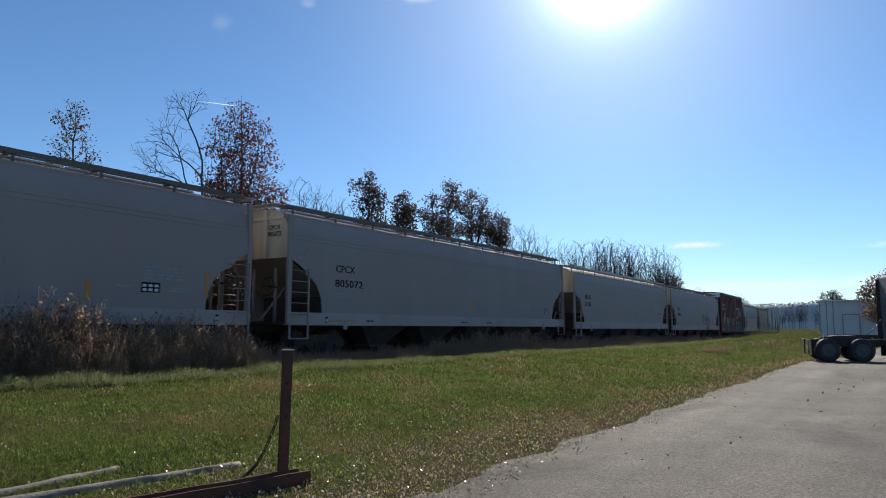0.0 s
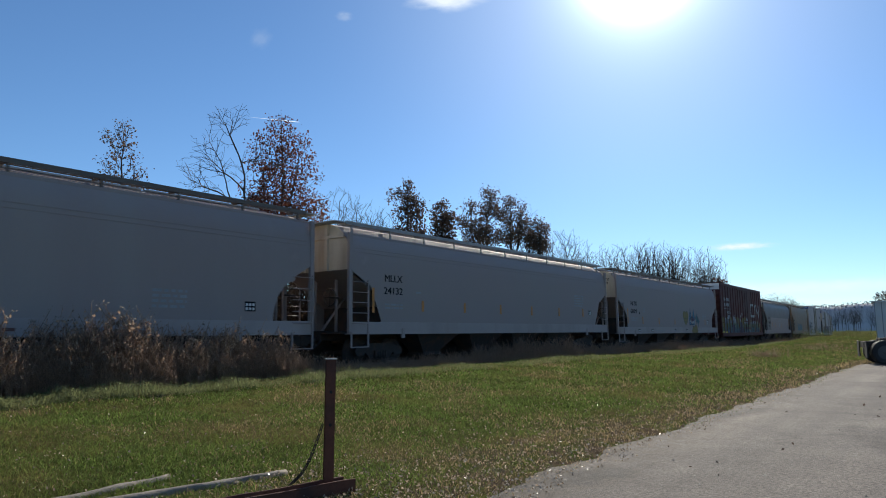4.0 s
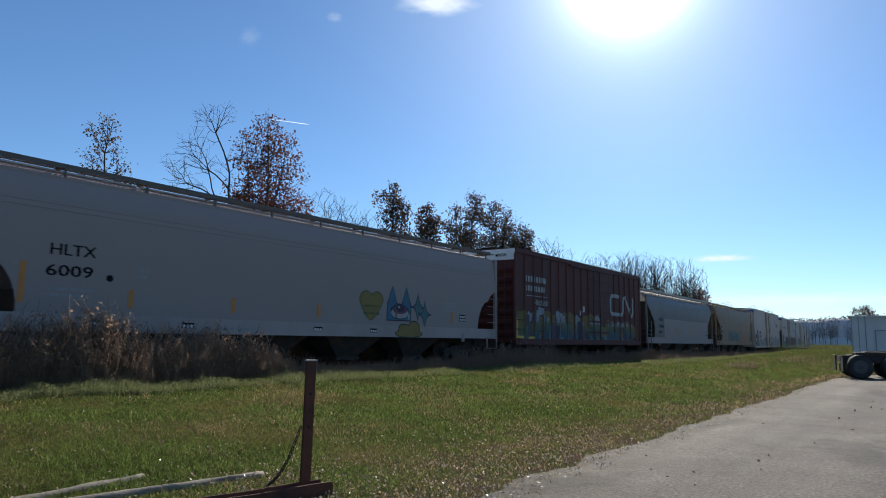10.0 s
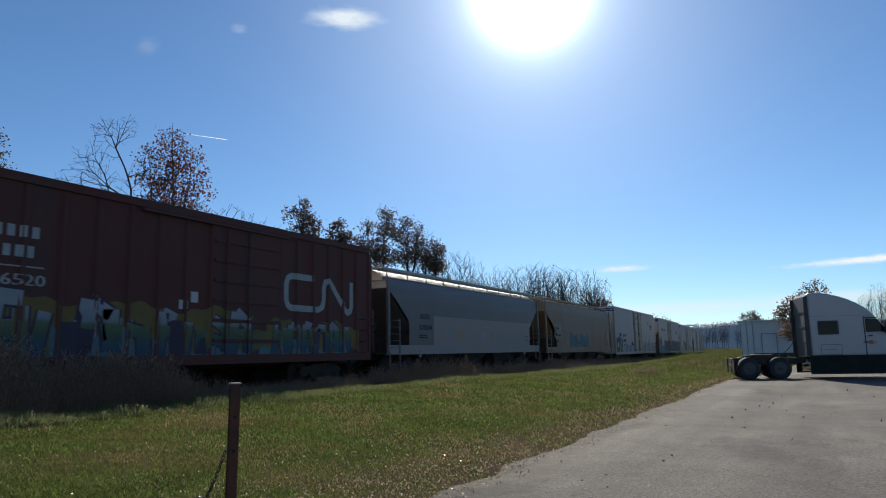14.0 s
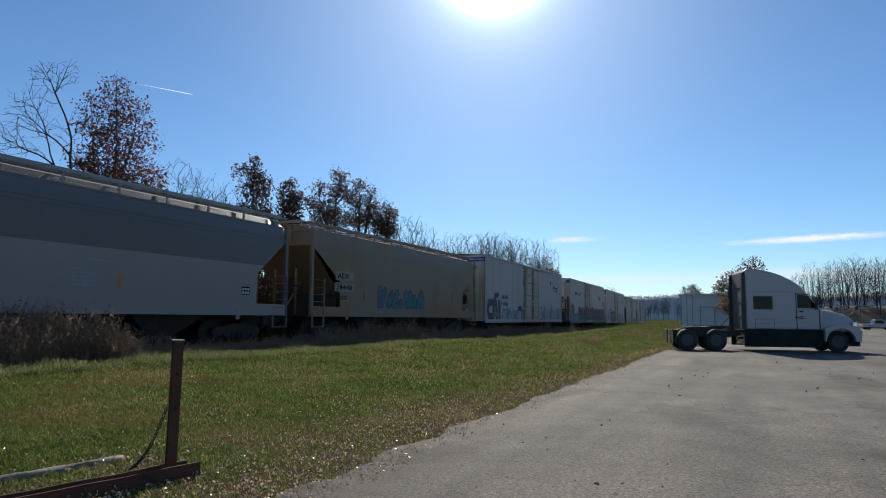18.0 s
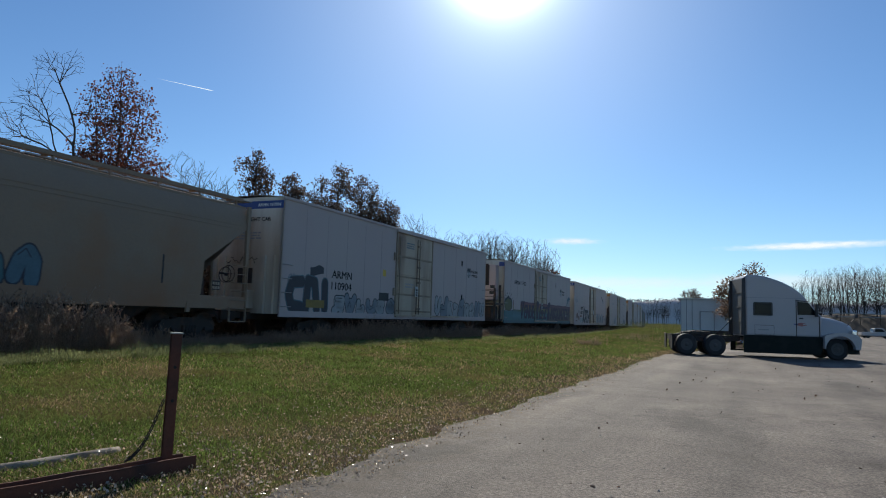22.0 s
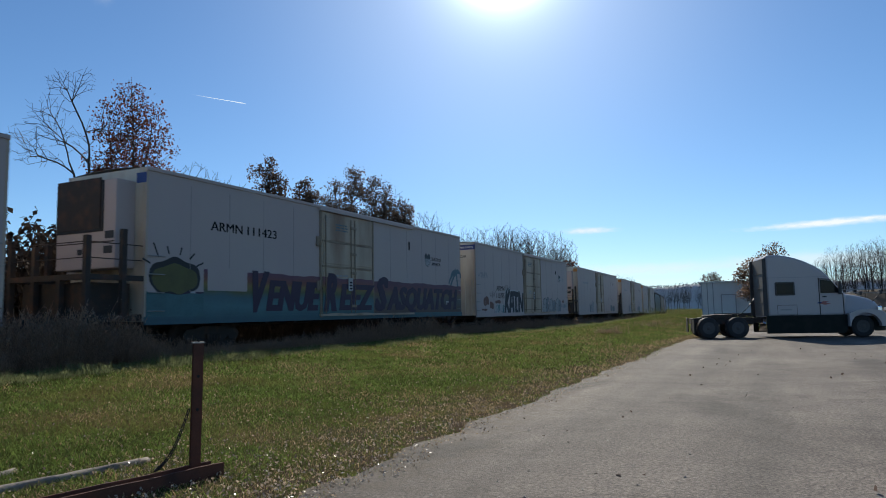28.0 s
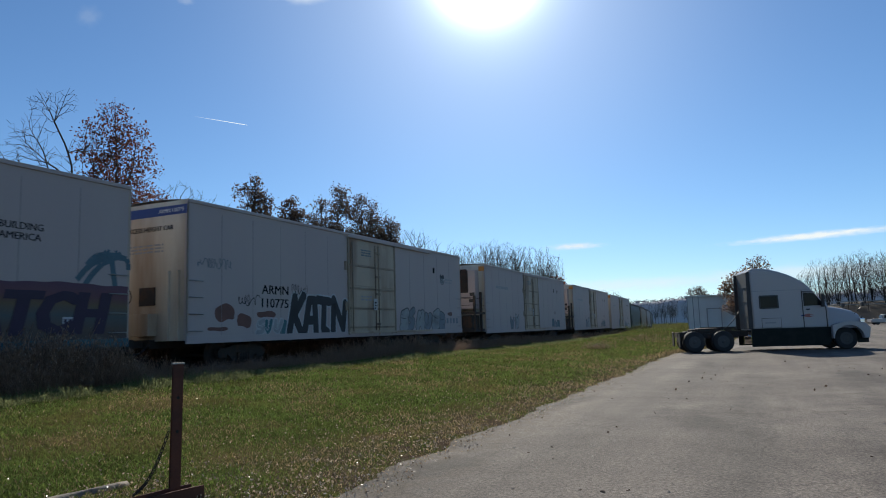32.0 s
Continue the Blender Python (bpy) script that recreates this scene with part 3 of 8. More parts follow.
def bolster_mesh(bm):
    box(bm, -0.2, 0.2, -1.05, 1.05, 0.5, 0.72, 0.02)
    box(bm, -0.3, 0.3, -0.3, 0.3, 0.7, 0.82)


wheelsets = []


def bogie(car, x):
    bg = part("bogie", shared("bogie", bolster_mesh, M["under"]), M["under"], car, "grimy cast steel two-axle bogie", pose(x, 0, 0))
    for s in (-1, 1):
        part("side_frame", shared("side_frame", side_frame_mesh, M["under"]), M["under"], bg, "", pose(0, s * 1.0 - 0.07, 0, 0, 0, 0))
    for dx in (-0.89, 0.89):
        w = part("wheelset", shared("wheelset", wheelset_mesh, M["under"]), M["under"], bg, "grimy steel wheels on an axle", pose(dx, 0, 0.456))
        wheelsets.append((w, dx))
    return bg


def coupler(car, x, s):
    bm = B()
    box(bm, min(x, x + s * 0.5), max(x, x + s * 0.5), -0.1, 0.1, 0.75, 0.95, 0.01)
    box(bm, min(x + s * 0.4, x + s * 0.72), max(x + s * 0.4, x + s * 0.72), -0.2, 0.14, 0.68, 1.0, 0.03)
    part("coupler", bm, M["under"], car)
    bm = B()
    pts = [Vector((x + s * k * 0.12, -0.35 + 0.05 * k, 0.85 - 0.28 * math.sin(math.pi * k / 6))) for k in range(7)]
    for a, b in zip(pts, pts[1:]):
        tube(bm, a, b, 0.03, n=6)
    part("air_hose", bm, M["black_plastic"], car)


def ladder(car, x, y, z0, z1, w, material, n=6):
    """Two stiles on the side, and rungs between them."""
    def stiles(bm):
        for k, top in ((0, 1.1), (1, z1)):
            box(bm, k * w - 0.022, k * w + 0.022, -0.045, 0, z0, top)
        box(bm, 0, w, -0.043, -0.02, z0, z0 + 0.03)

    def rung(bm):
        tube(bm, (0.0, 0, 0), (w - 0.02, 0, 0), 0.012, n=6)

    key = f"ladder {z0} {z1} {w} {material.name}"
    ld = part("ladder", shared(key, stiles, material), material, car, "", pose(x, y, 0))
    for i in range(n):
        z = z0 + 0.42 + (z1 - z0 - 0.5) * i / max(1, n - 1)
        part("rung", shared(f"rung {w} {material.name}", rung, material), material, ld, "", pose(0, -0.035, z))
    return ld


CARS = []      # (car, distance of its middle from the start of the line, distance of each bogie from the middle)


def put_car(car, x0, x1):
    CARS.append((car, (x0 + x1) / 2))


def hopper(x0, x1, label, paint, lower=None, cut="round", gap=0.22, top=4.55, bays=4, walk_mat="roofwalk", end_mat="cream", split=2.75, far=False, inset=0.0, cutlen=2.0):
    car = thing("covered_hopper_car", label, "freight car", "cars of the train")
    L = x1 - x0
    h = L / 2
    put_car(car, x0, x1)
    eave = top - gap

    def ysec(z):
        if z < 3.3:
            return 1.585 - 0.05 * max(0.0, (2.0 - z)) / 0.7 * 0.3
        k = (z - 3.3) / (eave - 3.3)
        return 1.585 - 0.06 * k - 0.20 * k * k * k * k

    def low(x):
        e = max(0.0, h - abs(x))
        if cut == "round":
            return 1.40 if e >= 1.46 else 3.08 - 0.55 * e if e <= 0.70 else 1.40 + 1.19 * math.sqrt(max(0.0, 1 - ((e - 0.4) / 1.06) ** 2.6))
        if cut == "angle":
            return 1.40 if e >= 1.46 else 3.08 - 0.55 * e if e <= 0.70 else 2.60 if e <= 0.95 else 2.60 - (e - 0.95) * 2.15
        return 1.40 if e >= cutlen else 3.75 - 1.31 / cutlen * e if e < cutlen - 0.02 else 2.0

    ends = [0, 0.1, 0.3, 0.5, 0.7, 0.705, 0.9, 0.95, 1.0, 1.1, 1.2, 1.3, 1.36, 1.46, 1.5, 1.7, 1.85, 1.95, 1.975, 2.0, 2.05, cutlen - 0.025, cutlen, cutlen + 0.05, 1.4, 1.44, 1.47, 1.49, 2.2, 2.25]
    xs = sorted({round(-h + e, 4) for e in ends} | {round(h - e, 4) for e in ends} | {round(-h + 2.6 + (L - 5.2) * i / 10, 4) for i in range(11)})
    bands = [(None, None, paint)] if lower is None else [(None, split, lower), (split, None, paint)]
    for s in (-1, 1):
        for lo, hi, pm in bands:
            bm = B()
            rows = []
            for x in xs:
                a = max(low(x), lo if lo is not None else 0.0)
                b = hi if hi is not None else eave
                a = min(a, b)
                rows.append([(x, s * ysec(a + (b - a) * i / 10), a + (b - a) * i / 10) for i in range(11)])
            if hi is not None and inset:
                cutx = [i for i, x in enumerate(xs) if x > -h + inset][0]
                b2 = B()
                grid(b2, rows[:cutx + 1])
                bmesh.ops.dissolve_degenerate(b2, dist=1e-4, edges=b2.edges[:])
                part("side_sheet", b2, M[paint], car)
                rows = rows[cutx:]
            grid(bm, rows)
            bmesh.ops.dissolve_degenerate(bm, dist=1e-4, edges=bm.edges[:])
            part("side_sheet", bm, M[pm], car)
        bm = B()
        box(bm, -h, h, s * 1.5 if s > 0 else -1.6, 1.6 if s > 0 else -1.5, 1.05, 1.42, 0.008)
        box(bm, -h, h, s * 1.42 if s > 0 else -1.6, 1.6 if s > 0 else -1.42, 1.03, 1.055)
        part("side_sill", bm, M["sill"] if paint in ("grey_white", "pale_grey") else M[lower or paint], car)
        # flange under the eave and rib along the side
        bm = B()
        ye = ysec(eave)
        box(bm, -h, h, min(s * ye, s * (ye + 0.035)), max(s * ye, s * (ye + 0.035)), eave - 0.10, eave + 0.015)
        part("eave_rail", bm, M[paint], car)
    if not far:
        bm = B()
        for zz in (3.62, 3.74):
            tube(bm, (-h + 0.05, -ysec(zz), zz), (h - 0.05, -ysec(zz), zz), 0.012, n=4)
        part("side_bead", bm, M[paint], car)
    # roof
    bm = B()
    ye = ysec(eave)
    grid(bm, [[(x, -ye + 2 * ye * i / 16, eave + (top + 0.06 - eave) * (1 - abs(i / 8 - 1) ** 3)) for i in range(17)] for x in [-h + L * k / 12 for k in range(13)]])
    part("roof_sheet", bm, M[paint], car)
    bm = B()
    box(bm, -h + 0.8, h - 0.8, -0.38, 0.38, top - 0.02, top + 0.14, 0.02)
    part("hatch_coaming", bm, M[paint], car)
    nh = 5
    for k in range(nh):
        xa = -h + 1.0 + (L - 2.0) * k / nh
        bm = B()
        box(bm, xa, xa + (L - 2.0) / nh - 0.12, -0.42, 0.42, top + 0.14, top + 0.19, 0.015)
        part("hatch_cover", bm, M["galv"], car)
    wz = top + (0.02 if gap > 0.3 else 0.10)
    for s in (-1, 1):
        bm = B()
        ya, yb = sorted((s * 0.85, s * 1.30))
        if far:
            box(bm, -h + 0.1, h - 0.1, ya, yb, wz, wz + 0.035)
        else:
            for y in (ya, (ya + yb) / 2, yb):
                box(bm, -h + 0.1, h - 0.1, y - 0.012, y + 0.012, wz, wz + 0.035)
            for k in range(int((L - 0.2) / 0.11)):
                x = -h + 0.1 + 0.11 * k
                box(bm, x, x + 0.05, ya, yb, wz + 0.01, wz + 0.03)
        box(bm, -h + 0.1, h - 0.1, s * 1.30 - 0.02, s * 1.30 + 0.02, wz - 0.06, wz + 0.05)
        rw = part("running_board", bm, M[walk_mat], car, "weathered steel running board along the roof")
        nb = 11
        for k in range(nb):
            x = -h + 0.4 + (L - 0.8) * k / (nb - 1)
            bm = B()
            box(bm, x - 0.03, x + 0.03, s * 1.28 - 0.02, s * 1.28 + 0.02, eave - 0.02, wz)
            box(bm, x - 0.03, x + 0.03, ya, yb, wz - 0.05, wz)
            part("bracket", bm, M[walk_mat], rw)
    for e in (-1, 1):
        # end sheet, its posts, slope sheet, crossover board
        bm = B()
        xe = e * (h - 0.06)
        zl = 3.06 if cut != "straight" else 3.75
        rows = []
        for i in range(9):
            z = zl + (eave - zl) * i / 8
            rows.append([(xe, -ysec(z) + 2 * ysec(z) * k / 6, z) for k in range(7)])
        rows.append([(xe, -ye + 2 * ye * k / 6, eave + (top + 0.05 - eave) * (1 - abs(k / 3 - 1) ** 3)) for k in range(7)])
        grid(bm, rows)
        es = part("end_sheet", bm, M[end_mat], car, "cream painted end sheet streaked with rust")
        for yy in (-0.55, 0.55):
            bm = B()
            box(bm, min(xe, xe + e * 0.09), max(xe, xe + e * 0.09), yy - 0.06, yy + 0.06, zl, top)
            part("end_post", bm, M[end_mat], es)
        bm = B()
        box(bm, min(xe, xe + e * 0.07), max(xe, xe + e * 0.07), -ye, ye, eave - 0.12, eave - 0.02)
        part("end_top_rail", bm, M[end_mat], es)
        bm = B()
        tz = 1.25
        grid(bm, [[(e * (h - 0.06 - 2.9 * k / 5), -1.5 + 3.0 * i / 4, zl + (tz - zl) * k / 5) for i in range(5)] for k in range(6)], False)
        part("slope_sheet", bm, M[lower or paint] if cut != "straight" else M[paint], car)
        bm = B()
        for k in range(4):
            box(bm, min(xe, xe + e * 0.42), max(xe, xe + e * 0.42), -1.28 + 0.64 * k + 0.01, -1.28 + 0.64 * k + 0.62, wz - 0.01, wz + 0.02)
        part("crossover_board", bm, M["galv"], car)
        # platform, bolster, centre plate web
        bm = B()
        box(bm, min(e * (h - 3.0), e * h), max(e * (h - 3.0), e * h), -1.5, 1.5, 1.05, 1.12)
        part("end_platform", bm, M["under"], car)
        bm = B()
        box(bm, min(e * (h - 1.9), e * (h - 1.8)), max(e * (h - 1.9), e * (h - 1.8)), -1.45, 1.45, 1.1, 1.95)
        part("bolster_web", bm, M["under"], car)
        bm = B()
        tube(bm, (e * (h - 0.5), -0.5, 1.1), (e * (h - 0.5), -0.5, 2.9), 0.05, n=8)
        tube(bm, (e * (h - 0.5), 0.5, 1.1), (e * (h - 0.5), 0.5, 2.9), 0.05, n=8)
        tube(bm, (e * (h - 0.3), 0.0, 1.1), (e * (h - 1.5), 0.0, 2.4), 0.04, n=8)
        part("end_strut", bm, M[paint], car)
        for s in (-1, 1):
            bm = B()
            box(bm, min(e * (h - 0.14), e * h), max(e * (h - 0.14), e * h), min(s * 1.5, s * 1.6), max(s * 1.5, s * 1.6), 1.05, eave, 0.006)
            part("corner_post", bm, M[paint], car)
            lx = -h + 0.07 if e < 0 else h - 0.82
            ladder(car, lx, s * 1.6 if s < 0 else 1.65, 0.62, 2.75 if cut != "straight" else 2.5, 0.75, M[paint], n=6)
            bm = B()
            ya, yb = sorted((s * 1.55, s * 1.62))
            box(bm, e * (h - 2.55) - 0.07, e * (h - 2.55) + 0.07, ya, yb, 0.90, 1.22, 0.01)
            part("jacking_bracket", bm, M[lower or paint], car)
        if not far:
            bm = B()
            c = Vector((e * (h + 0.02), -0.75, 2.2))
            for k in range(14):
                a, b = 2 * math.pi * k / 14, 2 * math.pi * (k + 1) / 14
                tube(bm, c + Vector((0, math.cos(a) * 0.28, math.sin(a) * 0.28)), c + Vector((0, math.cos(b) * 0.28, math.sin(b) * 0.28)), 0.015, n=5)
            for k in range(4):
                a = math.pi * k / 2
                tube(bm, c, c + Vector((0, math.cos(a) * 0.28, math.sin(a) * 0.28)), 0.012, n=5)
            tube(bm, c, c - Vector((e * 0.4, 0, 0)), 0.03, n=6)
            part("brake_wheel", bm, M["under"], car)
        coupler(car, e * h, e)
        bogie(car, e * (h - 1.95))
    bm = B()
    box(bm, -h, h, -0.3, 0.3, 0.84, 1.15)
    part("centre_sill", bm, M["under"], car)
    bl = (L - 6.6) / bays
    for k in range(bays):
        xa = -h + 3.3 + bl * k
        for s in (-1, 1):
            bm = B()
            topq = [(xa, s * 0.28, 1.3), (xa + bl, s * 0.28, 1.3), (xa + bl, s * 1.48, 1.3), (xa, s * 1.48, 1.3)]
            c = xa + bl / 2
            botq = [(c - 0.45, s * 0.3, 0.38), (c + 0.45, s * 0.3, 0.38), (c + 0.45, s * 0.95, 0.38), (c - 0.45, s * 0.95, 0.38)]
            a, b = [bm.verts.new(p) for p in topq], [bm.verts.new(p) for p in botq]
            for i in range(4):
                bm.faces.new((a[i], a[(i + 1) % 4], b[(i + 1) % 4], b[i]))
            bm.faces.new(a)
            bm.faces.new(b)
            bay = part("discharge_bay", bm, M["under"], car)
            bm = B()
            box(bm, c - 0.52, c + 0.52, min(s * 0.26, s * 1.0), max(s * 0.26, s * 1.0), 0.28, 0.38)
            part("outlet_gate", bm, M["under"], bay)
    return car


def stripes(car, h, spots, material="orange"):
    """Upright reflective strips along the side; spots: place, foot, height."""
    for x, z, t in spots:
        bm = B()
        box(bm, x - 0.055, x + 0.055, -1.592, -1.584, z, z + t)
        part("reflector_strip", bm, M[material], car)


def plate(car, x, z, w, hh, base="black_paint", marks="white_paint", y=-1.588, rows=2):
    bm = B()
    box(bm, x, x + w, y - 0.004, y, z, z + hh)
    p = part("stencil_panel", bm, M[base], car)
    bm = B()
    for i in range(rows):
        for k in range(3):
            a = x + w * (0.08 + 0.31 * k)
            c = z + hh * (0.12 + i * 0.85 / rows)
            box(bm, a, a + w * 0.2, y - 0.007, y - 0.004, c, c + hh * 0.55 / rows)
    part("stencil_marks", bm, M[marks], p)


def reefer(x0, x1, label, unit=False, band="blue_stripe", door=(8.7, 12.5), purple=False):
    """An insulated car: smooth white sides with seams, a plug door on rails, and at one end a cooling unit behind guard posts."""
    car = thing("refrigerator_car", label, "freight car", "cars of the train")
    L = x1 - x0
    h = L / 2
    put_car(car, x0, x1)
    zb, zt, w = 0.93, 5.08, 1.58
    xs = [-h, -h + door[0], -h + door[1], h]
    for s in (-1, 1):
        for a, b in ((xs[0], xs[1]), (xs[2], xs[3])) if s < 0 else ((xs[0], xs[3]),):
            bm = B()
            ya, yb = sorted((s * w, s * (w - 0.08)))
            box(bm, a, b, ya, yb, zb, zt)
            sd = part("side_panel", bm, M["white"], car)
            n = max(2, int((b - a) / 1.35))
            for k in range(1, n):
                x = a + (b - a) * k / n
                bm = B()
                y0, y1 = sorted((s * w, s * (w + 0.004)))
                box(bm, x - 0.008, x + 0.008, y0, y1, zb + 0.05, zt - 0.25)
                part("panel_seam", bm, M["seam"], sd)
        bm = B()
        ya, yb = sorted((s * (w - 0.02), s * (w + 0.03)))
        box(bm, -h, h, ya, yb, zb - 0.1, zb + 0.12, 0.006)
        part("side_sill", bm, M["white"] if not purple else M["mural_fade"], car)
        bm = B()
        ya, yb = sorted((s * (w - 0.03), s * (w + 0.04)))
        box(bm, -h, h, ya, yb, zt - 0.05, zt + 0.05, 0.01)
        part("top_rail", bm, M["white"], car)
    # plug door on the road side
    a, b = xs[1], xs[2]
    bm = B()
    box(bm, a + 0.02, b - 0.02, -w + 0.03, -w + 0.09, zb, zt - 0.05)
    part("doorway_panel", bm, M["dirty_door"], car)
    dm = a + (b - a) * 0.54
    bm = B()
    box(bm, a + 0.06, b - 0.06, -w - 0.03, -w + 0.03, zb + 0.12, zt - 0.18, 0.01)
    door_ob = part("plug_door", bm, M["dirty_door"], car, "grimy cream plug door with locking bars")
    for z0, z1 in ((1.25, 1.95), (2.05, 2.75), (2.95, 3.75), (3.85, 4.7)):
        for p, q in ((a + 0.14, dm - 0.06), (dm + 0.06, b - 0.14)):
            bm = B()
            box(bm, p, q, -w - 0.055, -w - 0.03, z0, z1, 0.012)
            part("door_panel", bm, M["dirty_door"], door_ob)
    for x in (dm - 0.03, dm + 0.25, a + 0.25):
        bm = B()
        tube(bm, (x, -w - 0.08, zb + 0.15), (x, -w - 0.08, zt - 0.3), 0.022, n=6)
        part("locking_bar", bm, M["door_bar"], door_ob)
    for z in (1.22, 2.0, 2.85, 3.8):
        bm = B()
        box(bm, a + 0.08, b - 0.08, -w - 0.07, -w - 0.03, z - 0.035, z + 0.035)
        part("door_rib", bm, M["door_bar"], door_ob)
    for x in (a, b):
        bm = B()
        box(bm, x - 0.05, x + 0.05, -w - 0.05, -w + 0.02, zb, zt - 0.02)
        part("door_post", bm, M["door_bar"], car)
    for z, r in ((zt - 0.1, 0.05), (zb + 0.08, 0.04)):
        bm = B()
        box(bm, a - 0.1, b + (b - a) * 0.95, -w - 0.11, -w - 0.02, z - r, z + r)
        part("door_track", bm, M["dirty_door"] if z < 2 else M["white"], car)
    bars(door_ob, a + 0.95, 4.25, -w - 0.057, 0.8, 0.32, 3, M["spray_slate"])
    bars(door_ob, a + 0.9, 2.35, -w - 0.057, 0.9, 0.26, 2, M["faded"])
    bm = B()
    box(bm, dm - 0.28, dm + 0.02, -w - 0.125, -w - 0.105, 1.95, 2.45)
    placard = part("placard", bm, M["panel_white"], door_ob, "white paper placard")
    bars(placard, dm - 0.22, 2.0, -w - 0.126, 0.18, 0.36, 3, M["black_paint"])
    for z in (1.35, 2.65, 3.4, 4.45):
        bm = B()
        box(bm, dm - 0.06, dm + 0.32, -w - 0.12, -w - 0.07, z - 0.05, z + 0.05, 0.01)
        part("lock_bracket", bm, M["door_bar"], door_ob)
    for z in (2.1, 3.75):
        bm = B()
        box(bm, a - 0.26, a - 0.07, -w - 0.05, -w, z - 0.18, z + 0.18, 0.01)
        tube(bm, (a - 0.08, -w - 0.06, z - 0.2), (a - 0.08, -w - 0.06, z + 0.2), 0.03, n=8)
        part("roller_hinge", bm, M["door_bar"], car)
    # roof
    bm = B()
    grid(bm, [[(x, -w + 2 * w * i / 8, zt + 0.03 + 0.10 * (1 - abs(i / 4 - 1) ** 2)) for i in range(9)] for x in [-h + L * k / 16 for k in range(17)]])
    rf = part("roof_sheet", bm, M["white"], car)
    for k in range(1, 16):
        bm = B()
        x = -h + L * k / 16
        grid(bm, [[(x + o, -w + 2 * w * i / 8, zt + 0.03 + q + 0.10 * (1 - abs(i / 4 - 1) ** 2)) for i in range(9)] for o, q in ((-0.04, 0), (-0.03, 0.03), (0.03, 0.03), (0.04, 0))])
        part("roof_seam", bm, M["white"], rf)
    # ends
    for e in (-1, 1):
        bm = B()
        xa, xb = sorted((e * h, e * (h - 0.08)))
        box(bm, xa, xb, -w, w, zb, zt + 0.04)
        en = part("end_wall", bm, M["cream"], car, "cream end wall stained with rust")
        xa, xb = sorted((e * h, e * (h + 0.006)))
        bm = B()
        box(bm, xa, xb, -w, w if not (unit and e < 0) else -1.2, 4.70, 4.98)
        part("end_band", bm, M[band], en)
        lx = -h + 0.12 if e < 0 else h - 0.62
        for s in (-1, 1):
            for i in range(4):
                bm = B()
                z = 1.2 + 0.5 * i
                yy = s * (w + 0.06)
                tube(bm, (lx, yy, z), (lx + 0.5, yy, z), 0.016, n=6)
                for q in (lx, lx + 0.5):
                    tube(bm, (q, s * w, z), (q, yy, z), 0.016, n=6)
                part("grab_iron", bm, M["galv"], car)
        coupler(car, e * (h + (1.7 if unit and e < 0 else 0.2)), e)
        bogie(car, e * (h - 3.0))
        if not (unit and e < 0):
            bm = B()
            box(bm, *sorted((e * h, e * (h + 0.35))), -0.45, 0.35, 1.1, 1.75, 0.02)
            part("end_cabinet", bm, M["cream"], car)
            bm = B()
            box(bm, *sorted((e * h, e * (h + 0.03))), -0.35, 0.3, 2.0, 2.55, 0.01)
            part("end_hatch", bm, M["under"], car)
            for yy in (-1.3, -0.9, 0.9, 1.3):
                bm = B()
                box(bm, *sorted((e * h, e * (h + 0.08))), yy - 0.04, yy + 0.04, zb, 3.0)
                part("end_post", bm, M["cream"], car)
            bm = B()
            c = Vector((e * (h + 0.12), 0.8, 2.3))
            for k in range(14):
                p, q = 2 * math.pi * k / 14, 2 * math.pi * (k + 1) / 14
                tube(bm, c + Vector((0, math.cos(p) * 0.28, math.sin(p) * 0.28)), c + Vector((0, math.cos(q) * 0.28, math.sin(q) * 0.28)), 0.016, n=5)
            tube(bm, c, c - Vector((e * 0.12, 0, 0)), 0.04, n=6)
            part("brake_wheel", bm, M["under"], car)
    if unit:
        xe = -h
        bm = B()
        box(bm, xe - 0.62, xe, -1.18, 1.18, 2.35, 4.75, 0.05)
        un = part("cooling_unit", bm, M["white"], car, "white cooling unit with a black grille")
        bm = B()
        box(bm, xe - 0.66, xe - 0.60, -0.72, 1.16, 3.35, 4.74, 0.03)
        part("grille_frame", bm, M["black_plastic"], un)
        for k in range(14):
            bm = B()
            box(bm, xe - 0.685, xe - 0.655, -0.66, 1.1, 3.42 + 0.088 * k, 3.66 + 0.088 * k)
            part("grille_slat", bm, M["under"], un)
        bm = B()
        for q in ((-1.0, 3.15), (-0.95, 2.75)):
            box(bm, xe - 0.635, xe - 0.60, q[0] - 0.12, q[0] + 0.2, q[1], q[1] + 0.2)
        box(bm, xe - 0.635, xe - 0.60, 0.1, 0.28, 2.75, 2.9)
        part("control_panel", bm, M["black_plastic"], un)
        bm = B()
        box(bm, xe - 0.63, xe - 0.615, -1.15, 1.15, 3.05, 3.08)
        part("unit_seam", bm, M["under"], un)
        bm = B()
        box(bm, xe - 1.75, xe, -1.5, 1.5, 0.95, 1.12)
        dk = part("guard_platform", bm, M["under"], car, "dark steel platform with guard posts")
        bm = B()
        box(bm, xe - 1.72, xe, -1.55, -1.42, 2.0, 2.14)
        box(bm, xe - 1.72, xe, 1.42, 1.55, 2.0, 2.14)
        box(bm, xe - 1.72, xe - 1.58, -1.55, 1.55, 2.0, 2.14)
        part("guard_rail", bm, M["under"], dk)
        for px, py, pz in ((-1.65, -1.48, 3.1), (-1.65, 1.48, 3.1), (-0.62, -1.5, 3.35), (-0.62, 1.5, 3.1), (-1.65, 0.5, 2.9), (-1.65, -0.5, 2.1)):
            bm = B()
            box(bm, xe + px - 0.07, xe + px + 0.07, py - 0.07, py + 0.07, 1.0, pz, 0.01)
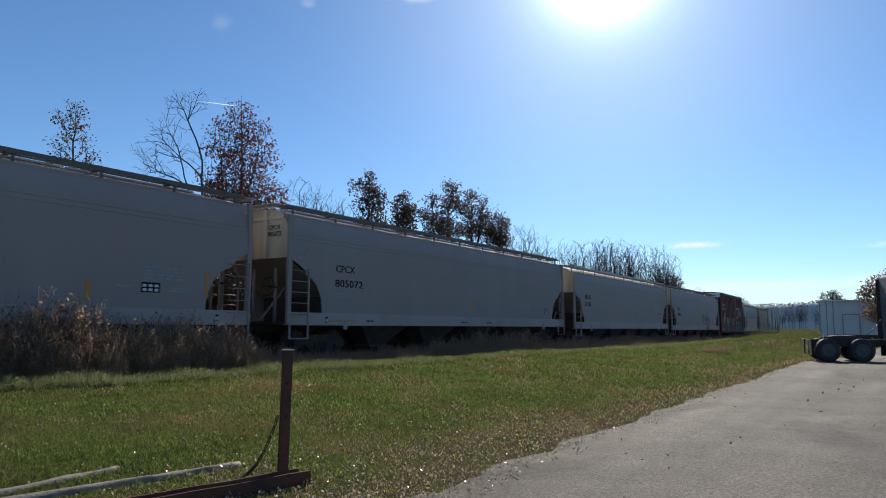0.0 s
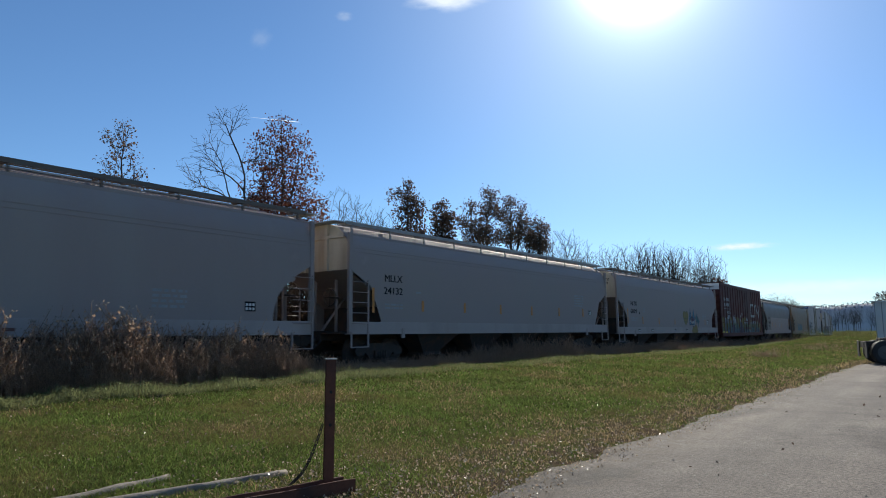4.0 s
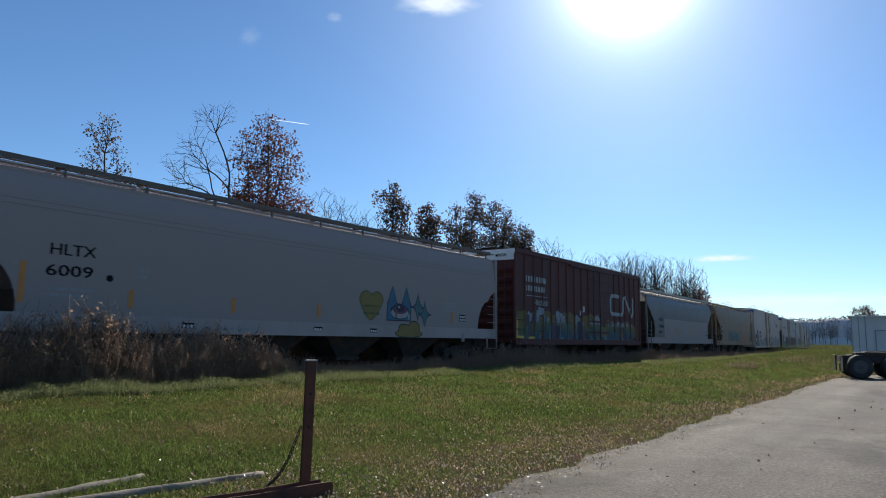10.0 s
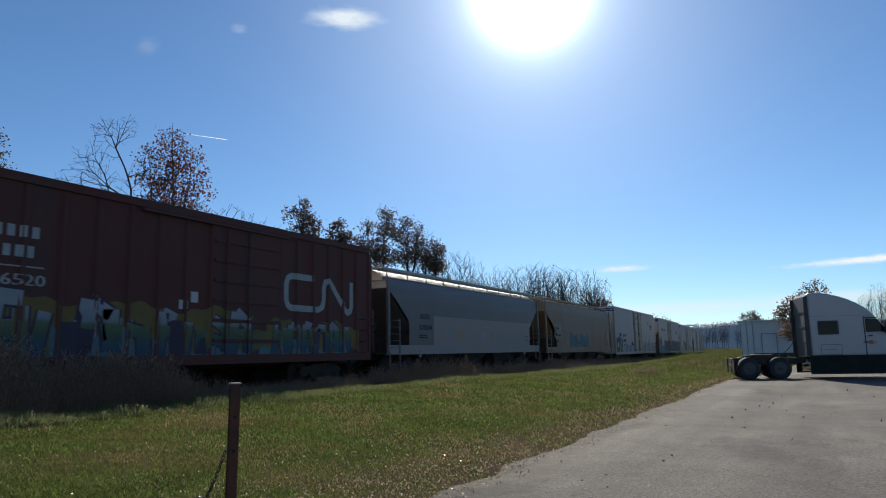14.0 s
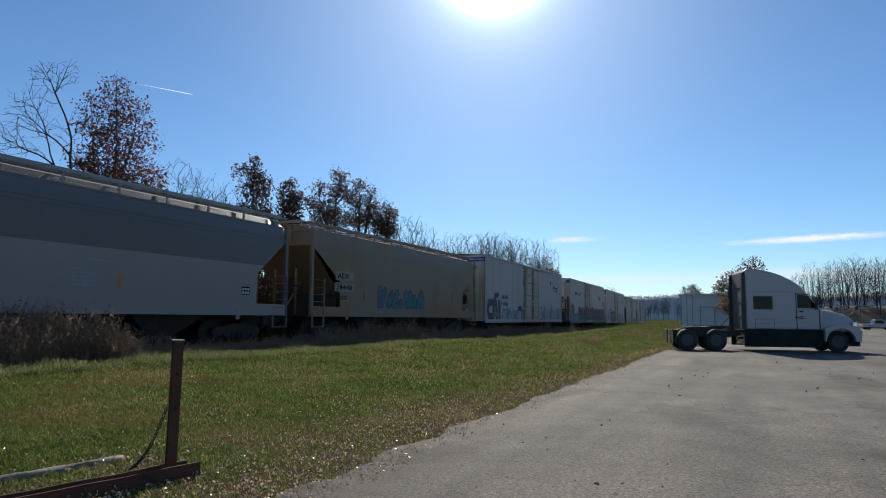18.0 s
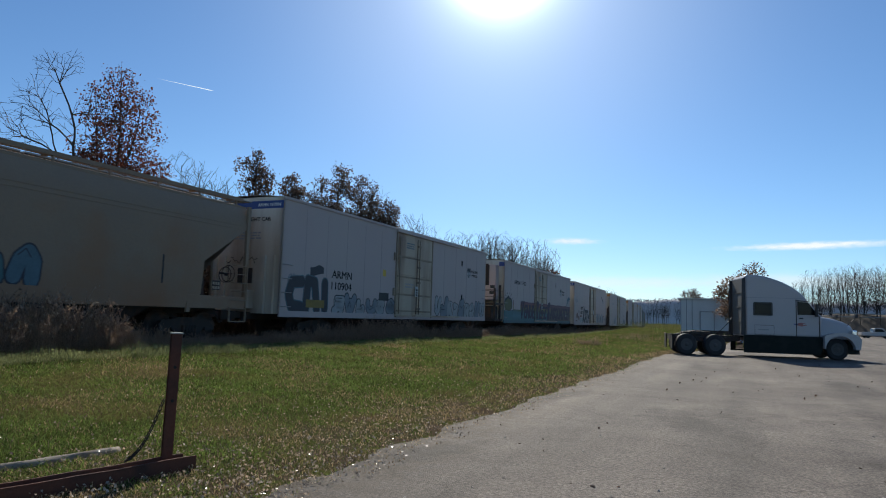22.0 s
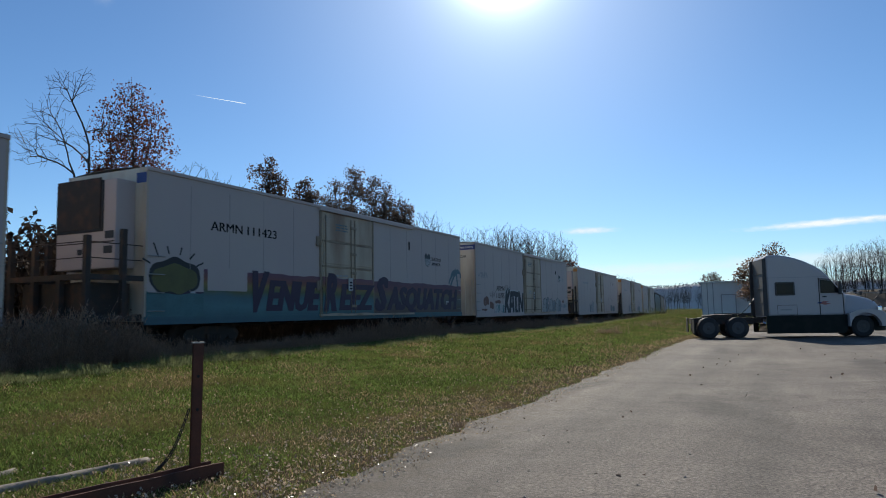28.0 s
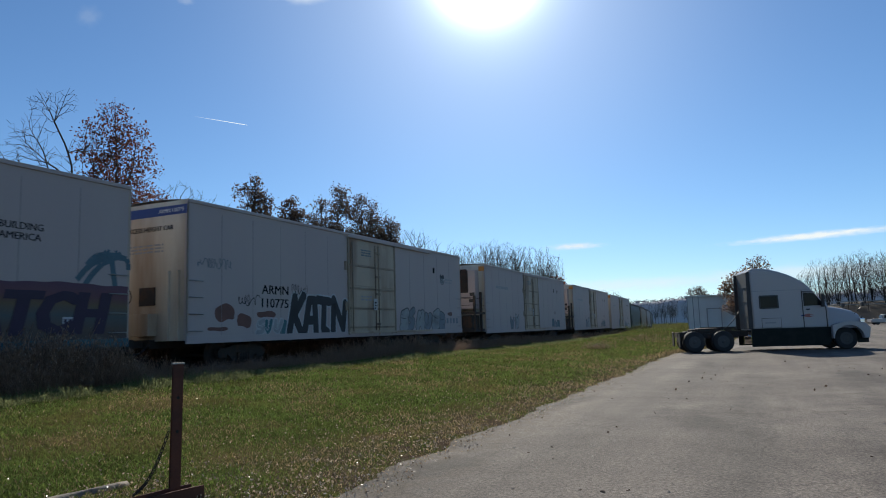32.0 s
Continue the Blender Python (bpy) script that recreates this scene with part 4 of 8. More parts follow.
            part("guard_post", bm, M["under"], dk)
        bm = B()
        for z in (2.55, 2.95):
            tube(bm, (xe - 1.65, -1.48, z), (xe - 1.65, 1.48, z), 0.014, n=5)
            tube(bm, (xe - 1.65, -1.48, z), (xe, -1.48, z), 0.014, n=5)
        part("wire_rail", bm, M["under"], dk)
        bm = B()
        box(bm, xe - 1.5, xe - 0.15, -1.2, 1.2, 1.12, 1.95, 0.03)
        part("fuel_tank", bm, M["under"], car)
    bm = B()
    box(bm, -h - (1.7 if unit else 0.2), h + 0.2, -0.35, 0.35, 0.72, 0.98)
    part("centre_sill", bm, M["under"], car)
    for k in range(8):
        x = -h + 5 + (L - 10) * k / 7
        bm = B()
        box(bm, x - 0.06, x + 0.06, -1.5, 1.5, 0.78, 0.94)
        part("cross_bearer", bm, M["under"], car)
    return car


def boxcar(x0, x1, label):
    """A brown ribbed boxcar with a plug door and a white band along the top of its ends."""
    car = thing("boxcar", label, "freight car", "cars of the train")
    L = x1 - x0
    h = L / 2
    put_car(car, x0, x1)
    zb, zt, w = 0.95, 5.12, 1.56
    d0, d1 = -h + 8.0, -h + 10.9
    for s in (-1, 1):
        for a, b in ((-h, d0), (d1, h)) if s < 0 else ((-h, h),):
            bm = B()
            ya, yb = sorted((s * w, s * (w - 0.06)))
            box(bm, a, b, ya, yb, zb, zt)
            sd = part("side_panel", bm, M["boxcar"], car)
            n = max(2, int((b - a) / 0.83))
            for k in range(n + 1):
                x = a + (b - a) * k / n
                bm = B()
                c = [(x - 0.09, s * w), (x - 0.05, s * (w + 0.055)), (x + 0.05, s * (w + 0.055)), (x + 0.09, s * w)]
                grid(bm, [[(p, q, z) for p, q in c] for z in (zb + 0.15, zt - 0.2)], False)
                part("side_rib", bm, M["boxcar"], sd)
        ya, yb = sorted((s * (w - 0.03), s * (w + 0.06)))
        for z0, z1, nm in ((zb - 0.12, zb + 0.15, "side_sill"), (zt - 0.18, zt + 0.03, "top_rail")):
            bm = B()
            box(bm, -h, h, ya, yb, z0, z1, 0.008)
            part(nm, bm, M["boxcar"], car)
    bm = B()
    box(bm, d0 + 0.02, d1 - 0.02, -w - 0.05, -w + 0.04, zb + 0.1, zt - 0.2, 0.01)
    dr = part("plug_door", bm, M["boxcar"], car, "brown plug door with horizontal ribs")
    for k in range(6):
        bm = B()
        z = 1.5 + 0.58 * k
        box(bm, d0 + 0.08, d1 - 0.08, -w - 0.085, -w - 0.05, z - 0.05, z + 0.05, 0.01)
        part("door_rib", bm, M["boxcar"], dr)
    for x in (d0 + 0.5, d0 + 1.4):
        bm = B()
        tube(bm, (x, -w - 0.11, zb + 0.15), (x, -w - 0.11, zt - 0.3), 0.022, n=6)
        part("locking_bar", bm, M["boxcar"], dr)
    bm = B()
    box(bm, d0 - 2.4, d1 + 0.3, -w - 0.12, -w - 0.03, zt - 0.28, zt - 0.2)
    part("door_track", bm, M["boxcar"], car)
    bm = B()
    grid(bm, [[(x, -w + 2 * w * i / 8, zt + 0.02 + 0.10 * (1 - abs(i / 4 - 1) ** 2)) for i in range(9)] for x in (-h, 0, h)])
    part("roof_sheet", bm, M["galv"], car)
    for e in (-1, 1):
        bm = B()
        xa, xb = sorted((e * h, e * (h - 0.06)))
        box(bm, xa, xb, -w, w, zb, zt + 0.03)
        en = part("end_wall", bm, M["boxcar"], car)
        for k in range(7):
            z = 1.3 + 0.48 * k
            bm = B()
            rows = []
            for i in range(7):
                a = math.pi * i / 6
                rows.append([(e * (h + 0.09 * math.sin(a)), y, z + 0.17 - 0.34 * i / 6) for y in (-w + 0.12, w - 0.12)])
            grid(bm, rows)
            part("end_corrugation", bm, M["boxcar"], en)
        bm = B()
        box(bm, *sorted((e * h, e * (h + 0.012))), -w, w, 4.62, zt)
        part("end_band", bm, M["white_paint"], en, "white painted band along the top of the end")
        lx = -h + 0.1 if e < 0 else h - 0.6
        for i in range(4):
            for s in (-1, 1):
                bm = B()
                z, yy = 1.1 + 0.42 * i, s * (w + 0.11)
                tube(bm, (lx, yy, z), (lx + 0.5, yy, z), 0.016, n=6)
                for q in (lx, lx + 0.5):
                    tube(bm, (q, s * w, z), (q, yy, z), 0.016, n=6)
                part("grab_iron", bm, M["boxcar"], car)
        bm = B()
        tube(bm, (e * (h + 0.14), -w - 0.02, 0.7), (e * (h + 0.14), -w - 0.02, 4.5), 0.02, n=6)
        tube(bm, (e * (h + 0.14), -w + 0.45, 0.7), (e * (h + 0.14), -w + 0.45, 4.5), 0.02, n=6)
        for k in range(9):
            tube(bm, (e * (h + 0.14), -w - 0.02, 0.8 + 0.42 * k), (e * (h + 0.14), -w + 0.45, 0.8 + 0.42 * k), 0.014, n=5)
        part("end_ladder", bm, M["boxcar"], car)
        coupler(car, e * (h + 0.2), e)
        bogie(car, e * (h - 2.3))
    bm = B()
    box(bm, -h - 0.2, h + 0.2, -0.35, 0.35, 0.72, 0.98)
    part("centre_sill", bm, M["under"], car)
    return car


def spray_fade(name, stops, wave=0.25):
    """Sprayed colours that run into one another up the side; stops: height over the rail and colour."""
    m = mat(name, (1, 1, 1), 0.6, 0, 0.15, 2.5, 18, 0.0)
    nd, lk = m.node_tree.nodes, m.node_tree.links
    b = nd["Principled BSDF"]
    shade = b.inputs["Base Color"].links[0].from_socket
    tcn, sep, no = nd.new("ShaderNodeTexCoord"), nd.new("ShaderNodeSeparateXYZ"), nd.new("ShaderNodeTexNoise")
    lk.new(tcn.outputs["Object"], sep.inputs[0])
    no.inputs["Scale"].default_value = 1.1
    lk.new(tcn.outputs["Object"], no.inputs["Vector"])
    ad = nd.new("ShaderNodeMath")
    ad.operation = "MULTIPLY_ADD"
    lk.new(no.outputs["Fac"], ad.inputs[0])
    ad.inputs[1].default_value = wave
    lk.new(sep.outputs[2], ad.inputs[2])
    mr, rp = nd.new("ShaderNodeMapRange"), nd.new("ShaderNodeValToRGB")
    lo, hi = stops[0][0], stops[-1][0]
    mr.inputs["From Min"].default_value, mr.inputs["From Max"].default_value = lo + wave / 2, hi + wave / 2
    lk.new(ad.outputs[0], mr.inputs["Value"])
    lk.new(mr.outputs[0], rp.inputs[0])
    el = rp.color_ramp.elements
    el[0].position, el[0].color, el[1].position, el[1].color = 0.0, (*stops[0][1], 1), 1.0, (*stops[-1][1], 1)
    for z, c in stops[1:-1]:
        el.new((z - lo) / (hi - lo)).color = (*c, 1)
    mx = nd.new("ShaderNodeMix")
    mx.data_type, mx.blend_type = "RGBA", "MULTIPLY"
    mx.inputs["Factor"].default_value = 1.0
    lk.new(rp.outputs[0], mx.inputs[6])
    lk.new(shade, mx.inputs[7])
    lk.new(mx.outputs[2], b.inputs["Base Color"])
    return m


M["mural_fade"] = spray_fade("mural_rainbow_paint", ((0.95, (0.05, 0.11, 0.13)), (1.35, (0.085, 0.19, 0.20)), (1.62, (0.07, 0.14, 0.16)), (1.80, (0.10, 0.12, 0.05)), (1.98, (0.21, 0.16, 0.05)), (2.14, (0.19, 0.075, 0.05)), (2.40, (0.14, 0.06, 0.09))))
M["mural_dusk"] = spray_fade("mural_dusk_paint", ((0.95, (0.085, 0.06, 0.05)), (1.30, (0.10, 0.075, 0.055)), (1.62, (0.085, 0.10, 0.10)), (1.90, (0.15, 0.105, 0.055)), (2.12, (0.14, 0.06, 0.07)), (2.40, (0.11, 0.05, 0.08))))
M["piece_fade"] = spray_fade("graffiti_fade_paint", ((1.0, (0.02, 0.05, 0.10)), (1.35, (0.025, 0.065, 0.10)), (1.62, (0.055, 0.085, 0.045)), (1.86, (0.09, 0.12, 0.06)), (1.96, (0.20, 0.21, 0.24)), (2.3, (0.27, 0.28, 0.30))), 0.12)


# ---- the train ----
hop_a = hopper(-7.2, 12.9, "grey-white covered hopper car with faded stencils", "grey_white", gap=0.16)
hop_b = hopper(14.3, 34.3, "grey-white covered hopper car lettered in black", "grey_white", gap=0.18)
hop_c = hopper(35.75, 55.05, "pale grey covered hopper car with orange side strips", "pale_grey", cut="angle", gap=0.34, walk_mat="galv")
hop_d = hopper(56.37, 76.5, "pale grey covered hopper car with painted graffiti", "pale_grey", gap=0.18)
box_a = boxcar(78.05, 94.0, "oxide-brown ribbed boxcar sprayed with graffiti")
hop_e = hopper(95.3, 112.7, "two-tone covered hopper car, dark grey over white", "mid_grey", "pale_grey", cut="straight", cutlen=1.65, gap=0.36, walk_mat="galv", split=2.72, bays=3, inset=3.6)
hop_f = hopper(114.15, 131.2, "rust-stained tan covered hopper car with blue graffiti", "tan", cut="straight", gap=0.14, walk_mat="tan", end_mat="tan", bays=3)
ref_a = reefer(132.9, 153.6, "white refrigerator car with grey graffiti along the bottom", door=(8.65, 12.6))
ref_b = reefer(157.3, 178.0, "white refrigerator car with a long purple and teal mural", unit=True, door=(7.9, 11.6), purple=True)
ref_c = reefer(180.0, 200.5, "white refrigerator car with black graffiti", door=(8.75, 12.7))
ref_d = reefer(204.35, 225.0, "white refrigerator car with an orange end band", unit=True, band="orange", door=(8.2, 12.0))
ref_e = reefer(228.6, 249.2, "white refrigerator car with an orange end band", unit=True, band="orange", door=(8.2, 12.0))
ref_f = reefer(251.2, 271.8, "white refrigerator car in the distance", band="orange", door=(8.2, 12.0))
far_paints = ["dark_green", "tan", "pale_grey", "black_car", "black_car", "black_car"]
xx = 273.6
for fp in far_paints:
    hopper(xx, xx + 16.6, "dark covered hopper car far down the train", fp, far=True, end_mat=fp, bays=3)
    xx += 18.2

SPEED = 5.16


def motions():
    """Everything that moves: the cars along the line and their turning wheels."""
    for car, mid in CARS:
        rows = []
        for k in range(17):
            t = 2.0 * k
            p, a = line(mid - SPEED * t)
            rows.append((t, Matrix.Translation(p) @ Matrix.Rotation(a, 4, "Z")))
        walk(car, rows)
    turn = 4 / FPS * SPEED / 0.456
    rows = [(4 * k / FPS, k * turn) for k in range(241)]
    for w, dx in wheelsets[:48]:
        walk(w, [(t, Matrix.Translation((dx, 0, 0.456)) @ Matrix.Rotation(-a, 4, "Y")) for t, a in rows])
    walk(trail, [(8.0 * k, trail_pose(8.0 * k)) for k in range(5)])

# ---- lettering, panels and sprayed paint on the cars ----
def blocks(car, surf, x, z, w, h, tops, fill, line, seed, rim=0.05):
    """A row of sharp sprayed letters that cannot be read, side by side, with pointed feet and tops."""
    rnd = random.Random(seed)
    lw = w / len(tops)
    for k, top in enumerate(tops):
        x0, x1 = x + lw * k, x + lw * (k + 1) * 1.0
        zt, mid_z = z + h * top, z + h * rnd.uniform(0.35, 0.55)
        dx = lw * rnd.uniform(0.08, 0.2)
        legs = [[(x0 + dx, z), (x0 + lw * 0.30, zt)], [(x0 + lw * 0.30, zt), (x1 - dx * 1.2, zt - h * rnd.uniform(0.0, 0.25))], [(x1 - dx * 1.2, zt - h * 0.15), (x1 - dx, z + h * rnd.uniform(0.0, 0.15))]]
        if rnd.random() < 0.6:
            legs.append([(x0 + lw * 0.25, mid_z), (x1 - lw * 0.25, mid_z + h * rnd.uniform(-0.1, 0.1))])
        if rnd.random() < 0.3:
            legs.pop(1)
        base, body = B(), B()
        lay = 1 + 0.25 * (k % 3)
        for leg in legs:
            r = lw * rnd.uniform(0.15, 0.22)
            stroke(base, surf, leg, r + rim, lay)
            stroke(body, surf, leg, r, lay + 2.0)
        g = part("graffiti_letter", base, M[line], car, "sharp sprayed graffiti letter")
        part("letter_fill", body, M[fill], g)


def glyphs(car, surf, x, z, h, rows, r, fill, line, rim=0.06):
    """Heavy letters from strokes; rows: place, width, strokes in the letter's own square."""
    for k, (dx, w, strokes) in enumerate(rows):
        base, body = B(), B()
        for st in strokes:
            q = [(x + dx + a * w, z + b * h) for a, b in st]
            stroke(base, surf, q, r + rim, 1 + 0.3 * (k % 3))
            stroke(body, surf, q, r, 3.2 + 0.3 * (k % 3))
            for px, pz in q:
                blob(base, surf, px, pz, 2 * (r + rim), 2 * (r + rim), 1.1 + 0.3 * (k % 3), 0, 0, 2.0, 0.0)
                blob(body, surf, px, pz, 2 * r, 2 * r, 3.3 + 0.3 * (k % 3), 0, 0, 2.0, 0.0)
        g = part("graffiti_letter", base, M[line], car, "heavy sprayed graffiti letter")
        part("letter_fill", body, M[fill], g)


def flat(y):
    return lambda x: y


def ribbed(x):
    """The boxcar's side: flat panels, raised ribs, and the door."""
    h, w = 15.95 / 2, 1.56
    for a, b in ((-h, -h + 8.0), (-h + 10.9, h)):
        if a <= x <= b:
            n = max(2, int((b - a) / 0.83))
            k = (x - a) / (b - a) * n
            d = abs(k - round(k)) * (b - a) / n
            return -(w + 0.055 * min(1.0, max(0.0, (0.09 - d) / 0.04)))
    return -(w + 0.05)


def strip(bm, surf, x0, x1, lo, hi, layer, step=0.04, rows=1):
    """Paint between two edges that run along the side."""
    n = max(2, int((x1 - x0) / step))
    rr = []
    for i in range(n + 1):
        x = x0 + (x1 - x0) * i / n
        a, b = lo(x), hi(x)
        if b < a + 0.002:
            a = b = (a + b) / 2
            b += 0.002
        y = surf(x) - 0.002 - 0.0015 * layer
        rr.append([(x, y, a + (b - a) * k / rows) for k in range(rows + 1)])
    grid(bm, rr, False)


def blob(bm, surf, x, z, w, h, layer, seed=0.0, grow=0.0, p=2.6, wob=0.1):
    a, b = w / 2 + grow, h / 2 + grow

    def half(q):
        return max(0.0, 1 - abs((q - x) / a) ** p) ** (1 / p)

    strip(bm, surf, x - a, x + a, lambda q: z - b * half(q) * (1 + wob * math.sin(q * 9 + seed)), lambda q: z + b * half(q) * (1 + wob * math.sin(q * 7 + seed * 2)), layer, min(0.04, w / 10))


def stroke(bm, surf, pts, r, layer):
    """A sprayed line: a chain of short flat pieces with round joints."""
    for (xa, za), (xb, zb) in zip(pts, pts[1:]):
        d = Vector((xb - xa, zb - za))
        if d.length < 1e-4:
            continue
        n = Vector((-d.y, d.x)).normalized() * r
        m = max(1, int(d.length / 0.08))
        for k in range(m):
            qa, qb = k / m, (k + 1) / m
            quad = []
            for q, sg in ((qa, 1), (qa, -1), (qb, -1), (qb, 1)):
                x, z = xa + d.x * q + n.x * sg, za + d.y * q + n.y * sg
                quad.append(bm.verts.new((x, surf(x) - 0.002 - 0.0015 * layer, z)))
            bm.faces.new(quad)


SHAPES = (
    ((0.95, 0.8), (0.5, 1.0), (0.1, 0.65), (0.12, 0.25), (0.5, 0.0), (0.95, 0.15)),
    ((0.05, 0.0), (0.12, 0.7), (0.5, 1.0), (0.85, 0.7), (0.95, 0.0)),
    ((0.05, 1.0), (0.12, 0.3), (0.5, 0.0), (0.85, 0.3), (0.95, 1.0)),
    ((0.0, 1.0), (0.3, 0.0), (0.55, 0.65), (0.75, 0.0), (1.0, 1.0)),
    ((0.1, 0.0), (0.1, 1.0), (0.75, 0.95), (0.8, 0.6), (0.2, 0.5), (0.95, 0.0)),
    ((0.85, 1.0), (0.2, 0.85), (0.15, 0.55), (0.85, 0.42), (0.8, 0.1), (0.1, 0.0)),
    ((0.0, 0.0), (0.25, 1.0), (0.5, 0.35), (0.75, 1.0), (1.0, 0.0)),
    ((0.1, 1.0), (0.15, 0.05), (0.9, 0.0), (0.95, 0.25)),
)


def bubbles(car, surf, x, z, w, h, n, fills, line, seed, r=0.19, rim=0.045, lean=0.12):
    """A row of fat sprayed letters that cannot be read."""
    rnd = random.Random(seed)
    lw = w / n
    g = None
    for k in range(n):
        cw, ch = lw * rnd.uniform(0.75, 1.05), h * rnd.uniform(0.82, 1.15)
        cx, cz = x + lw * k + rnd.uniform(-0.08, 0.08) * lw, z + rnd.uniform(-0.04, 0.06) * h
        rr = min(cw, ch) * r * rnd.uniform(0.85, 1.2)
        flip = rnd.random() < 0.4
        pts = []
        for a, b in SHAPES[rnd.randrange(len(SHAPES))]:
            a = (1 - a if flip else a) + rnd.uniform(-0.07, 0.07)
            b = b + rnd.uniform(-0.06, 0.06)
            pts.append((cx + rr + a * (cw - 1.2 * rr) + lean * b * ch, cz + rr + b * (ch - 2 * rr)))
        base, fillm, inner = B(), B(), B()
        lay = 1 + 0.25 * (k % 3)
        for bm, q, l in ((base, rr + rim, lay), (fillm, rr, lay + 2.0)):
            stroke(bm, surf, pts, q, l)
            for px, pz in pts:
                blob(bm, surf, px, pz, 2 * q, 2 * q, l + 0.1, 0, 0, 2.0, 0.0)
        stroke(inner, surf, [(px - rr * 0.45, pz + rr * 0.45) for px, pz in pts[1:4]], 0.016, lay + 3.4)
        g = part("graffiti_letter", base, M[line], car, "fat sprayed graffiti letter")
        part("letter_fill", fillm, M[fills[k % len(fills)]], g)
        part("letter_line", inner, M[line], g)
    return g


def tag(car, surf, x, z, w, h, seed, m="spray_black", r=0.014, face=None):
    """A quick scrawl in thin line."""
    rnd = random.Random(seed)
    pts, size, turn = [], 0.5, 1.0
    n = max(30, int(w / h * 22))
    for k in range(n + 1):
        if k % 7 == 0:
            size, turn = rnd.uniform(0.25, 1.0), rnd.choice((1.0, 1.0, -0.6))
        a = k * 0.85 * turn
        pts.append((x + w * k / n + 0.22 * h * size * math.cos(a), z + h * 0.35 + 0.5 * h * size * math.sin(a)))
    bm = B()
    stroke(bm, surf, pts, r, 3)
    return part("graffiti_tag", bm, M[m], car)


def patch_paint(car, surf, x0, x1, z0, z1, m, layer=0.5, soft=0.0, rows=1, name="paint_patch"):
    bm = B()
    strip(bm, surf, x0, x1, lambda q: z0 + soft * math.sin(q * 3.1), lambda q: z1 + soft * math.sin(q * 2.3 + 1) + soft * 0.5 * math.sin(q * 7.7), layer, 0.1)
    return part(name, bm, M[m], car)


def end_text(car, x, txt, y, z, hgt, m):
    lettering(car, txt, x - 0.012, z, y, hgt, M[m], face=1, thick=0.0)


HS = -1.588        # the hoppers' side
RS = -1.580        # the refrigerator cars' side
S = flat(HS)
# first hopper
c, mid = hop_a, 2.85
plate(c, 9.6 - mid, 1.80, 0.5, 0.24)
bars(c, 9.65 - mid, 2.12, HS, 1.1, 0.36, 4, M["faded"])
bars(c, 10.35 - mid, 1.84, HS, 0.7, 0.14, 2, M["faded"])
bars(c, 8.95 - mid, 1.9, HS, 0.45, 0.1, 1, M["faded"])
stripes(c, 0, [(8.32 - mid, 1.60, 0.42), (11.45 - mid, 1.72, 0.7), (5.6 - mid, 1.6, 0.42), (2.9 - mid, 1.6, 0.42), (0.2 - mid, 1.6, 0.42)])
plate(c, 11.75 - mid, 1.14, 0.10, 0.16, y=-1.604, rows=1)
bars(c, 8.5 - mid, 1.16, -1.602, 2.6, 0.1, 1, M["faded"])
# second hopper
c, mid = hop_b, 24.3
lettering(c, "CPCX", 16.36 - mid, 2.74, HS, 0.245, M["black_paint"], 0.92)
lettering(c, "805072", 16.33 - mid, 2.27, HS, 0.245, M["black_paint"], 1.36)
bars(c, 16.4 - mid, 1.92, HS, 0.75, 0.20, 2, M["faded"])
end_text(c, -10.0 + 0.06 - 0.09, "CPCX", -0.72, 3.92, 0.14, "black_paint")
end_text(c, -10.0 + 0.06 - 0.09, "805072", -0.70, 3.72, 0.14, "black_paint")
bars(c, 24.5 - mid, 1.78, HS, 0.6, 0.3, 3, M["orange"])
bars(c, 29.3 - mid, 1.7, HS, 0.9, 0.5, 4, M["faded"])
plate(c, 31.9 - mid, 1.66, 0.34, 0.26)
for x, w, m in ((14.9, 1.4, "orange"), (16.9, 0.35, "spray_purple"), (18.4, 1.0, "faded"), (20.2, 1.6, "faded"), (22.9, 0.5, "spray_rust"), (25.0, 0.5, "spray_rust"), (27.0, 1.2, "faded")):
    bars(c, x - mid + 1.0, 1.15, -1.602, w, 0.12, 1, M[m])
plate(c, 15.9 - mid, 1.12, 0.10, 0.18, y=-1.604, rows=1)
# third hopper
c, mid = hop_c, 45.4
lettering(c, "MLLX", 37.40 - mid, 2.75, HS, 0.24, M["black_paint"], 0.88)
lettering(c, "24132", 37.35 - mid, 2.34, HS, 0.24, M["black_paint"], 0.95)
bars(c, 37.4 - mid, 1.86, HS, 0.9, 0.22, 2, M["faded"])
stripes(c, 0, [(36.84 - mid, 1.72, 0.80)] + [(39.38 + 2.55 * k - mid, 1.80, 0.38) for k in range(6)])
plate(c, 52.75 - mid, 1.90, 0.34, 0.22)
bars(c, 51.2 - mid, 2.3, HS, 1.0, 0.6, 5, M["faded"])
bars(c, 39.0 - mid, 2.42, HS, 0.35, 0.12, 1, M["faded"])
# fourth hopper
c, mid = hop_d, 66.435
lettering(c, "HLTX", 58.40 - mid, 2.66, HS, 0.25, M["black_paint"], 0.98)
lettering(c, "6009", 58.34 - mid, 2.21, HS, 0.25, M["black_paint"], 1.0)
bars(c, 58.4 - mid, 1.78, HS, 0.95, 0.24, 2, M["faded"])
end_text(c, -10.065 + 0.06 - 0.09, "HLTX", -0.72, 3.98, 0.14, "black_paint")
end_text(c, -10.065 + 0.06 - 0.09, "6009", -0.74, 3.78, 0.14, "black_paint")
bm = B()
blob(bm, S, 59.72 - mid, 2.24, 0.17, 0.15, 1, 0, 0, 2.0, 0)
part("stencil_dot", bm, M["black_paint"], c)
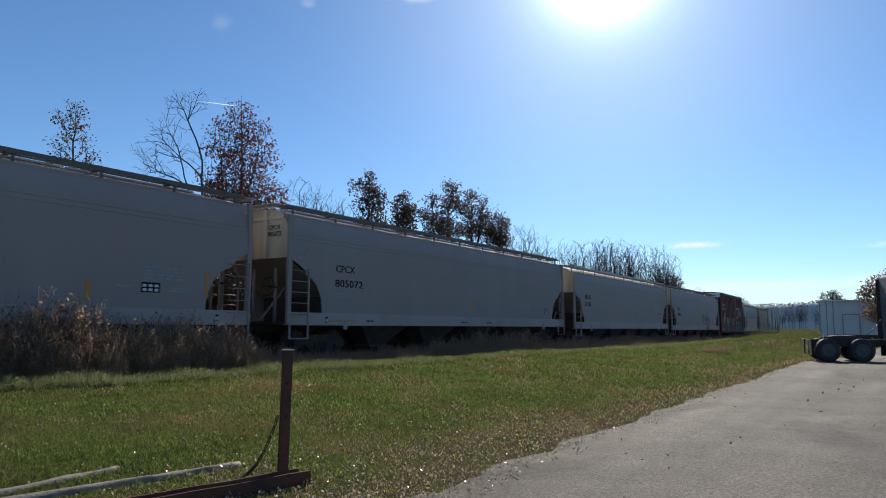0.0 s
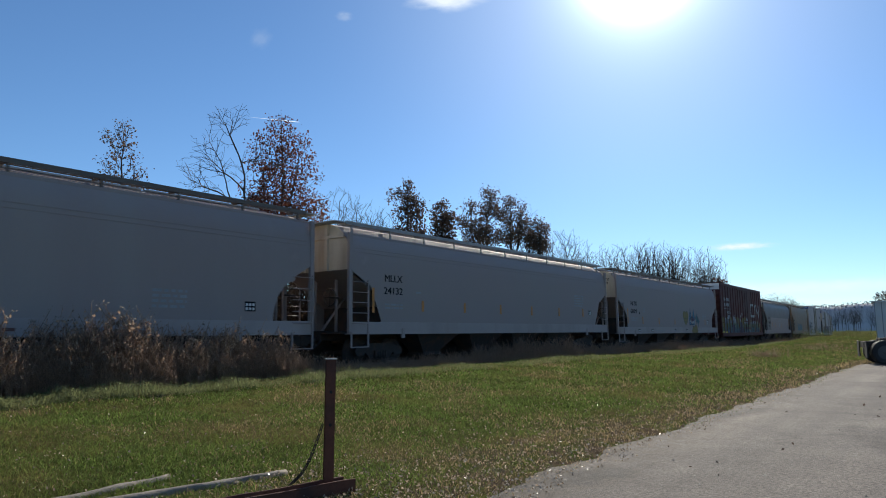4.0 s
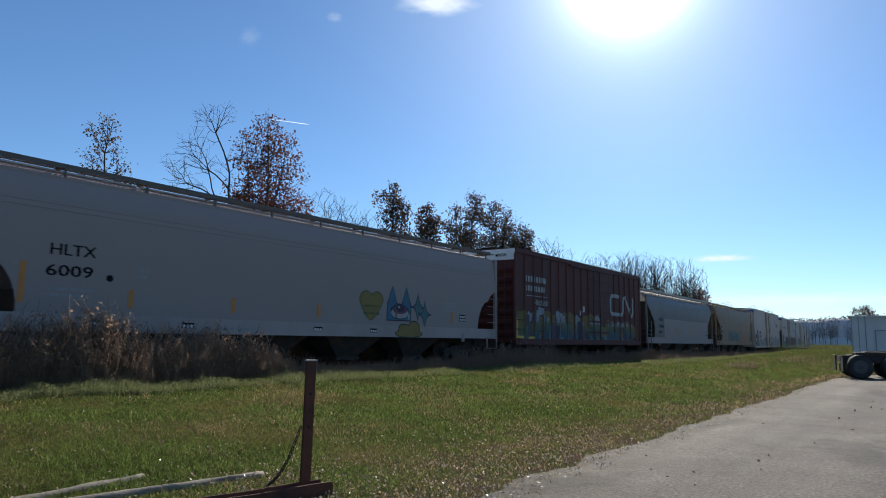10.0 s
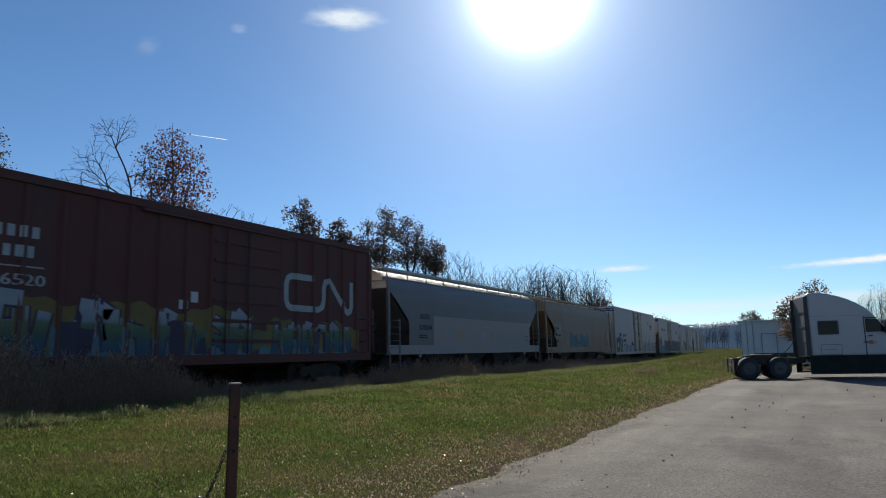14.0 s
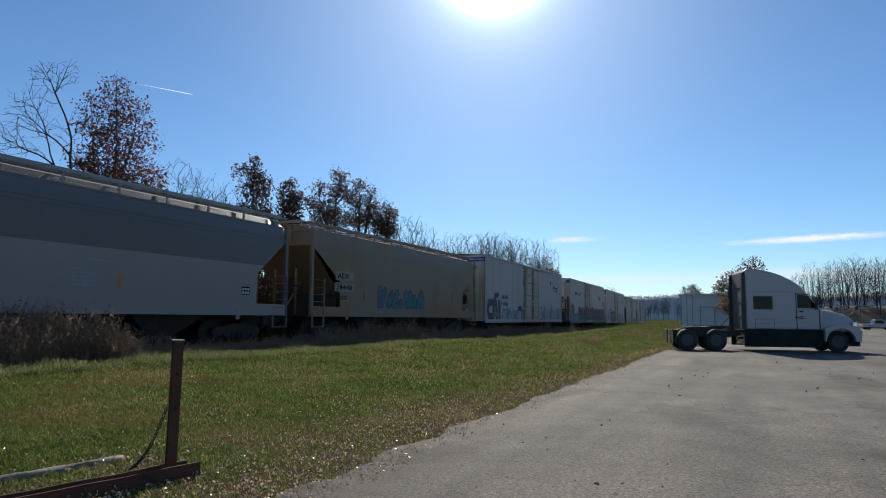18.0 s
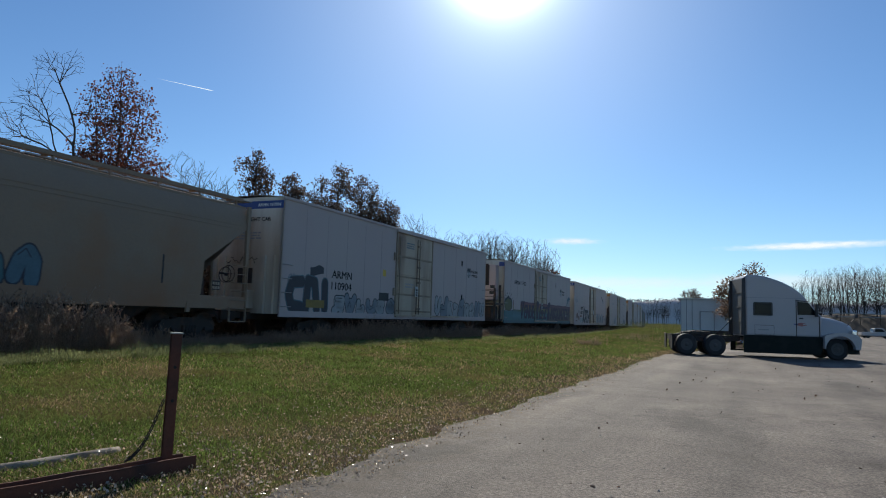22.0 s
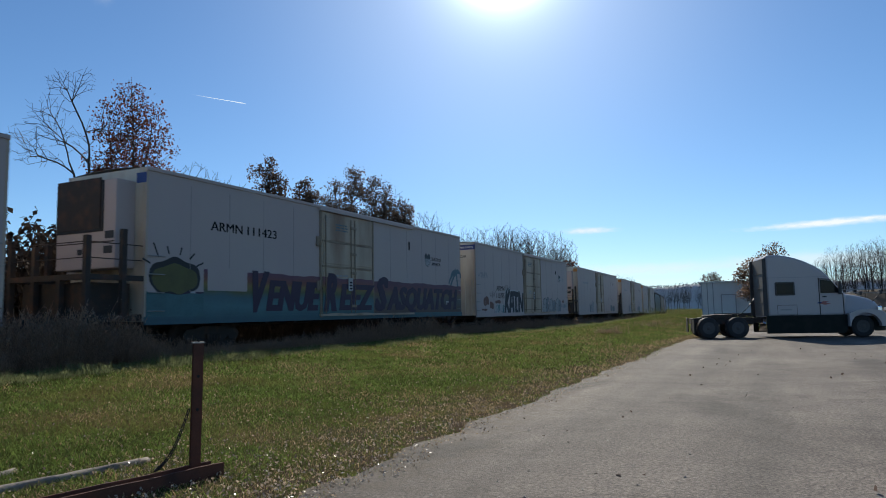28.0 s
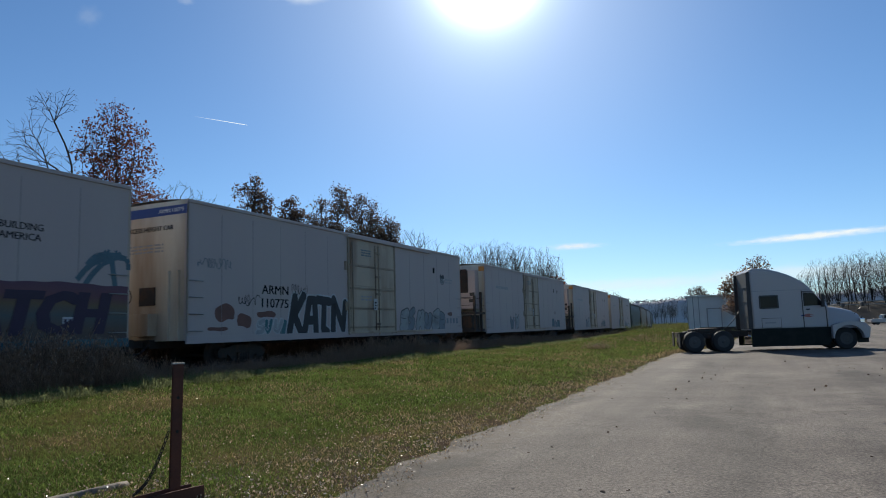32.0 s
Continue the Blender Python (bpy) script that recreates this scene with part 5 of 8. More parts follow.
stripes(c, 0, [(57.9 - mid, 1.62, 0.84), (60.25 - mid, 1.60, 0.42), (63.1 - mid, 1.60, 0.40), (66.2 - mid, 1.60, 0.36), (73.2 - mid, 1.60, 0.42)])
bars(c, 60.4 - mid, 2.3, HS, 0.26, 0.3, 2, M["faded"])
for x in (59.4, 61.6, 66.0, 68.5):
    plate(c, x - mid, 1.17, 0.34, 0.13, y=-1.604, rows=1)
bars(c, 62.3 - mid, 1.15, -1.602, 1.8, 0.12, 1, M["faded"])
bars(c, 72.6 - mid, 2.0, HS, 0.9, 0.42, 4, M["faded"])
plate(c, 73.7 - mid, 1.68, 0.4, 0.26)
# yellow heart, blue eared shape, yellow mound
bm, b2 = B(), B()
hx = 68.55 - mid


def heart(b, g, lay):
    strip(b, S, hx - 0.56 - g, hx + 0.56 + g, lambda q: 1.60 - g + 0.62 * (abs(q - hx) / (0.56 + g)) ** 1.6, lambda q: 2.20 + g + 0.30 * math.sqrt(max(0.0, 1 - ((abs(q - hx) - 0.26) / (0.31 + g)) ** 2)), lay, 0.03)


heart(bm, 0.035, 1)
heart(b2, 0.0, 2.5)
g = part("graffiti", bm, M["spray_olive"], c, "sprayed yellow heart shape")
part("graffiti_fill", b2, M["spray_yellow"], g)
bm, b2, b3 = B(), B(), B()
ex = 70.0 - mid
for b, gr, lay in ((bm, 0.04, 1), (b2, 0.0, 2.5)):
    strip(b, S, ex - 0.62 - gr, ex + 0.62 + gr, lambda q: 1.62 - gr, lambda q: 2.15 + gr + 0.62 * max(0.0, 1 - abs(abs(q - ex) - 0.38) / (0.22 + gr)), lay, 0.03)
blob(b3, S, ex + 0.02, 1.90, 0.98, 0.46, 5, 0, 0.03, 2.0, 0.0)
g = part("graffiti", bm, M["spray_violet"], c, "sprayed blue two-pointed shape")
part("graffiti_fill", b2, M["spray_blue"], g)
part("graffiti_line", b3, M["spray_black"], g)
for nm, dx, zz, w, h, lay, pw in (("spray_white", 0.02, 1.86, 0.96, 0.38, 6.2, 2.0), ("spray_purple", 0.04, 1.98, 0.80, 0.30, 7.4, 2.0), ("spray_violet", 0.04, 2.02, 0.48, 0.26, 8.6, 2.0), ("panel_white", -0.04, 2.06, 0.09, 0.09, 9.8, 2.0), ("spray_orange", -0.18, 1.84, 0.10, 0.30, 9.8, 4.0), ("spray_teal", 0.45, 2.32, 0.20, 0.34, 6.2, 1.4), ("spray_white", 0.52, 1.74, 0.10, 0.22, 7.4, 2.0)):
    bm = B()
    blob(bm, S, ex + dx, zz, w, h, lay, 0, 0, pw, 0.0)
    part("graffiti_line", bm, M[nm], g)
for sx, sz, sr in ((71.05, 2.10, 0.36), (71.45, 1.86, 0.34)):
    for gr, nm, lay in ((0.05, "spray_violet", 1), (0.0, "spray_teal", 2.5)):
        bm = B()
        cx = sx - mid
        strip(bm, S, cx - sr - gr, cx + sr + gr, lambda q: sz - gr * 0.6 - (sr + gr) * 1.25 * max(0.0, 1 - abs(q - cx) / (sr + gr)) ** 3.2, lambda q: sz + gr * 0.6 + (sr + gr) * 1.25 * max(0.0, 1 - abs(q - cx) / (sr + gr)) ** 3.2, lay, 0.02)
        part("graffiti_star", bm, M[nm], g)
for k in range(2):
    bars(c, hx - 0.36, 2.0 - 0.24 * k, HS - 0.008, 0.75, 0.12, 1, M["spray_olive"])
for nm, gr, lay in (("spray_black", 0.035, 1), ("spray_yellow", 0.0, 2.5)):
    for dx, zz, w, h in ((0.0, 1.16, 1.5, 0.24), (-0.28, 1.30, 0.62, 0.34), (0.26, 1.36, 0.66, 0.42)):
        bm = B()
        blob(bm, flat(-1.603), 70.55 + dx - mid, zz, w, h, lay, 1.0, gr, 2.0, 0.05)
        part("graffiti_fill", bm, M[nm], g)

# boxcar
c, mid = box_a, 86.025
R = ribbed


def rib_letters(txt, x, z, hgt, width, m):
    me = text_mesh(txt, hgt / 0.72, M[m], 0.008)
    xs = [v.co.x for v in me.vertices]
    k = width / (max(xs) - min(xs))
    me = me.copy()
    for v in me.vertices:
        X = x + v.co.x * k
        v.co = (X, R(X) - 0.004 - (v.co.z if v.co.z > 0 else 0), z + v.co.y)
    part("lettering", me, M[m], c)


# a railway's name in two rows of plain bars, then the car's number
for z, n, w in ((3.72, 8, 2.15), (3.28, 8, 2.05)):
    bm = B()
    for k in range(n):
        x = 79.0 - mid + w * k / n
        strip(bm, R, x, x + w / n * 0.62, lambda q: z, lambda q: z + 0.26, 0.6, 0.03)
    part("name_bars", bm, M["spray_white"], c)
patch_paint(c, R, 79.0 - mid, 81.2 - mid, 3.06, 3.09, "spray_white", 0.6)
rib_letters("406520", 79.75 - mid, 2.66, 0.26, 1.5, "spray_white")
# the white emblem: one long bent band
bm = B()
L0 = 89.15 - mid
band = [(1.55, 3.66), (0.35, 3.66), (0.18, 3.58), (0.10, 3.40), (0.10, 2.86), (0.18, 2.68), (0.35, 2.60), (1.75, 2.60), (1.98, 2.70), (2.06, 2.95), (2.06, 3.35), (2.14, 3.58), (2.32, 3.64), (2.48, 3.55), (3.30, 2.66), (3.46, 2.56), (3.62, 2.62), (3.70, 2.80), (3.70, 3.70)]
for k, (p, q) in enumerate(zip(band, band[1:])):
    stroke(bm, R, [(L0 + p[0], p[1]), (L0 + q[0], q[1])], 0.105, 0.8 + 0.1 * (k % 2))
for p in band[1:-1]:
    blob(bm, R, L0 + p[0], p[1], 0.21, 0.21, 1.1, 0, 0, 2.0, 0.0)
part("emblem", bm, M["spray_white"], c, "large white painted emblem")
patch_paint(c, R, 78.2 - mid, 87.6 - mid, 0.98, 1.75, "spray_slate", 0.2, 0.14)
patch_paint(c, R, 88.0 - mid, 92.6 - mid, 1.0, 1.55, "spray_slate", 0.2, 0.12)
patch_paint(c, R, 78.1 - mid, 82.3 - mid, 1.15, 1.55, "spray_olive", 0.4, 0.12)
patch_paint(c, R, 84.6 - mid, 88.4 - mid, 1.3, 1.9, "spray_olive", 0.4, 0.14)
patch_paint(c, R, 78.05 - mid, 78.3 - mid, 1.1, 2.0, "yellow", 0.6)
patch_paint(c, R, 78.05 - mid, 80.3 - mid, 1.02, 1.22, "yellow", 0.6, 0.03)
patch_paint(c, R, 78.1 - mid, 87.7 - mid, 1.5, 2.36, "spray_ochre", 0.5, 0.10)
patch_paint(c, R, 88.3 - mid, 93.3 - mid, 1.2, 2.1, "spray_ochre", 0.5, 0.12)
blocks(c, R, 78.9 - mid, 1.02, 5.2, 1.40, (0.85, 1.0, 0.78, 1.02, 0.72), "piece_fade", "spray_violet", 5, 0.06)
blocks(c, R, 84.2 - mid, 1.02, 3.4, 1.35, (0.9, 0.72, 0.8, 0.98), "piece_fade", "spray_violet", 6, 0.05)
blocks(c, R, 88.6 - mid, 1.12, 4.2, 1.0, (0.95, 0.9, 0.95, 0.85, 1.0, 0.8), "piece_fade", "spray_violet", 7, 0.045)
patch_paint(c, R, 82.0 - mid, 82.5 - mid, 1.55, 1.95, "panel_white", 3.5)
patch_paint(c, R, 85.35 - mid, 85.6 - mid, 2.55, 2.85, "panel_white", 1.0)
patch_paint(c, R, 84.95 - mid, 85.2 - mid, 2.35, 2.6, "panel_white", 1.0)
end_text(c, -7.99, "406520", -0.55, 4.78, 0.14, "black_paint")

# two-tone hopper
c, mid = hop_e, 104.0
stripes(c, 0, [(99.8 - mid, 1.75, 0.5), (102.0 - mid, 1.68, 0.45), (105.6 - mid, 1.7, 0.4)])
bars(c, 104.2 - mid, 1.72, HS, 0.7, 0.5, 5, M["faded"])
bars(c, 103.8 - mid, 2.36, HS, 1.6, 0.1, 1, M["faded"])
lettering(c, "ACFX", 97.85 - mid, 2.56, HS, 0.23, M["black_paint"], 0.92)
lettering(c, "57834", 97.80 - mid, 2.08, HS, 0.23, M["black_paint"], 1.12)
bars(c, 97.8 - mid, 1.72, HS, 0.7, 0.2, 2, M["black_paint"])
plate(c, 110.3 - mid, 1.7, 0.4, 0.26)

# tan hopper
c, mid = hop_f, 122.675
patch_paint(c, S, 115.8 - mid, 117.2 - mid, 2.5, 2.86, "tan_pale", 0.3)
patch_paint(c, S, 115.75 - mid, 117.25 - mid, 2.05, 2.4, "tan_pale", 0.3)
lettering(c, "AEX", 115.95 - mid, 2.57, HS - 0.004, 0.23, M["black_paint"], 0.85)
lettering(c, "28448", 115.86 - mid, 2.12, HS - 0.004, 0.22, M["black_paint"], 1.2)
bars(c, 116.2 - mid, 1.74, HS, 0.5, 0.18, 2, M["black_paint"])
bubbles(c, S, 119.2 - mid, 1.40, 4.8, 0.85, 6, ["spray_slate", "spray_teal", "spray_slate"], "spray_charcoal", 8, 0.24)
patch_paint(c, S, 127.6 - mid, 127.66 - mid, 1.7, 2.5, "spray_black", 0.5)
patch_paint(c, S, 118.0 - mid, 118.06 - mid, 1.75, 2.1, "spray_black", 0.5)
plate(c, 129.6 - mid, 1.6, 0.35, 0.3, base="under", marks="dirty_door")

# first refrigerator car
T = flat(RS)
TM = flat(-1.5915)      # over the seams


def shield(car, x, z, w, h):
    """A plain shield: dark top, dark and pale stripes below."""
    bm, b2, b3 = B(), B(), B()

    def lo(q):
        return z + h * 0.30 * abs((q - x) / (w / 2)) ** 2.2

    strip(bm, T, x - w / 2, x + w / 2, lo, lambda q: z + h - 0.05 * math.cos((q - x) / w * 12), 1, 0.02)
    strip(b2, T, x - w / 2, x + w / 2, lambda q: z + h * 0.66, lambda q: z + h - 0.05 * math.cos((q - x) / w * 12), 2.2, 0.02)
    for k in range(5):
        a = x - w / 2 + w * (k + 0.15) / 5
        strip(b3, T, a, a + w * 0.10, lambda q: lo(q) + 0.02, lambda q: z + h * 0.64, 2.2, 0.02)
    s = part("emblem", bm, M["spray_charcoal"], car, "plain shield emblem")
    part("emblem_top", b2, M["spray_charcoal"], s)
    part("emblem_stripe", b3, M["panel_white"], s)


def common(car, mid, x0, number, numx, numz, wid, one_line=False, end=True):
    L2 = mid - x0
    if one_line:
        lettering(car, "ARMN", numx - mid, numz, RS, 0.29, M["black_paint"], 1.38)
        lettering(car, number, numx + 1.60 - mid, numz, RS, 0.29, M["black_paint"], 1.45)
    else:
        lettering(car, "ARMN", numx - mid, numz + 0.46, RS, 0.32, M["black_paint"], wid)
        lettering(car, number, numx - mid, numz, RS, 0.32, M["black_paint"], wid)
    if end:
        end_text(car, -L2 - 0.004, "ARMN " + number, -0.45, 4.78, 0.12, "white_paint")
        end_text(car, -L2, "EXCESS HEIGHT CAR", 0.9, 4.25, 0.15, "black_paint")
        bars(car, -L2 - 0.002, 3.6, 0.95, 1.6, 0.3, 3, M["faded"], face=1)


c, mid = ref_a, 143.25
common(c, mid, 132.9, "110904", 136.17, 1.95, 1.5)
glyphs(c, T, 133.35 - mid, 1.15, 1.0, (
    (0.0, 0.85, (((1.0, 1.0), (0.3, 0.95), (0.1, 0.5), (0.3, 0.1), (1.0, 0.05)),)),
    (1.15, 0.75, (((0.0, 0.0), (0.1, 1.05), (0.7, 1.0), (0.95, 0.0)),)),
    (2.25, 0.35, (((0.3, 1.0), (0.4, 0.05)),))), 0.2, "spray_charcoal", "spray_slate", 0.045)
bubbles(c, T, 136.2 - mid, 1.0, 5.3, 0.72, 6, ["spray_white", "spray_grey"], "spray_charcoal", 12, 0.24)
bubbles(c, T, 145.9 - mid, 1.0, 7.4, 0.95, 9, ["spray_white", "spray_grey", "spray_white"], "spray_charcoal", 13, 0.24)
tag(c, T, 133.3 - mid, 2.0, 1.6, 0.5, 14, "spray_grey", 0.02)
patch_paint(c, T, 134.7 - mid, 135.6 - mid, 2.45, 2.72, "spray_charcoal", 1.0, 0.08)
patch_paint(c, T, 140.0 - mid, 140.9 - mid, 1.65, 2.0, "spray_black", 5.5)
patch_paint(c, T, 140.3 - mid, 140.6 - mid, 2.75, 3.05, "yellow", 1.0)
patch_paint(c, T, 134.5 - mid, 135.7 - mid, 1.2, 1.5, "spray_yellow", 6.5)
shield(c, 150.75 - mid, 3.35, 0.55, 0.55)
lettering(c, "BUILDING", 151.15 - mid, 3.66, RS, 0.17, M["black_paint"], 1.05, thick=0.004)
lettering(c, "AMERICA", 151.15 - mid, 3.42, RS, 0.17, M["black_paint"], 1.0, thick=0.004)
patch_paint(c, T, 149.55 - mid, 149.75 - mid, 3.95, 4.25, "black_paint", 1, name="vent")
patch_paint(c, T, 149.6 - mid, 149.8 - mid, 2.0, 2.3, "black_paint", 1, name="vent")
bm = B()
rnd = random.Random(4)
for k in range(14):
    y = 1.0 - 0.11 * k
    a, b = Vector((-10.362, y, 2.7 + rnd.random() * 0.25)), Vector((-10.362, y - 0.12, 2.7 + rnd.random() * 0.3))
    tube(bm, a, b, 0.012, n=4)
part("graffiti_tag", bm, M["spray_black"], c)

# second refrigerator car: the long mural
c, mid = ref_b, 167.65
common(c, mid, 157.3, "111423", 159.66, 3.62, 1.5, one_line=True, end=False)
x0, x1 = -10.3, 10.3
patch_paint(c, TM, 159.4 - mid, 169.0 - mid, 0.96, 2.42, "mural_fade", 0.3, 0.02, name="mural_field")
patch_paint(c, TM, 169.0 - mid, x1, 0.96, 2.42, "mural_dusk", 0.3, 0.02, name="mural_field")
patch_paint(c, TM, x0, 159.4 - mid, 0.96, 1.70, "spray_teal", 0.3, 0.03, name="mural_field")
patch_paint(c, TM, 159.55 - mid, 161.25 - mid, 1.80, 2.50, "white", 2.0, name="repaint_patch")
patch_paint(c, T, 157.9 - mid, 159.2 - mid, 1.28, 1.75, "panel_white", 1.0, 0.06)
patch_paint(c, T, 158.0 - mid, 159.0 - mid, 1.08, 1.25, "spray_yellow", 1.2, 0.03)
lettering(c, "V", 161.2 - mid, 1.20, -1.602, 1.3, M["spray_violet"], 0.85, 0.22, 0.03, bold=0.03)
lettering(c, "ENUE", 162.15 - mid, 1.22, -1.602, 1.0, M["spray_violet"], 2.85, 0.22, 0.03, bold=0.03)
lettering(c, "S", 169.0 - mid, 1.20, -1.602, 1.4, M["spray_violet"], 0.95, 0.22, 0.03, bold=0.03)
lettering(c, "ASQUATCH", 170.05 - mid, 1.22, -1.602, 1.0, M["spray_violet"], 7.2, 0.22, 0.03, bold=0.03)
lettering(c, "R", 165.3 - mid, 1.20, RS - 0.086, 1.4, M["spray_violet"], 0.85, 0.22, 0.03, bold=0.03)
lettering(c, "EEZ", 166.3 - mid, 1.22, RS - 0.086, 1.0, M["spray_violet"], 2.4, 0.22, 0.03, bold=0.03)
patch_paint(c, flat(RS - 0.073), 165.25 - mid, 168.85 - mid, 1.06, 2.42, "mural_fade", 0.3, 0.02, name="mural_field")
for k in range(3):
    bm = B()
    xa = 158.55 - mid + 0.55 * k
    strip(bm, T, xa, xa + 0.36, lambda q: 1.2, lambda q: 1.75, 2, 0.04)
    part("mural_bar", bm, M["spray_violet"], c)
bm, b2 = B(), B()
blob(bm, T, 158.35 - mid, 2.15, 1.75, 0.95, 1.3, 2.0, 0.05, 2.2, 0.1)
blob(b2, T, 158.35 - mid, 2.10, 1.65, 0.80, 2.6, 2.0, 0.0, 2.2, 0.1)
g = part("graffiti", bm, M["spray_black"], c, "sprayed yellow rounded shape")
part("graffiti_fill", b2, M["spray_olive"], g)
bm = B()
for k in range(6):
    a = radians(150 - 24 * k)
    px, pz = 158.3 - mid + 0.95 * math.cos(a), 2.2 + 0.6 * math.sin(a)
    stroke(bm, T, [(px, pz), (px + 0.3 * math.cos(a), pz + (0.22 + 0.25 * (k == 1)) * math.sin(a))], 0.025, 3)
part("graffiti_line", bm, M["spray_black"], g)
shield(c, 174.05 - mid, 3.28, 0.6, 0.60)
lettering(c, "BUILDING", 174.5 - mid, 3.60, RS, 0.17, M["black_paint"], 1.05, thick=0.004)
lettering(c, "AMERICA", 174.5 - mid, 3.36, RS, 0.17, M["black_paint"], 1.0, thick=0.004)
patch_paint(c, T, 172.1 - mid, 172.25 - mid, 3.95, 4.35, "black_paint", 1, name="vent")
bm = B()
px = 177.45 - mid
stroke(bm, T, [(px + 0.12, 1.5), (px + 0.1, 2.4), (px - 0.02, 3.1)], 0.08, 3)
for k in range(6):
    a = radians(200 - 32 * k)
    pts = [(px - 0.02 + 1.0 * q * math.cos(a), 3.1 + 0.78 * q * math.sin(a) - 0.75 * q * q) for q in (0, 0.3, 0.6, 0.8, 1.0)]
    pts = [(min(q[0], 10.3), q[1]) for q in pts]
    stroke(bm, T, pts, 0.075, 3)
part("mural_palm", bm, M["spray_slate"], c)
plate(c, 176.1 - mid, 1.3, 0.4, 0.3, base="panel_white", marks="spray_violet", y=RS - 0.012)

# third refrigerator car
c, mid = ref_c, 190.25
common(c, mid, 180.0, "110775", 183.36, 1.95, 1.45)
glyphs(c, T, 184.75 - mid, 1.05, 1.35, (
    (0.0, 0.95, (((0.1, 0.0), (0.45, 0.95)), ((1.0, 1.0), (0.35, 0.45)), ((0.4, 0.5), (0.85, 0.0)))),
    (1.0, 0.85, (((0.0, 0.0), (0.35, 0.9), (0.75, 0.9), (0.85, 0.0)), ((0.2, 0.35), (0.8, 0.35)))),
    (1.85, 0.85, (((0.0, 0.92), (0.9, 0.88)), ((0.5, 0.9), (0.4, 0.1), (0.75, 0.0)))),
    (2.75, 1.1, (((0.1, 0.0), (0.15, 0.95), (0.75, 0.1), (0.9, 0.85)),))), 0.17, "spray_black", "panel_white")
bm = B()
blob(bm, T, 184.55 - mid, 1.25, 0.9, 0.5, 0.6, 2.0, 0, 2.0, 0.2)
part("paint_patch", bm, M["spray_teal"], c)
bubbles(c, T, 193.0 - mid, 1.0, 5.2, 1.0, 6, ["spray_white", "spray_grey"], "spray_charcoal", 23, 0.22)
for x, z, w, h in ((181.6, 1.75, 0.9, 0.5), (182.5, 1.5, 0.7, 0.42), (183.6, 1.72, 1.0, 0.2), (181.3, 1.25, 0.9, 0.12), (197.8, 1.85, 0.7, 0.2), (198.9, 1.85, 0.6, 0.2)):
    bm = B()
    blob(bm, T, x - mid, z, w, h, 0.8, x, 0, 3, 0.2)
    part("paint_patch", bm, M["spray_rust"], c)
for k in range(6):
    patch_paint(c, T, 197.6 + 0.42 * k - mid, 197.85 + 0.42 * k - mid, 1.35, 1.62, "spray_grey", 0.9)
tag(c, T, 180.4 - mid, 3.15, 1.5, 0.35, 24, "spray_grey", 0.014)
tag(c, T, 182.2 - mid, 2.0, 1.0, 0.45, 25)
tag(c, T, 185.0 - mid, 2.45, 0.9, 0.5, 26)
bubbles(c, T, 183.0 - mid, 1.05, 1.4, 0.5, 3, ["spray_white", "spray_teal"], "panel_white", 27)
shield(c, 198.0 - mid, 3.4, 0.55, 0.5)
bars(c, 198.4 - mid, 3.5, RS, 0.9, 0.3, 2, M["faded"])
patch_paint(c, T, 196.9 - mid, 197.1 - mid, 3.95, 4.25, "black_paint", 1, name="vent")

# the ones behind
for k, (c, mid) in enumerate(((ref_d, 214.675), (ref_e, 238.9), (ref_f, 261.5))):
    bars(c, -8.2, 3.7, RS, 2.4, 0.3, 1, M["faded"])
    bubbles(c, T, -5.6 + k, 1.05, 2.0, 0.9, 2, ["spray_grey", "spray_white"], "spray_charcoal", 31 + k)
    bubbles(c, T, 5.6 - k, 1.05, 2.6, 0.7, 3, ["spray_slate", "spray_grey"], "spray_charcoal", 41 + k)
    for x, z in ((6.4, 3.95), (7.6, 3.9), (6.6, 2.1)):
        patch_paint(c, T, x, x + 0.18, z, z + 0.3, "black_paint", 1, name="vent")

# ---- plants ----
def fast_mesh(name, verts, tris, material):
    verts, tris = np.asarray(verts, np.float32), np.asarray(tris, np.int32)
    me = bpy.data.meshes.new(name)
    me.vertices.add(len(verts))
    me.vertices.foreach_set("co", verts.ravel())
    me.loops.add(tris.size)
    me.loops.foreach_set("vertex_index", tris.ravel())
    me.polygons.add(len(tris))
    me.polygons.foreach_set("loop_start", np.arange(0, tris.size, 3, dtype=np.int32))
    me.polygons.foreach_set("loop_total", np.full(len(tris), 3, np.int32))
    me.update(calc_edges=True)
    me.materials.append(material)
    return me


def tubes(segs, sides):
    """Tapered limbs from rows of (p, q, r at p, r at q)."""
    p = np.array([s[0] for s in segs], float)
    q = np.array([s[1] for s in segs], float)
    r0, r1 = np.array([s[2] for s in segs]), np.array([s[3] for s in segs])
    d = q - p
    d /= np.linalg.norm(d, axis=1)[:, None] + 1e-9
    ref = np.where(np.abs(d[:, 2:3]) > 0.9, np.array([[1.0, 0, 0]]), np.array([[0, 0, 1.0]]))
    a = np.cross(d, ref)
    a /= np.linalg.norm(a, axis=1)[:, None]
    b = np.cross(d, a)
    n = len(segs)
    v = np.zeros((n, 2, sides, 3))
    for k in range(sides):
        w = 2 * math.pi * k / sides
        off = a * math.cos(w) + b * math.sin(w)
        v[:, 0, k] = p + off * r0[:, None]
        v[:, 1, k] = q + off * r1[:, None]
    base = np.arange(n)[:, None] * 2 * sides
    f = []
    for k in range(sides):
        j = (k + 1) % sides
        f += [np.hstack([base + k, base + j, base + sides + j]), np.hstack([base + k, base + sides + j, base + sides + k])]
    return v.reshape(-1, 3), np.vstack(f)


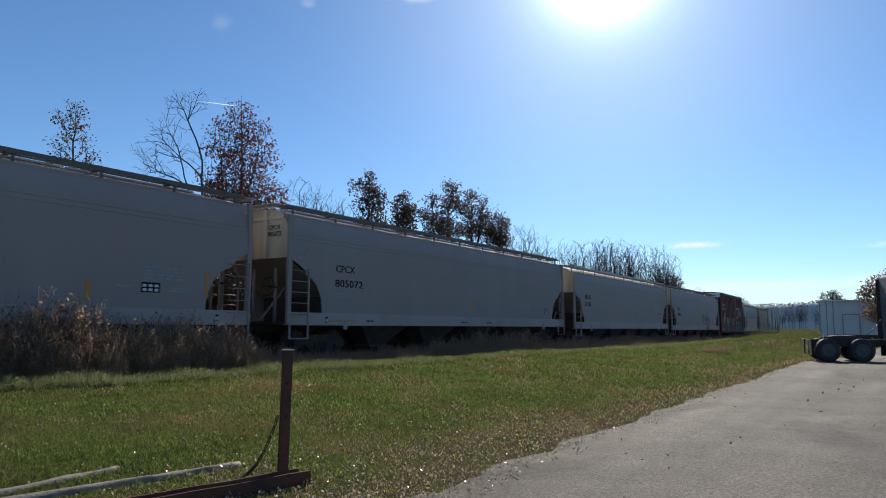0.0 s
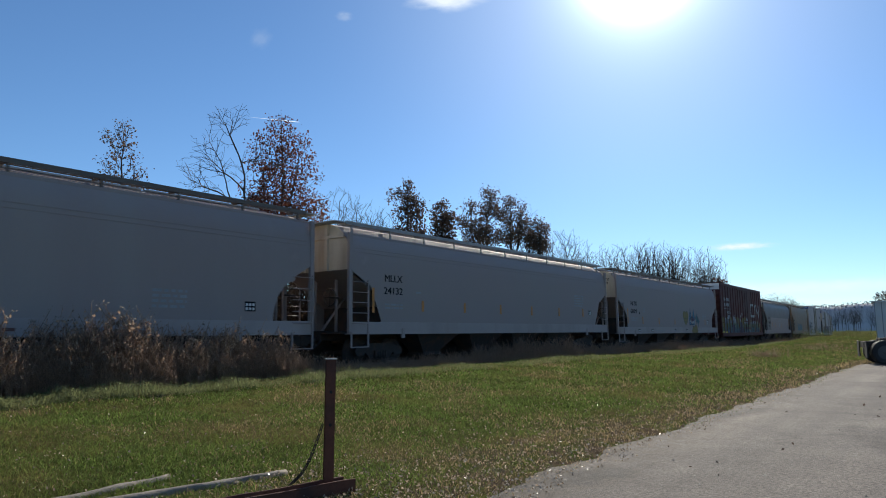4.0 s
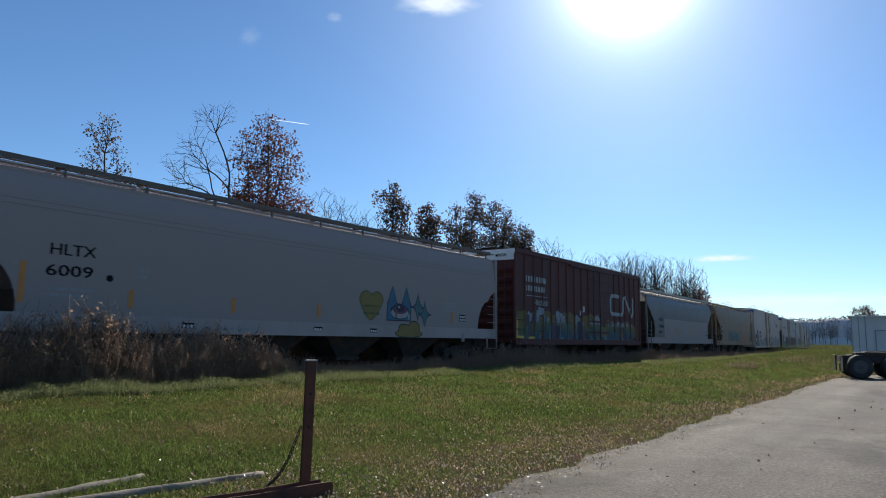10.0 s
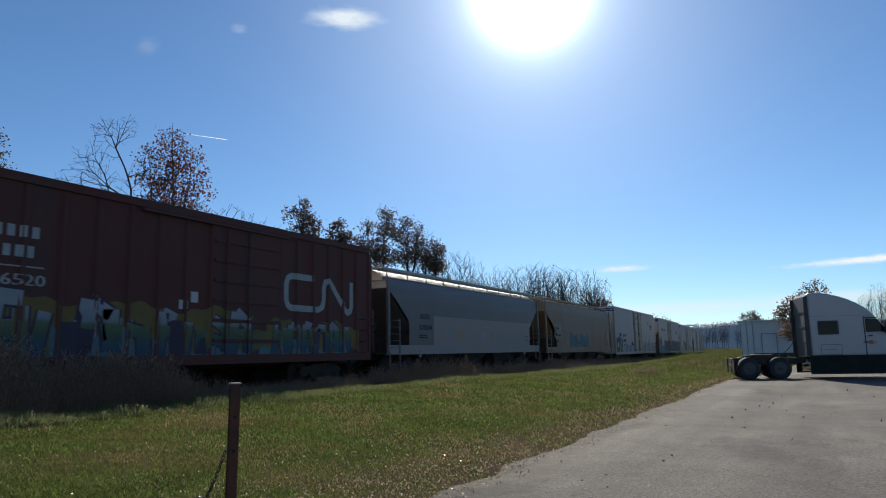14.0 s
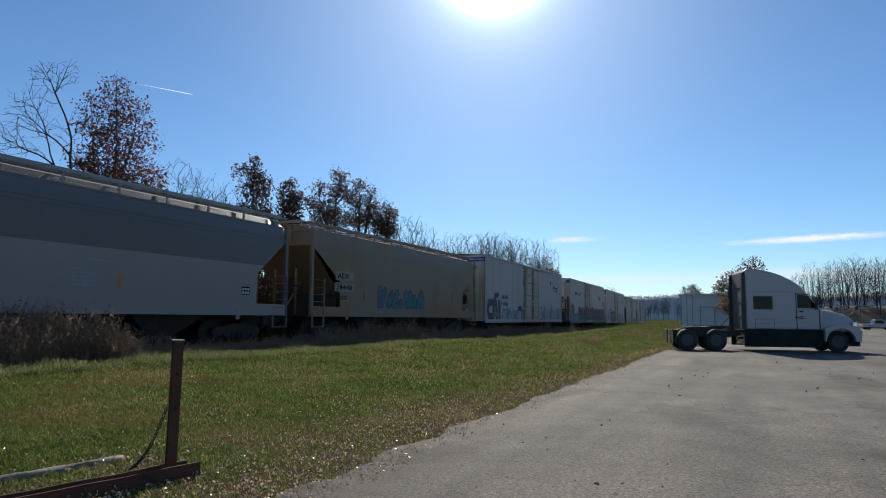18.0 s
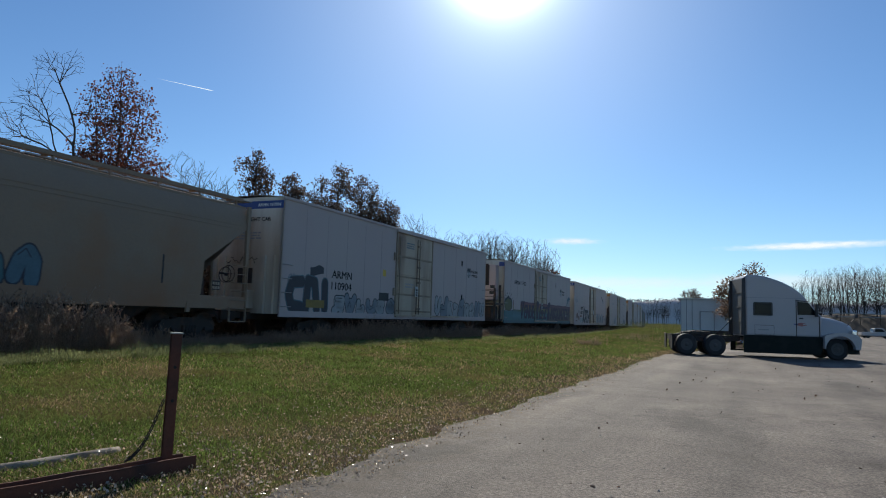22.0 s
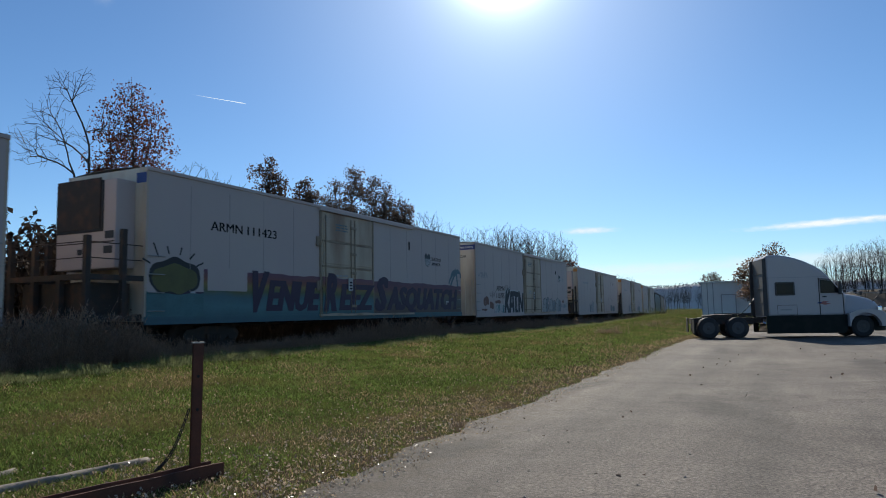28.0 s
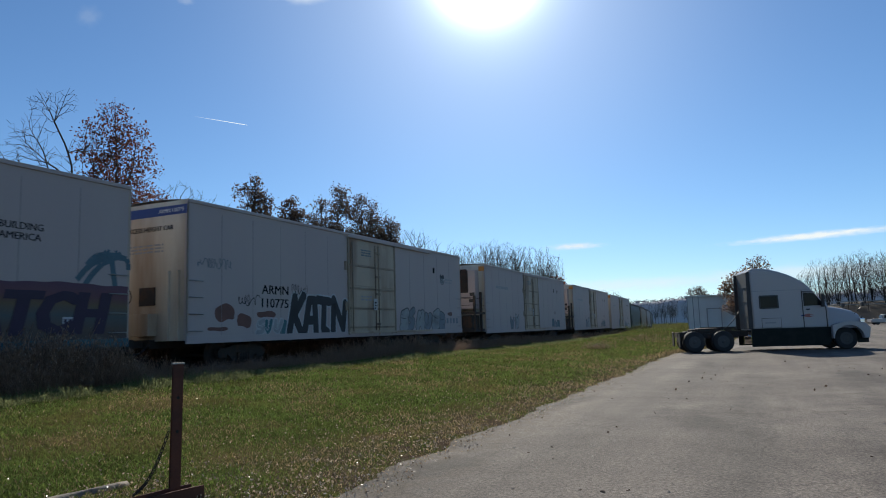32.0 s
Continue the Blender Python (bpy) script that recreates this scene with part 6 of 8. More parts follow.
def leaf_tris(points, size, rnd, droop=0.3):
    """Small folded leaves at the points: two triangles each."""
    n = len(points)
    c = np.asarray(points, float)
    a = rnd.normal(size=(n, 3))
    a[:, 2] -= droop * 2
    a /= np.linalg.norm(a, axis=1)[:, None]
    b = np.cross(a, rnd.normal(size=(n, 3)))
    b /= np.linalg.norm(b, axis=1)[:, None] + 1e-9
    nn = np.cross(a, b)
    s = (size * rnd.uniform(0.6, 1.3, n))[:, None]
    v = np.stack([c, c + a * s * 0.5 + b * s * 0.33 + nn * s * 0.1, c + a * s, c + a * s * 0.5 - b * s * 0.33 + nn * s * 0.1], 1).reshape(-1, 3)
    i = np.arange(n)[:, None] * 4
    return v, np.vstack([np.hstack([i, i + 1, i + 2]), np.hstack([i, i + 2, i + 3])])


def branching(rnd, stems, pts, up=0.6, step=0.35, tip=0.006, power=2.3, stiff=1.6):
    """Limbs along the given stems, and branches that reach from them to each point; thicker where more hang on them."""
    room = sum(len(q) for q in stems) * 40 + len(pts) * 14 + 10
    P, par, way = np.zeros((room, 3)), np.full(room, -1, int), np.zeros((room, 3))
    n = 0

    def add(p, j):
        nonlocal n
        P[n], par[n] = p, j
        d = p - P[j] if j >= 0 else np.array([0, 0, 1.0])
        way[n] = d / (np.linalg.norm(d) + 1e-9)
        n += 1
        return n - 1

    def reach(j, c, p):
        q = P[j].copy()
        k = max(1, int(np.linalg.norm(p - q) / step))
        for i in range(1, k + 1):
            u = i / k
            j = add(q * (1 - u) ** 2 + c * 2 * u * (1 - u) + p * u * u + rnd.normal(size=3) * 0.02 * (i < k), j)
        return j

    for st in stems:
        st = [np.array(q, float) for q in st]
        j = add(st[0], -1) if n == 0 else int(np.argmin(np.linalg.norm(P[:n] - st[0], axis=1)))
        for a, b in zip(st, st[1:]):
            j = reach(j, (P[j] + b) / 2 + way[j] * 0.15 * np.linalg.norm(b - P[j]), b)
    base = P[:n].copy()
    far = np.array([np.min(np.linalg.norm(base - p, axis=1)) for p in pts])
    ends = []
    for p in np.asarray(pts)[np.argsort(far)]:
        d = p - P[:n]
        l = np.linalg.norm(d, axis=1)
        turn = 1 - np.sum(d * way[:n], axis=1) / (l + 1e-9)
        j = int(np.argmin(l * (1 + stiff * turn * turn) + up * np.maximum(0, 0.55 * np.hypot(d[:, 0], d[:, 1]) - d[:, 2])))
        if l[j] < 0.08:
            continue
        c = P[j] + (way[j] * 0.45 + d[j] / l[j] * 0.55 + np.array([0, 0, 0.12])) * l[j] * 0.55
        ends.append(reach(j, c, p))
    # a twig counts once along its whole length
    kids = np.bincount(par[:n][par[:n] >= 0], minlength=n)
    load = np.where(kids == 0, tip ** power, 0.0)
    for i in range(n - 1, 0, -1):
        if par[i] >= 0:
            load[par[i]] += load[i]
    r = load ** (1 / power)
    limbs, twigs = [], []
    for i in range(1, n):
        j = par[i]
        if j >= 0:
            (limbs if r[i] > 0.03 else twigs).append((P[j], P[i], min(r[j], r[i] * 1.35), r[i]))
    return limbs, twigs, P[ends]


def in_lobes(rnd, lobes, n):
    """Points spread through egg-shaped lobes given as (x, z, half width, half height)."""
    size = np.array([a * a * b for x, z, a, b in lobes]) ** 0.8
    pts = []
    for k in rnd.choice(len(lobes), n, p=size / size.sum()):
        x, z, a, b = lobes[k]
        v = rnd.normal(size=3)
        v *= rnd.rand() ** 0.4 / np.linalg.norm(v)
        pts.append((x + v[0] * a, v[1] * max(a, 0.7) * 1.15, z + v[2] * b))
    return np.array(pts)


def tree(name, seed, stems, lobes, label, n=300, leaf=None, leaf_size=0.12, per_tip=5, bark="bark", tip=0.006, thin=0.5, clump=0.14, up=0.6, bald=0.45):
    """A tree from its stems and the lobes of its crown; thin is the share of leaf left at the very top."""
    rnd = np.random.RandomState(seed)
    ob = thing(name, label, "tree", "trees beyond the railway")
    limbs, twigs, tips = branching(rnd, stems, in_lobes(rnd, lobes, n), up, tip=tip)
    part("trunk", fast_mesh("trunk", *tubes(limbs, 6), M[bark]), None, ob)
    part("branchwork", fast_mesh("branchwork", *tubes(twigs, 3), M[bark]), None, ob)
    if leaf:
        lo, hi = tips[:, 2].min(), tips[:, 2].max()
        pts = []
        for t in tips:
            if rnd.rand() < bald:
                continue
            m = rnd.poisson(per_tip * (1 - (1 - thin) * (t[2] - lo) / (hi - lo)))
            pts.extend(t + rnd.normal(size=(m, 3)) * clump)
        part("crown", fast_mesh("crown", *leaf_tris(pts, leaf_size, rnd), M[leaf]), None, ob)
    return ob


def trunk(rnd, height, lean=0.0, n=5):
    """A nearly straight leader."""
    return [(0, 0, -0.2)] + [(lean * k / n + rnd.normal() * 0.06, rnd.normal() * 0.06, height * k / n) for k in range(1, n + 1)]


def gz(x, y):
    return ground_z(x, y) - 0.05


def at(x, y, rz=0.0, s=1.0):
    return Matrix.Translation((x, y, gz(x, y))) @ Matrix.Rotation(rz, 4, "Z") @ Matrix.Scale(s, 4)


def facing(x, y):
    """Stands a tree with its x axis across the view from the road."""
    return Matrix.Translation((x, y, gz(x, y))) @ Matrix.Rotation(math.atan2(-x, y), 4, "Z")


# trees close beyond the rails
rt = np.random.RandomState(17)
tree("young_oak_tree", 11, [trunk(rt, 10.5, 0.15)], [(0.15, 10.5, 0.22, 0.6), (-0.42, 9.9, 0.36, 0.36), (0.1, 9.9, 0.5, 0.6), (0.1, 9.2, 0.5, 0.6), (0.62, 8.9, 0.36, 0.45), (-0.35, 8.4, 0.55, 0.5), (0.75, 8.1, 0.55, 0.5), (0.1, 7.3, 1.1, 0.8), (0, 6.0, 1.2, 0.8), (0, 4.6, 1.1, 0.8)],
     "slender young oak with sparse brown leaves", 640, "leaf_dark", 0.12, 12.0, thin=0.6, tip=0.0075).matrix_basis = facing(14.16, 27.72)
tree("bare_tree", 27, [
    [(0, 0, -0.2), (0.08, 0, 2.5), (0.0, 0, 5.0), (0.0, 0, 7.6), (-0.05, 0, 8.9), (-0.35, 0.1, 9.9), (-0.75, 0.2, 10.8), (-1.1, 0.3, 11.6), (-1.45, 0.3, 12.2)],
    [(-0.65, 0.2, 10.7), (-0.5, 0, 11.4), (-0.2, -0.2, 12.3)],
    [(0, 0, 5.0), (-0.35, 0.2, 6.7), (-0.6, 0.4, 7.7), (-0.95, 0.5, 8.9), (-1.15, 0.5, 9.6), (-1.55, 0.6, 10.3)],
    [(-0.6, 0.4, 7.7), (-1.6, 0.7, 8.3), (-2.7, 0.9, 8.9)],
    [(-0.05, 0, 8.2), (-0.9, -0.5, 8.8), (-1.7, -0.9, 9.5), (-2.3, -1.0, 9.7)],
    [(0.0, 0, 7.5), (0.7, -0.3, 8.2), (1.3, -0.6, 8.9), (1.6, -0.8, 9.4), (1.9, -0.9, 10.1)],
    [(-0.1, 0, 9.2), (0.4, 0.5, 9.7), (0.8, 0.8, 10.4)]],
    [(-1.2, 11.4, 0.8, 0.8), (-1.7, 10.1, 1.0, 0.7), (-2.2, 9.1, 1.0, 0.6), (-0.25, 11.6, 0.6, 0.7), (0.7, 9.9, 0.8, 0.8), (-1.0, 9.2, 0.8, 0.6), (1.6, 9.9, 0.6, 0.6), (-2.0, 8.2, 1.0, 0.4)],
     "bare tree with long arching limbs", 620, None, tip=0.0062, up=0.3).matrix_basis = facing(19.2, 25.9)
tree("rust_oak_tree", 31, [trunk(rt, 11.8, 0.1), [(0, 0, 5.5), (-0.5, 0.3, 7.0), (-0.75, 0.4, 8.8), (-0.85, 0.4, 10.4)], [(0, 0, 6.5), (0.6, -0.3, 8.2), (0.9, -0.4, 10.0)]],
     [(0.05, 11.9, 0.75, 0.5), (0.1, 11.1, 1.0, 0.7), (0.65, 10.6, 0.95, 0.8), (-0.95, 10.8, 0.5, 0.5), (-0.3, 9.9, 1.3, 0.8), (1.35, 9.9, 0.6, 0.5), (0.4, 9.1, 1.5, 0.7), (-1.25, 8.5, 0.7, 0.5), (0.2, 8.2, 1.8, 0.6), (-0.9, 7.7, 0.9, 0.5), (0.6, 7.3, 1.9, 0.7), (2.15, 8.0, 0.45, 0.3), (0, 6.0, 1.8, 0.9), (0, 4.8, 1.6, 0.8)],
     "tall oak with rust-red leaves thick towards the base", 1500, "leaf_rust", 0.125, 24.0, thin=0.16, clump=0.15, tip=0.0075).matrix_basis = facing(21.0, 25.7)
tree("dark_oak_tree", 41, [trunk(rt, 13.6, 0.1), [(0, 0, 7.0), (0.6, 0, 10.0), (0.9, 0, 12.4)]],
     [(0, 14.0, 0.6, 0.6), (-0.5, 13.3, 0.55, 0.6), (0.3, 13.1, 0.65, 0.6), (0, 12.2, 0.9, 0.7), (0.95, 12.2, 0.6, 0.65), (-1.5, 13.3, 0.25, 0.4), (-0.95, 12.1, 0.45, 0.4), (0.3, 11.2, 1.2, 0.7), (0.2, 10.0, 1.5, 0.8), (0, 8.6, 1.6, 0.9)],
     "oak with dense dark brown leaves", 560, "leaf_dark", 0.22, 13.0, tip=0.011, thin=0.9, clump=0.19).matrix_basis = facing(44.5, 37.4)
tree("dark_oak_tree", 43, [trunk(rt, 12.2, 0.0)],
     [(0, 12.6, 0.5, 0.55), (-0.75, 11.8, 0.45, 0.6), (0.45, 11.6, 0.65, 0.6), (0, 10.8, 1.0, 0.6), (0.85, 10.4, 0.45, 0.5), (-0.55, 10.2, 0.7, 0.5), (0, 9.2, 1.3, 0.7)],
     "oak with dense dark brown leaves", 420, "leaf_dark", 0.22, 13.0, tip=0.011, thin=0.9, clump=0.19).matrix_basis = facing(46.6, 35.2)
tree("brown_oak_tree", 53, [trunk(rt, 12.0, 0.4), [(0, 0, 6.0), (-0.8, 0, 9.0), (-1.0, 0, 12.0)]],
     [(-1.0, 12.6, 0.8, 0.8), (-1.7, 11.2, 0.8, 0.8), (-0.2, 10.8, 1.1, 0.9), (0.6, 13.7, 0.75, 0.7), (0.6, 12.4, 1.0, 0.9), (0, 9.9, 1.9, 0.8)],
     "broad oak with thin brown leaves", 760, "leaf_brown", 0.19, 11.0, tip=0.011, thin=0.8, clump=0.19).matrix_basis = facing(49.6, 33.0)
tree("brown_oak_tree", 57, [trunk(rt, 12.4, 0.1), [(0, 0, 6.0), (0.6, 0, 9.0), (0.9, 0, 11.8)]],
     [(-0.1, 13.2, 0.75, 0.7), (0.85, 12.4, 0.7, 0.7), (-0.5, 11.8, 1.1, 0.9), (1.0, 11.0, 1.0, 0.9), (0, 10.1, 1.7, 0.8)],
     "broad oak with thin brown leaves", 760, "leaf_brown", 0.19, 7.5, tip=0.012, thin=0.8, clump=0.2).matrix_basis = facing(51.6, 31.4)
tree("brown_oak_tree", 59, [trunk(rt, 11.0, 0.1)],
     [(0, 11.3, 0.6, 0.6), (0.55, 10.6, 0.5, 0.6), (-0.6, 10.2, 0.8, 0.6), (0, 9.4, 1.1, 0.7)],
     "broad oak with rust-brown leaves", 460, "leaf_brown", 0.20, 9.0, tip=0.011, thin=0.85, clump=0.2).matrix_basis = facing(53.4, 29.6)

# bare trees in a thin wood along the line, made in three shapes
def bare_shape(k):
    rnd = np.random.RandomState(60 + k)
    stems = [trunk(rnd, 8.6, rnd.normal() * 0.3)]
    for j in range(4):
        w, b = 1.57 * j + rnd.uniform(0, 1.2), rnd.uniform(1.8, 5.0)
        o = np.array([math.cos(w), math.sin(w), 0])
        l = rnd.uniform(0.7, 1.25)
        stems.append([(0, 0, b), tuple(o * 0.45 * l + (0, 0, b + 1.3)), tuple(o * 0.9 * l + (0, 0, b + 3.0)), tuple(o * 1.25 * l + (0, 0, min(9.2, b + 5.0)))])
    return tree("bare_tree", 60 + k, stems, [(0, 8.2, 1.7, 1.8), (0, 6.2, 2.0, 1.6), (0, 4.4, 1.8, 1.2)], "bare grey tree in the wood beyond the railway", 520, None, bark="bark_far", tip=0.0085, up=2.2)


bare = [bare_shape(k) for k in range(5)]
rw = random.Random(5)
spots = [(38.4, 39.6, 1.36), (39.4, 38.6, 1.30), (40.2, 37.8, 1.22), (41.2, 36.9, 1.22), (42.3, 39.5, 1.2), (53.3, 30.8, 1.34), (54.3, 31.0, 1.28), (56.6, 29.8, 1.16), (58.2, 29.4, 1.20), (60.0, 28.9, 1.12), (61.5, 28.2, 1.0), (13.0, 31.5, 0.92), (9.6, 31.0, 0.85)]
for k in range(30):
    x = 66.0 + 30.0 * k / 29 + rw.uniform(-0.5, 0.5)
    top = 1.0 + 0.22 * math.sin((x - 66.0) / 30.0 * math.pi) + rw.uniform(-0.08, 0.1)
    spots.append((x, 30.6 - (x - 66.0) * 0.22 + rw.uniform(-1.5, 2.5), top))
for k in range(24):
    x = 98.0 + 70.0 * k / 23
    spots.append((x, track_y(x) + 9.0 + rw.uniform(0, 5), rw.uniform(0.78, 1.0)))
for k in range(22):
    x = 165.0 + 75.0 * k / 21
    spots.append((x, track_y(x) + 5.5 + rw.uniform(0, 6), rw.uniform(0.9, 1.2)))
for k in range(18):
    x = rw.uniform(285.0, 430.0)
    spots.append((x, x * rw.uniform(0.070, 0.150), rw.uniform(0.8, 1.25)))
for i, (x, y, s) in enumerate(spots):
    m = at(x, y, rw.uniform(0, 6.28), s * 0.98)
    if i < 5:
        bare[i].matrix_basis = m
    else:
        src = bare[rw.randrange(5)]
        c = copy_thing(src, Matrix.Identity(4))
        c.matrix_basis = m
def oak(seed, h, w, leaf, size, label, n=170, per=8.0):
    """A round-headed oak seen from far off."""
    rnd = np.random.RandomState(seed)
    lobes = [(0, 0.8 * h, 0.30 * w, 0.16 * h)] + [(w * 0.30 * math.cos(a) + rnd.normal() * 0.1, h * (0.62 + 0.12 * math.sin(a * 1.7 + seed)), 0.21 * w, 0.13 * h) for a in (0.2, 1.4, 2.4, 3.4)] + [(0, 0.45 * h, 0.36 * w, 0.14 * h)]
    return tree("brown_oak_tree", seed, [trunk(rnd, 0.8 * h)], lobes, label, n * 2, leaf, size, per, bark="bark_far", tip=0.012, thin=0.8, clump=0.16)


for k, (x, y, hh, lf) in enumerate(((92.0, 24.6, 9.2, "leaf_rust"), (163.0, 32.2, 7.6, "leaf_rust"), (178.0, 33.6, 7.4, "leaf_brown"), (150.0, 31.0, 7.2, "leaf_brown"), (196.0, 34.0, 7.4, "leaf_dark"), (204.0, 34.5, 7.6, "leaf_brown"))):
    oak(80 + k, hh, 4.6, lf, 0.34, "distant oak with brown leaves").matrix_basis = facing(x, y)

# trees beyond the yard
for k, (x, y, hh, w, lf) in enumerate(((104.6, 7.3, 6.3, 3.1, "leaf_brown"), (72.0, 1.55, 6.5, 3.2, "tan_leaf"), (74.0, -0.65, 8.4, 4.0, "tan_leaf"))):
    t = oak(90 + k, hh, w, lf, 0.2, "oak with brown leaves beyond the yard", 260, 7.0)
    t["group"] = "trees beyond the yard"
    t.matrix_basis = facing(x, y)
for k in range(46):
    y = -11.5 - 42.5 * k / 45 + rw.uniform(-0.9, 0.9)
    s = (1.55 if y < -16 else 1.36) * rw.uniform(0.85, 1.12)
    c = copy_thing(bare[rw.randrange(5)], Matrix.Identity(4))
    tagged(c, "bare brown tree on the bank beyond the yard", group="trees beyond the yard")
    c.matrix_basis = Matrix.Translation((178.0 + rw.uniform(-4, 8), y, 0.6)) @ Matrix.Rotation(rw.uniform(0, 6.28), 4, "Z") @ Matrix.Scale(s, 4)

# ---- grass, weeds and brush ----
def blades(count, seed, rmin, rmax, height, width, bend, keep):
    """Bent blades scattered over the bank, thinner with distance from the road's bend."""
    rnd = np.random.RandomState(seed)
    r = np.exp(rnd.uniform(math.log(rmin), math.log(rmax), count))
    a = np.radians(rnd.uniform(2, 76, count))
    x, y = r * np.cos(a), r * np.sin(a)
    k = np.array([keep(p, q, rnd) for p, q in zip(x, y)])
    x, y, r = x[k], y[k], r[k]
    z = np.array([ground_z(p, q) for p, q in zip(x, y)]) - 0.01
    n = len(x)
    big = np.clip(r / 9.0, 1.0, 3.2)
    h = height * rnd.uniform(0.5, 1.35, n) * (0.6 + 0.4 * big)
    w = width * rnd.uniform(0.7, 1.3, n) * big
    t = rnd.uniform(0, 2 * math.pi, n)
    ux, uy = np.cos(t), np.sin(t)
    lx, ly = rnd.normal(size=n) * bend * h, rnd.normal(size=n) * bend * h
    v = np.zeros((n, 5, 3))
    v[:, 0] = np.stack([x - ux * w, y - uy * w, z], 1)
    v[:, 1] = np.stack([x + ux * w, y + uy * w, z], 1)
    v[:, 2] = np.stack([x - ux * w * 0.7 + lx * 0.35, y - uy * w * 0.7 + ly * 0.35, z + h * 0.6], 1)
    v[:, 3] = np.stack([x + ux * w * 0.7 + lx * 0.35, y + uy * w * 0.7 + ly * 0.35, z + h * 0.6], 1)
    v[:, 4] = np.stack([x + lx, y + ly, z + h * rnd.uniform(0.75, 1.0, n)], 1)
    b = np.arange(n)[:, None] * 5
    f = np.vstack([np.hstack([b, b + 1, b + 3]), np.hstack([b, b + 3, b + 2]), np.hstack([b + 2, b + 3, b + 4])])
    return v.reshape(-1, 3), f


def patch(x, y, s=0.45, o=0.0):
    return noise.noise(Vector((x * s + o, y * s, o))) + 0.5 * noise.noise(Vector((x * s * 3 + o, y * s * 3, 4.0)))


def on_bank(x, y):
    return edge_y(x) - 0.3 < y < 13.2 + (track_y(x) - RAIL_Y) and x < 75


def keep_green(x, y, rnd):
    return on_bank(x, y) and rnd.rand() < 1.0 - 0.6 * smooth(-0.2, 0.45, patch(x, y)) - 0.9 * (1 - smooth(0.0, 2.1, y - edge_y(x) + 0.5 * patch(x, y, 1.3, 5.0)))


def keep_dry(x, y, rnd):
    p = 0.10 + 0.55 * smooth(-0.2, 0.5, patch(x, y)) + 0.5 * smooth(11.3, 12.6, y - (track_y(x) - RAIL_Y)) + 0.3 * (1 - smooth(0.0, 1.6, y - edge_y(x))) - 0.55 * (1 - smooth(-0.35, 0.35, y - edge_y(x)))
    return on_bank(x, y) and rnd.rand() < p


tagged(new("grass", fast_mesh("grass", *blades(620000, 3, 4.2, 75, 0.052, 0.0042, 0.8, keep_green), M["grass"])), "short green lawn grass on the bank", "grass", kind="stuff")
tagged(new("dry_grass", fast_mesh("dry_grass", *blades(260000, 4, 4.2, 75, 0.055, 0.0040, 0.95, keep_dry), M["dry_grass"])), "tan dry grass among the lawn", "grass", kind="stuff")


def fringe():
    """Longer pale grass where the mown bank meets the weeds."""
    rnd = np.random.RandomState(9)
    n = 26000
    x = np.exp(rnd.uniform(math.log(4.0), math.log(85.0), n))
    y = np.array([12.0 + (track_y(p) - RAIL_Y) + 0.3 * patch(p, 0.0, 0.6) for p in x]) + np.abs(rnd.normal(size=n)) * 0.55 - 0.25
    z = np.array([ground_z(p, q) for p, q in zip(x, y)]) - 0.01
    h = rnd.uniform(0.04, 0.2, n) * np.array([0.55 + 0.9 * smooth(-0.3, 0.5, patch(p, 3.0, 1.1)) for p in x])
    w = 0.006 * np.clip(x / 14, 1, 3)
    t = rnd.uniform(0, 6.283, n)
    lx, ly = rnd.normal(size=n) * 0.4 * h, rnd.normal(size=n) * 0.4 * h
    v = np.stack([np.stack([x - np.cos(t) * w, y - np.sin(t) * w, z], 1), np.stack([x + np.cos(t) * w, y + np.sin(t) * w, z], 1), np.stack([x + lx, y + ly, z + h], 1)], 1).reshape(-1, 3)
    f = np.arange(n * 3).reshape(-1, 3)
    # broad leaves among it
    k = rnd.rand(n) < 0.25
    lv, lf = leaf_tris(np.stack([x, y, z + h * rnd.uniform(0.2, 0.9, n)], 1)[k], 0.045, rnd, 0.1)
    return np.vstack([v, lv]), np.vstack([f, lf + len(v)])


tagged(new("long_grass", fast_mesh("long_grass", *fringe(), M["fringe"])), "long pale grass along the foot of the weeds", "grass", kind="stuff")


def fallen():
    rnd = np.random.RandomState(12)
    n = 34000
    r = np.exp(rnd.uniform(math.log(4.3), math.log(40), n))
    a = np.radians(rnd.uniform(3, 72, n))
    x, y = r * np.cos(a), r * np.sin(a)
    k = np.array([edge_y(p) - 0.5 < q < 12.6 and rnd.rand() < 0.10 + 0.9 * (1 - smooth(0.2, 2.8, q - edge_y(p) + 1.2 * patch(p, q, 0.5, 2.0)))  for p, q in zip(x, y)])
    x, y = x[k], y[k]
    z = np.array([max(ground_z(p, q), 0.0) for p, q in zip(x, y)]) + rnd.uniform(0.012, 0.07, len(x))
    return leaf_tris(np.stack([x, y, z], 1), 0.03, rnd, 0.0)


tagged(new("fallen_leaves", fast_mesh("fallen_leaves", *fallen(), M["fallen"])), "dry fallen leaves scattered in the grass", "leaves", kind="stuff")


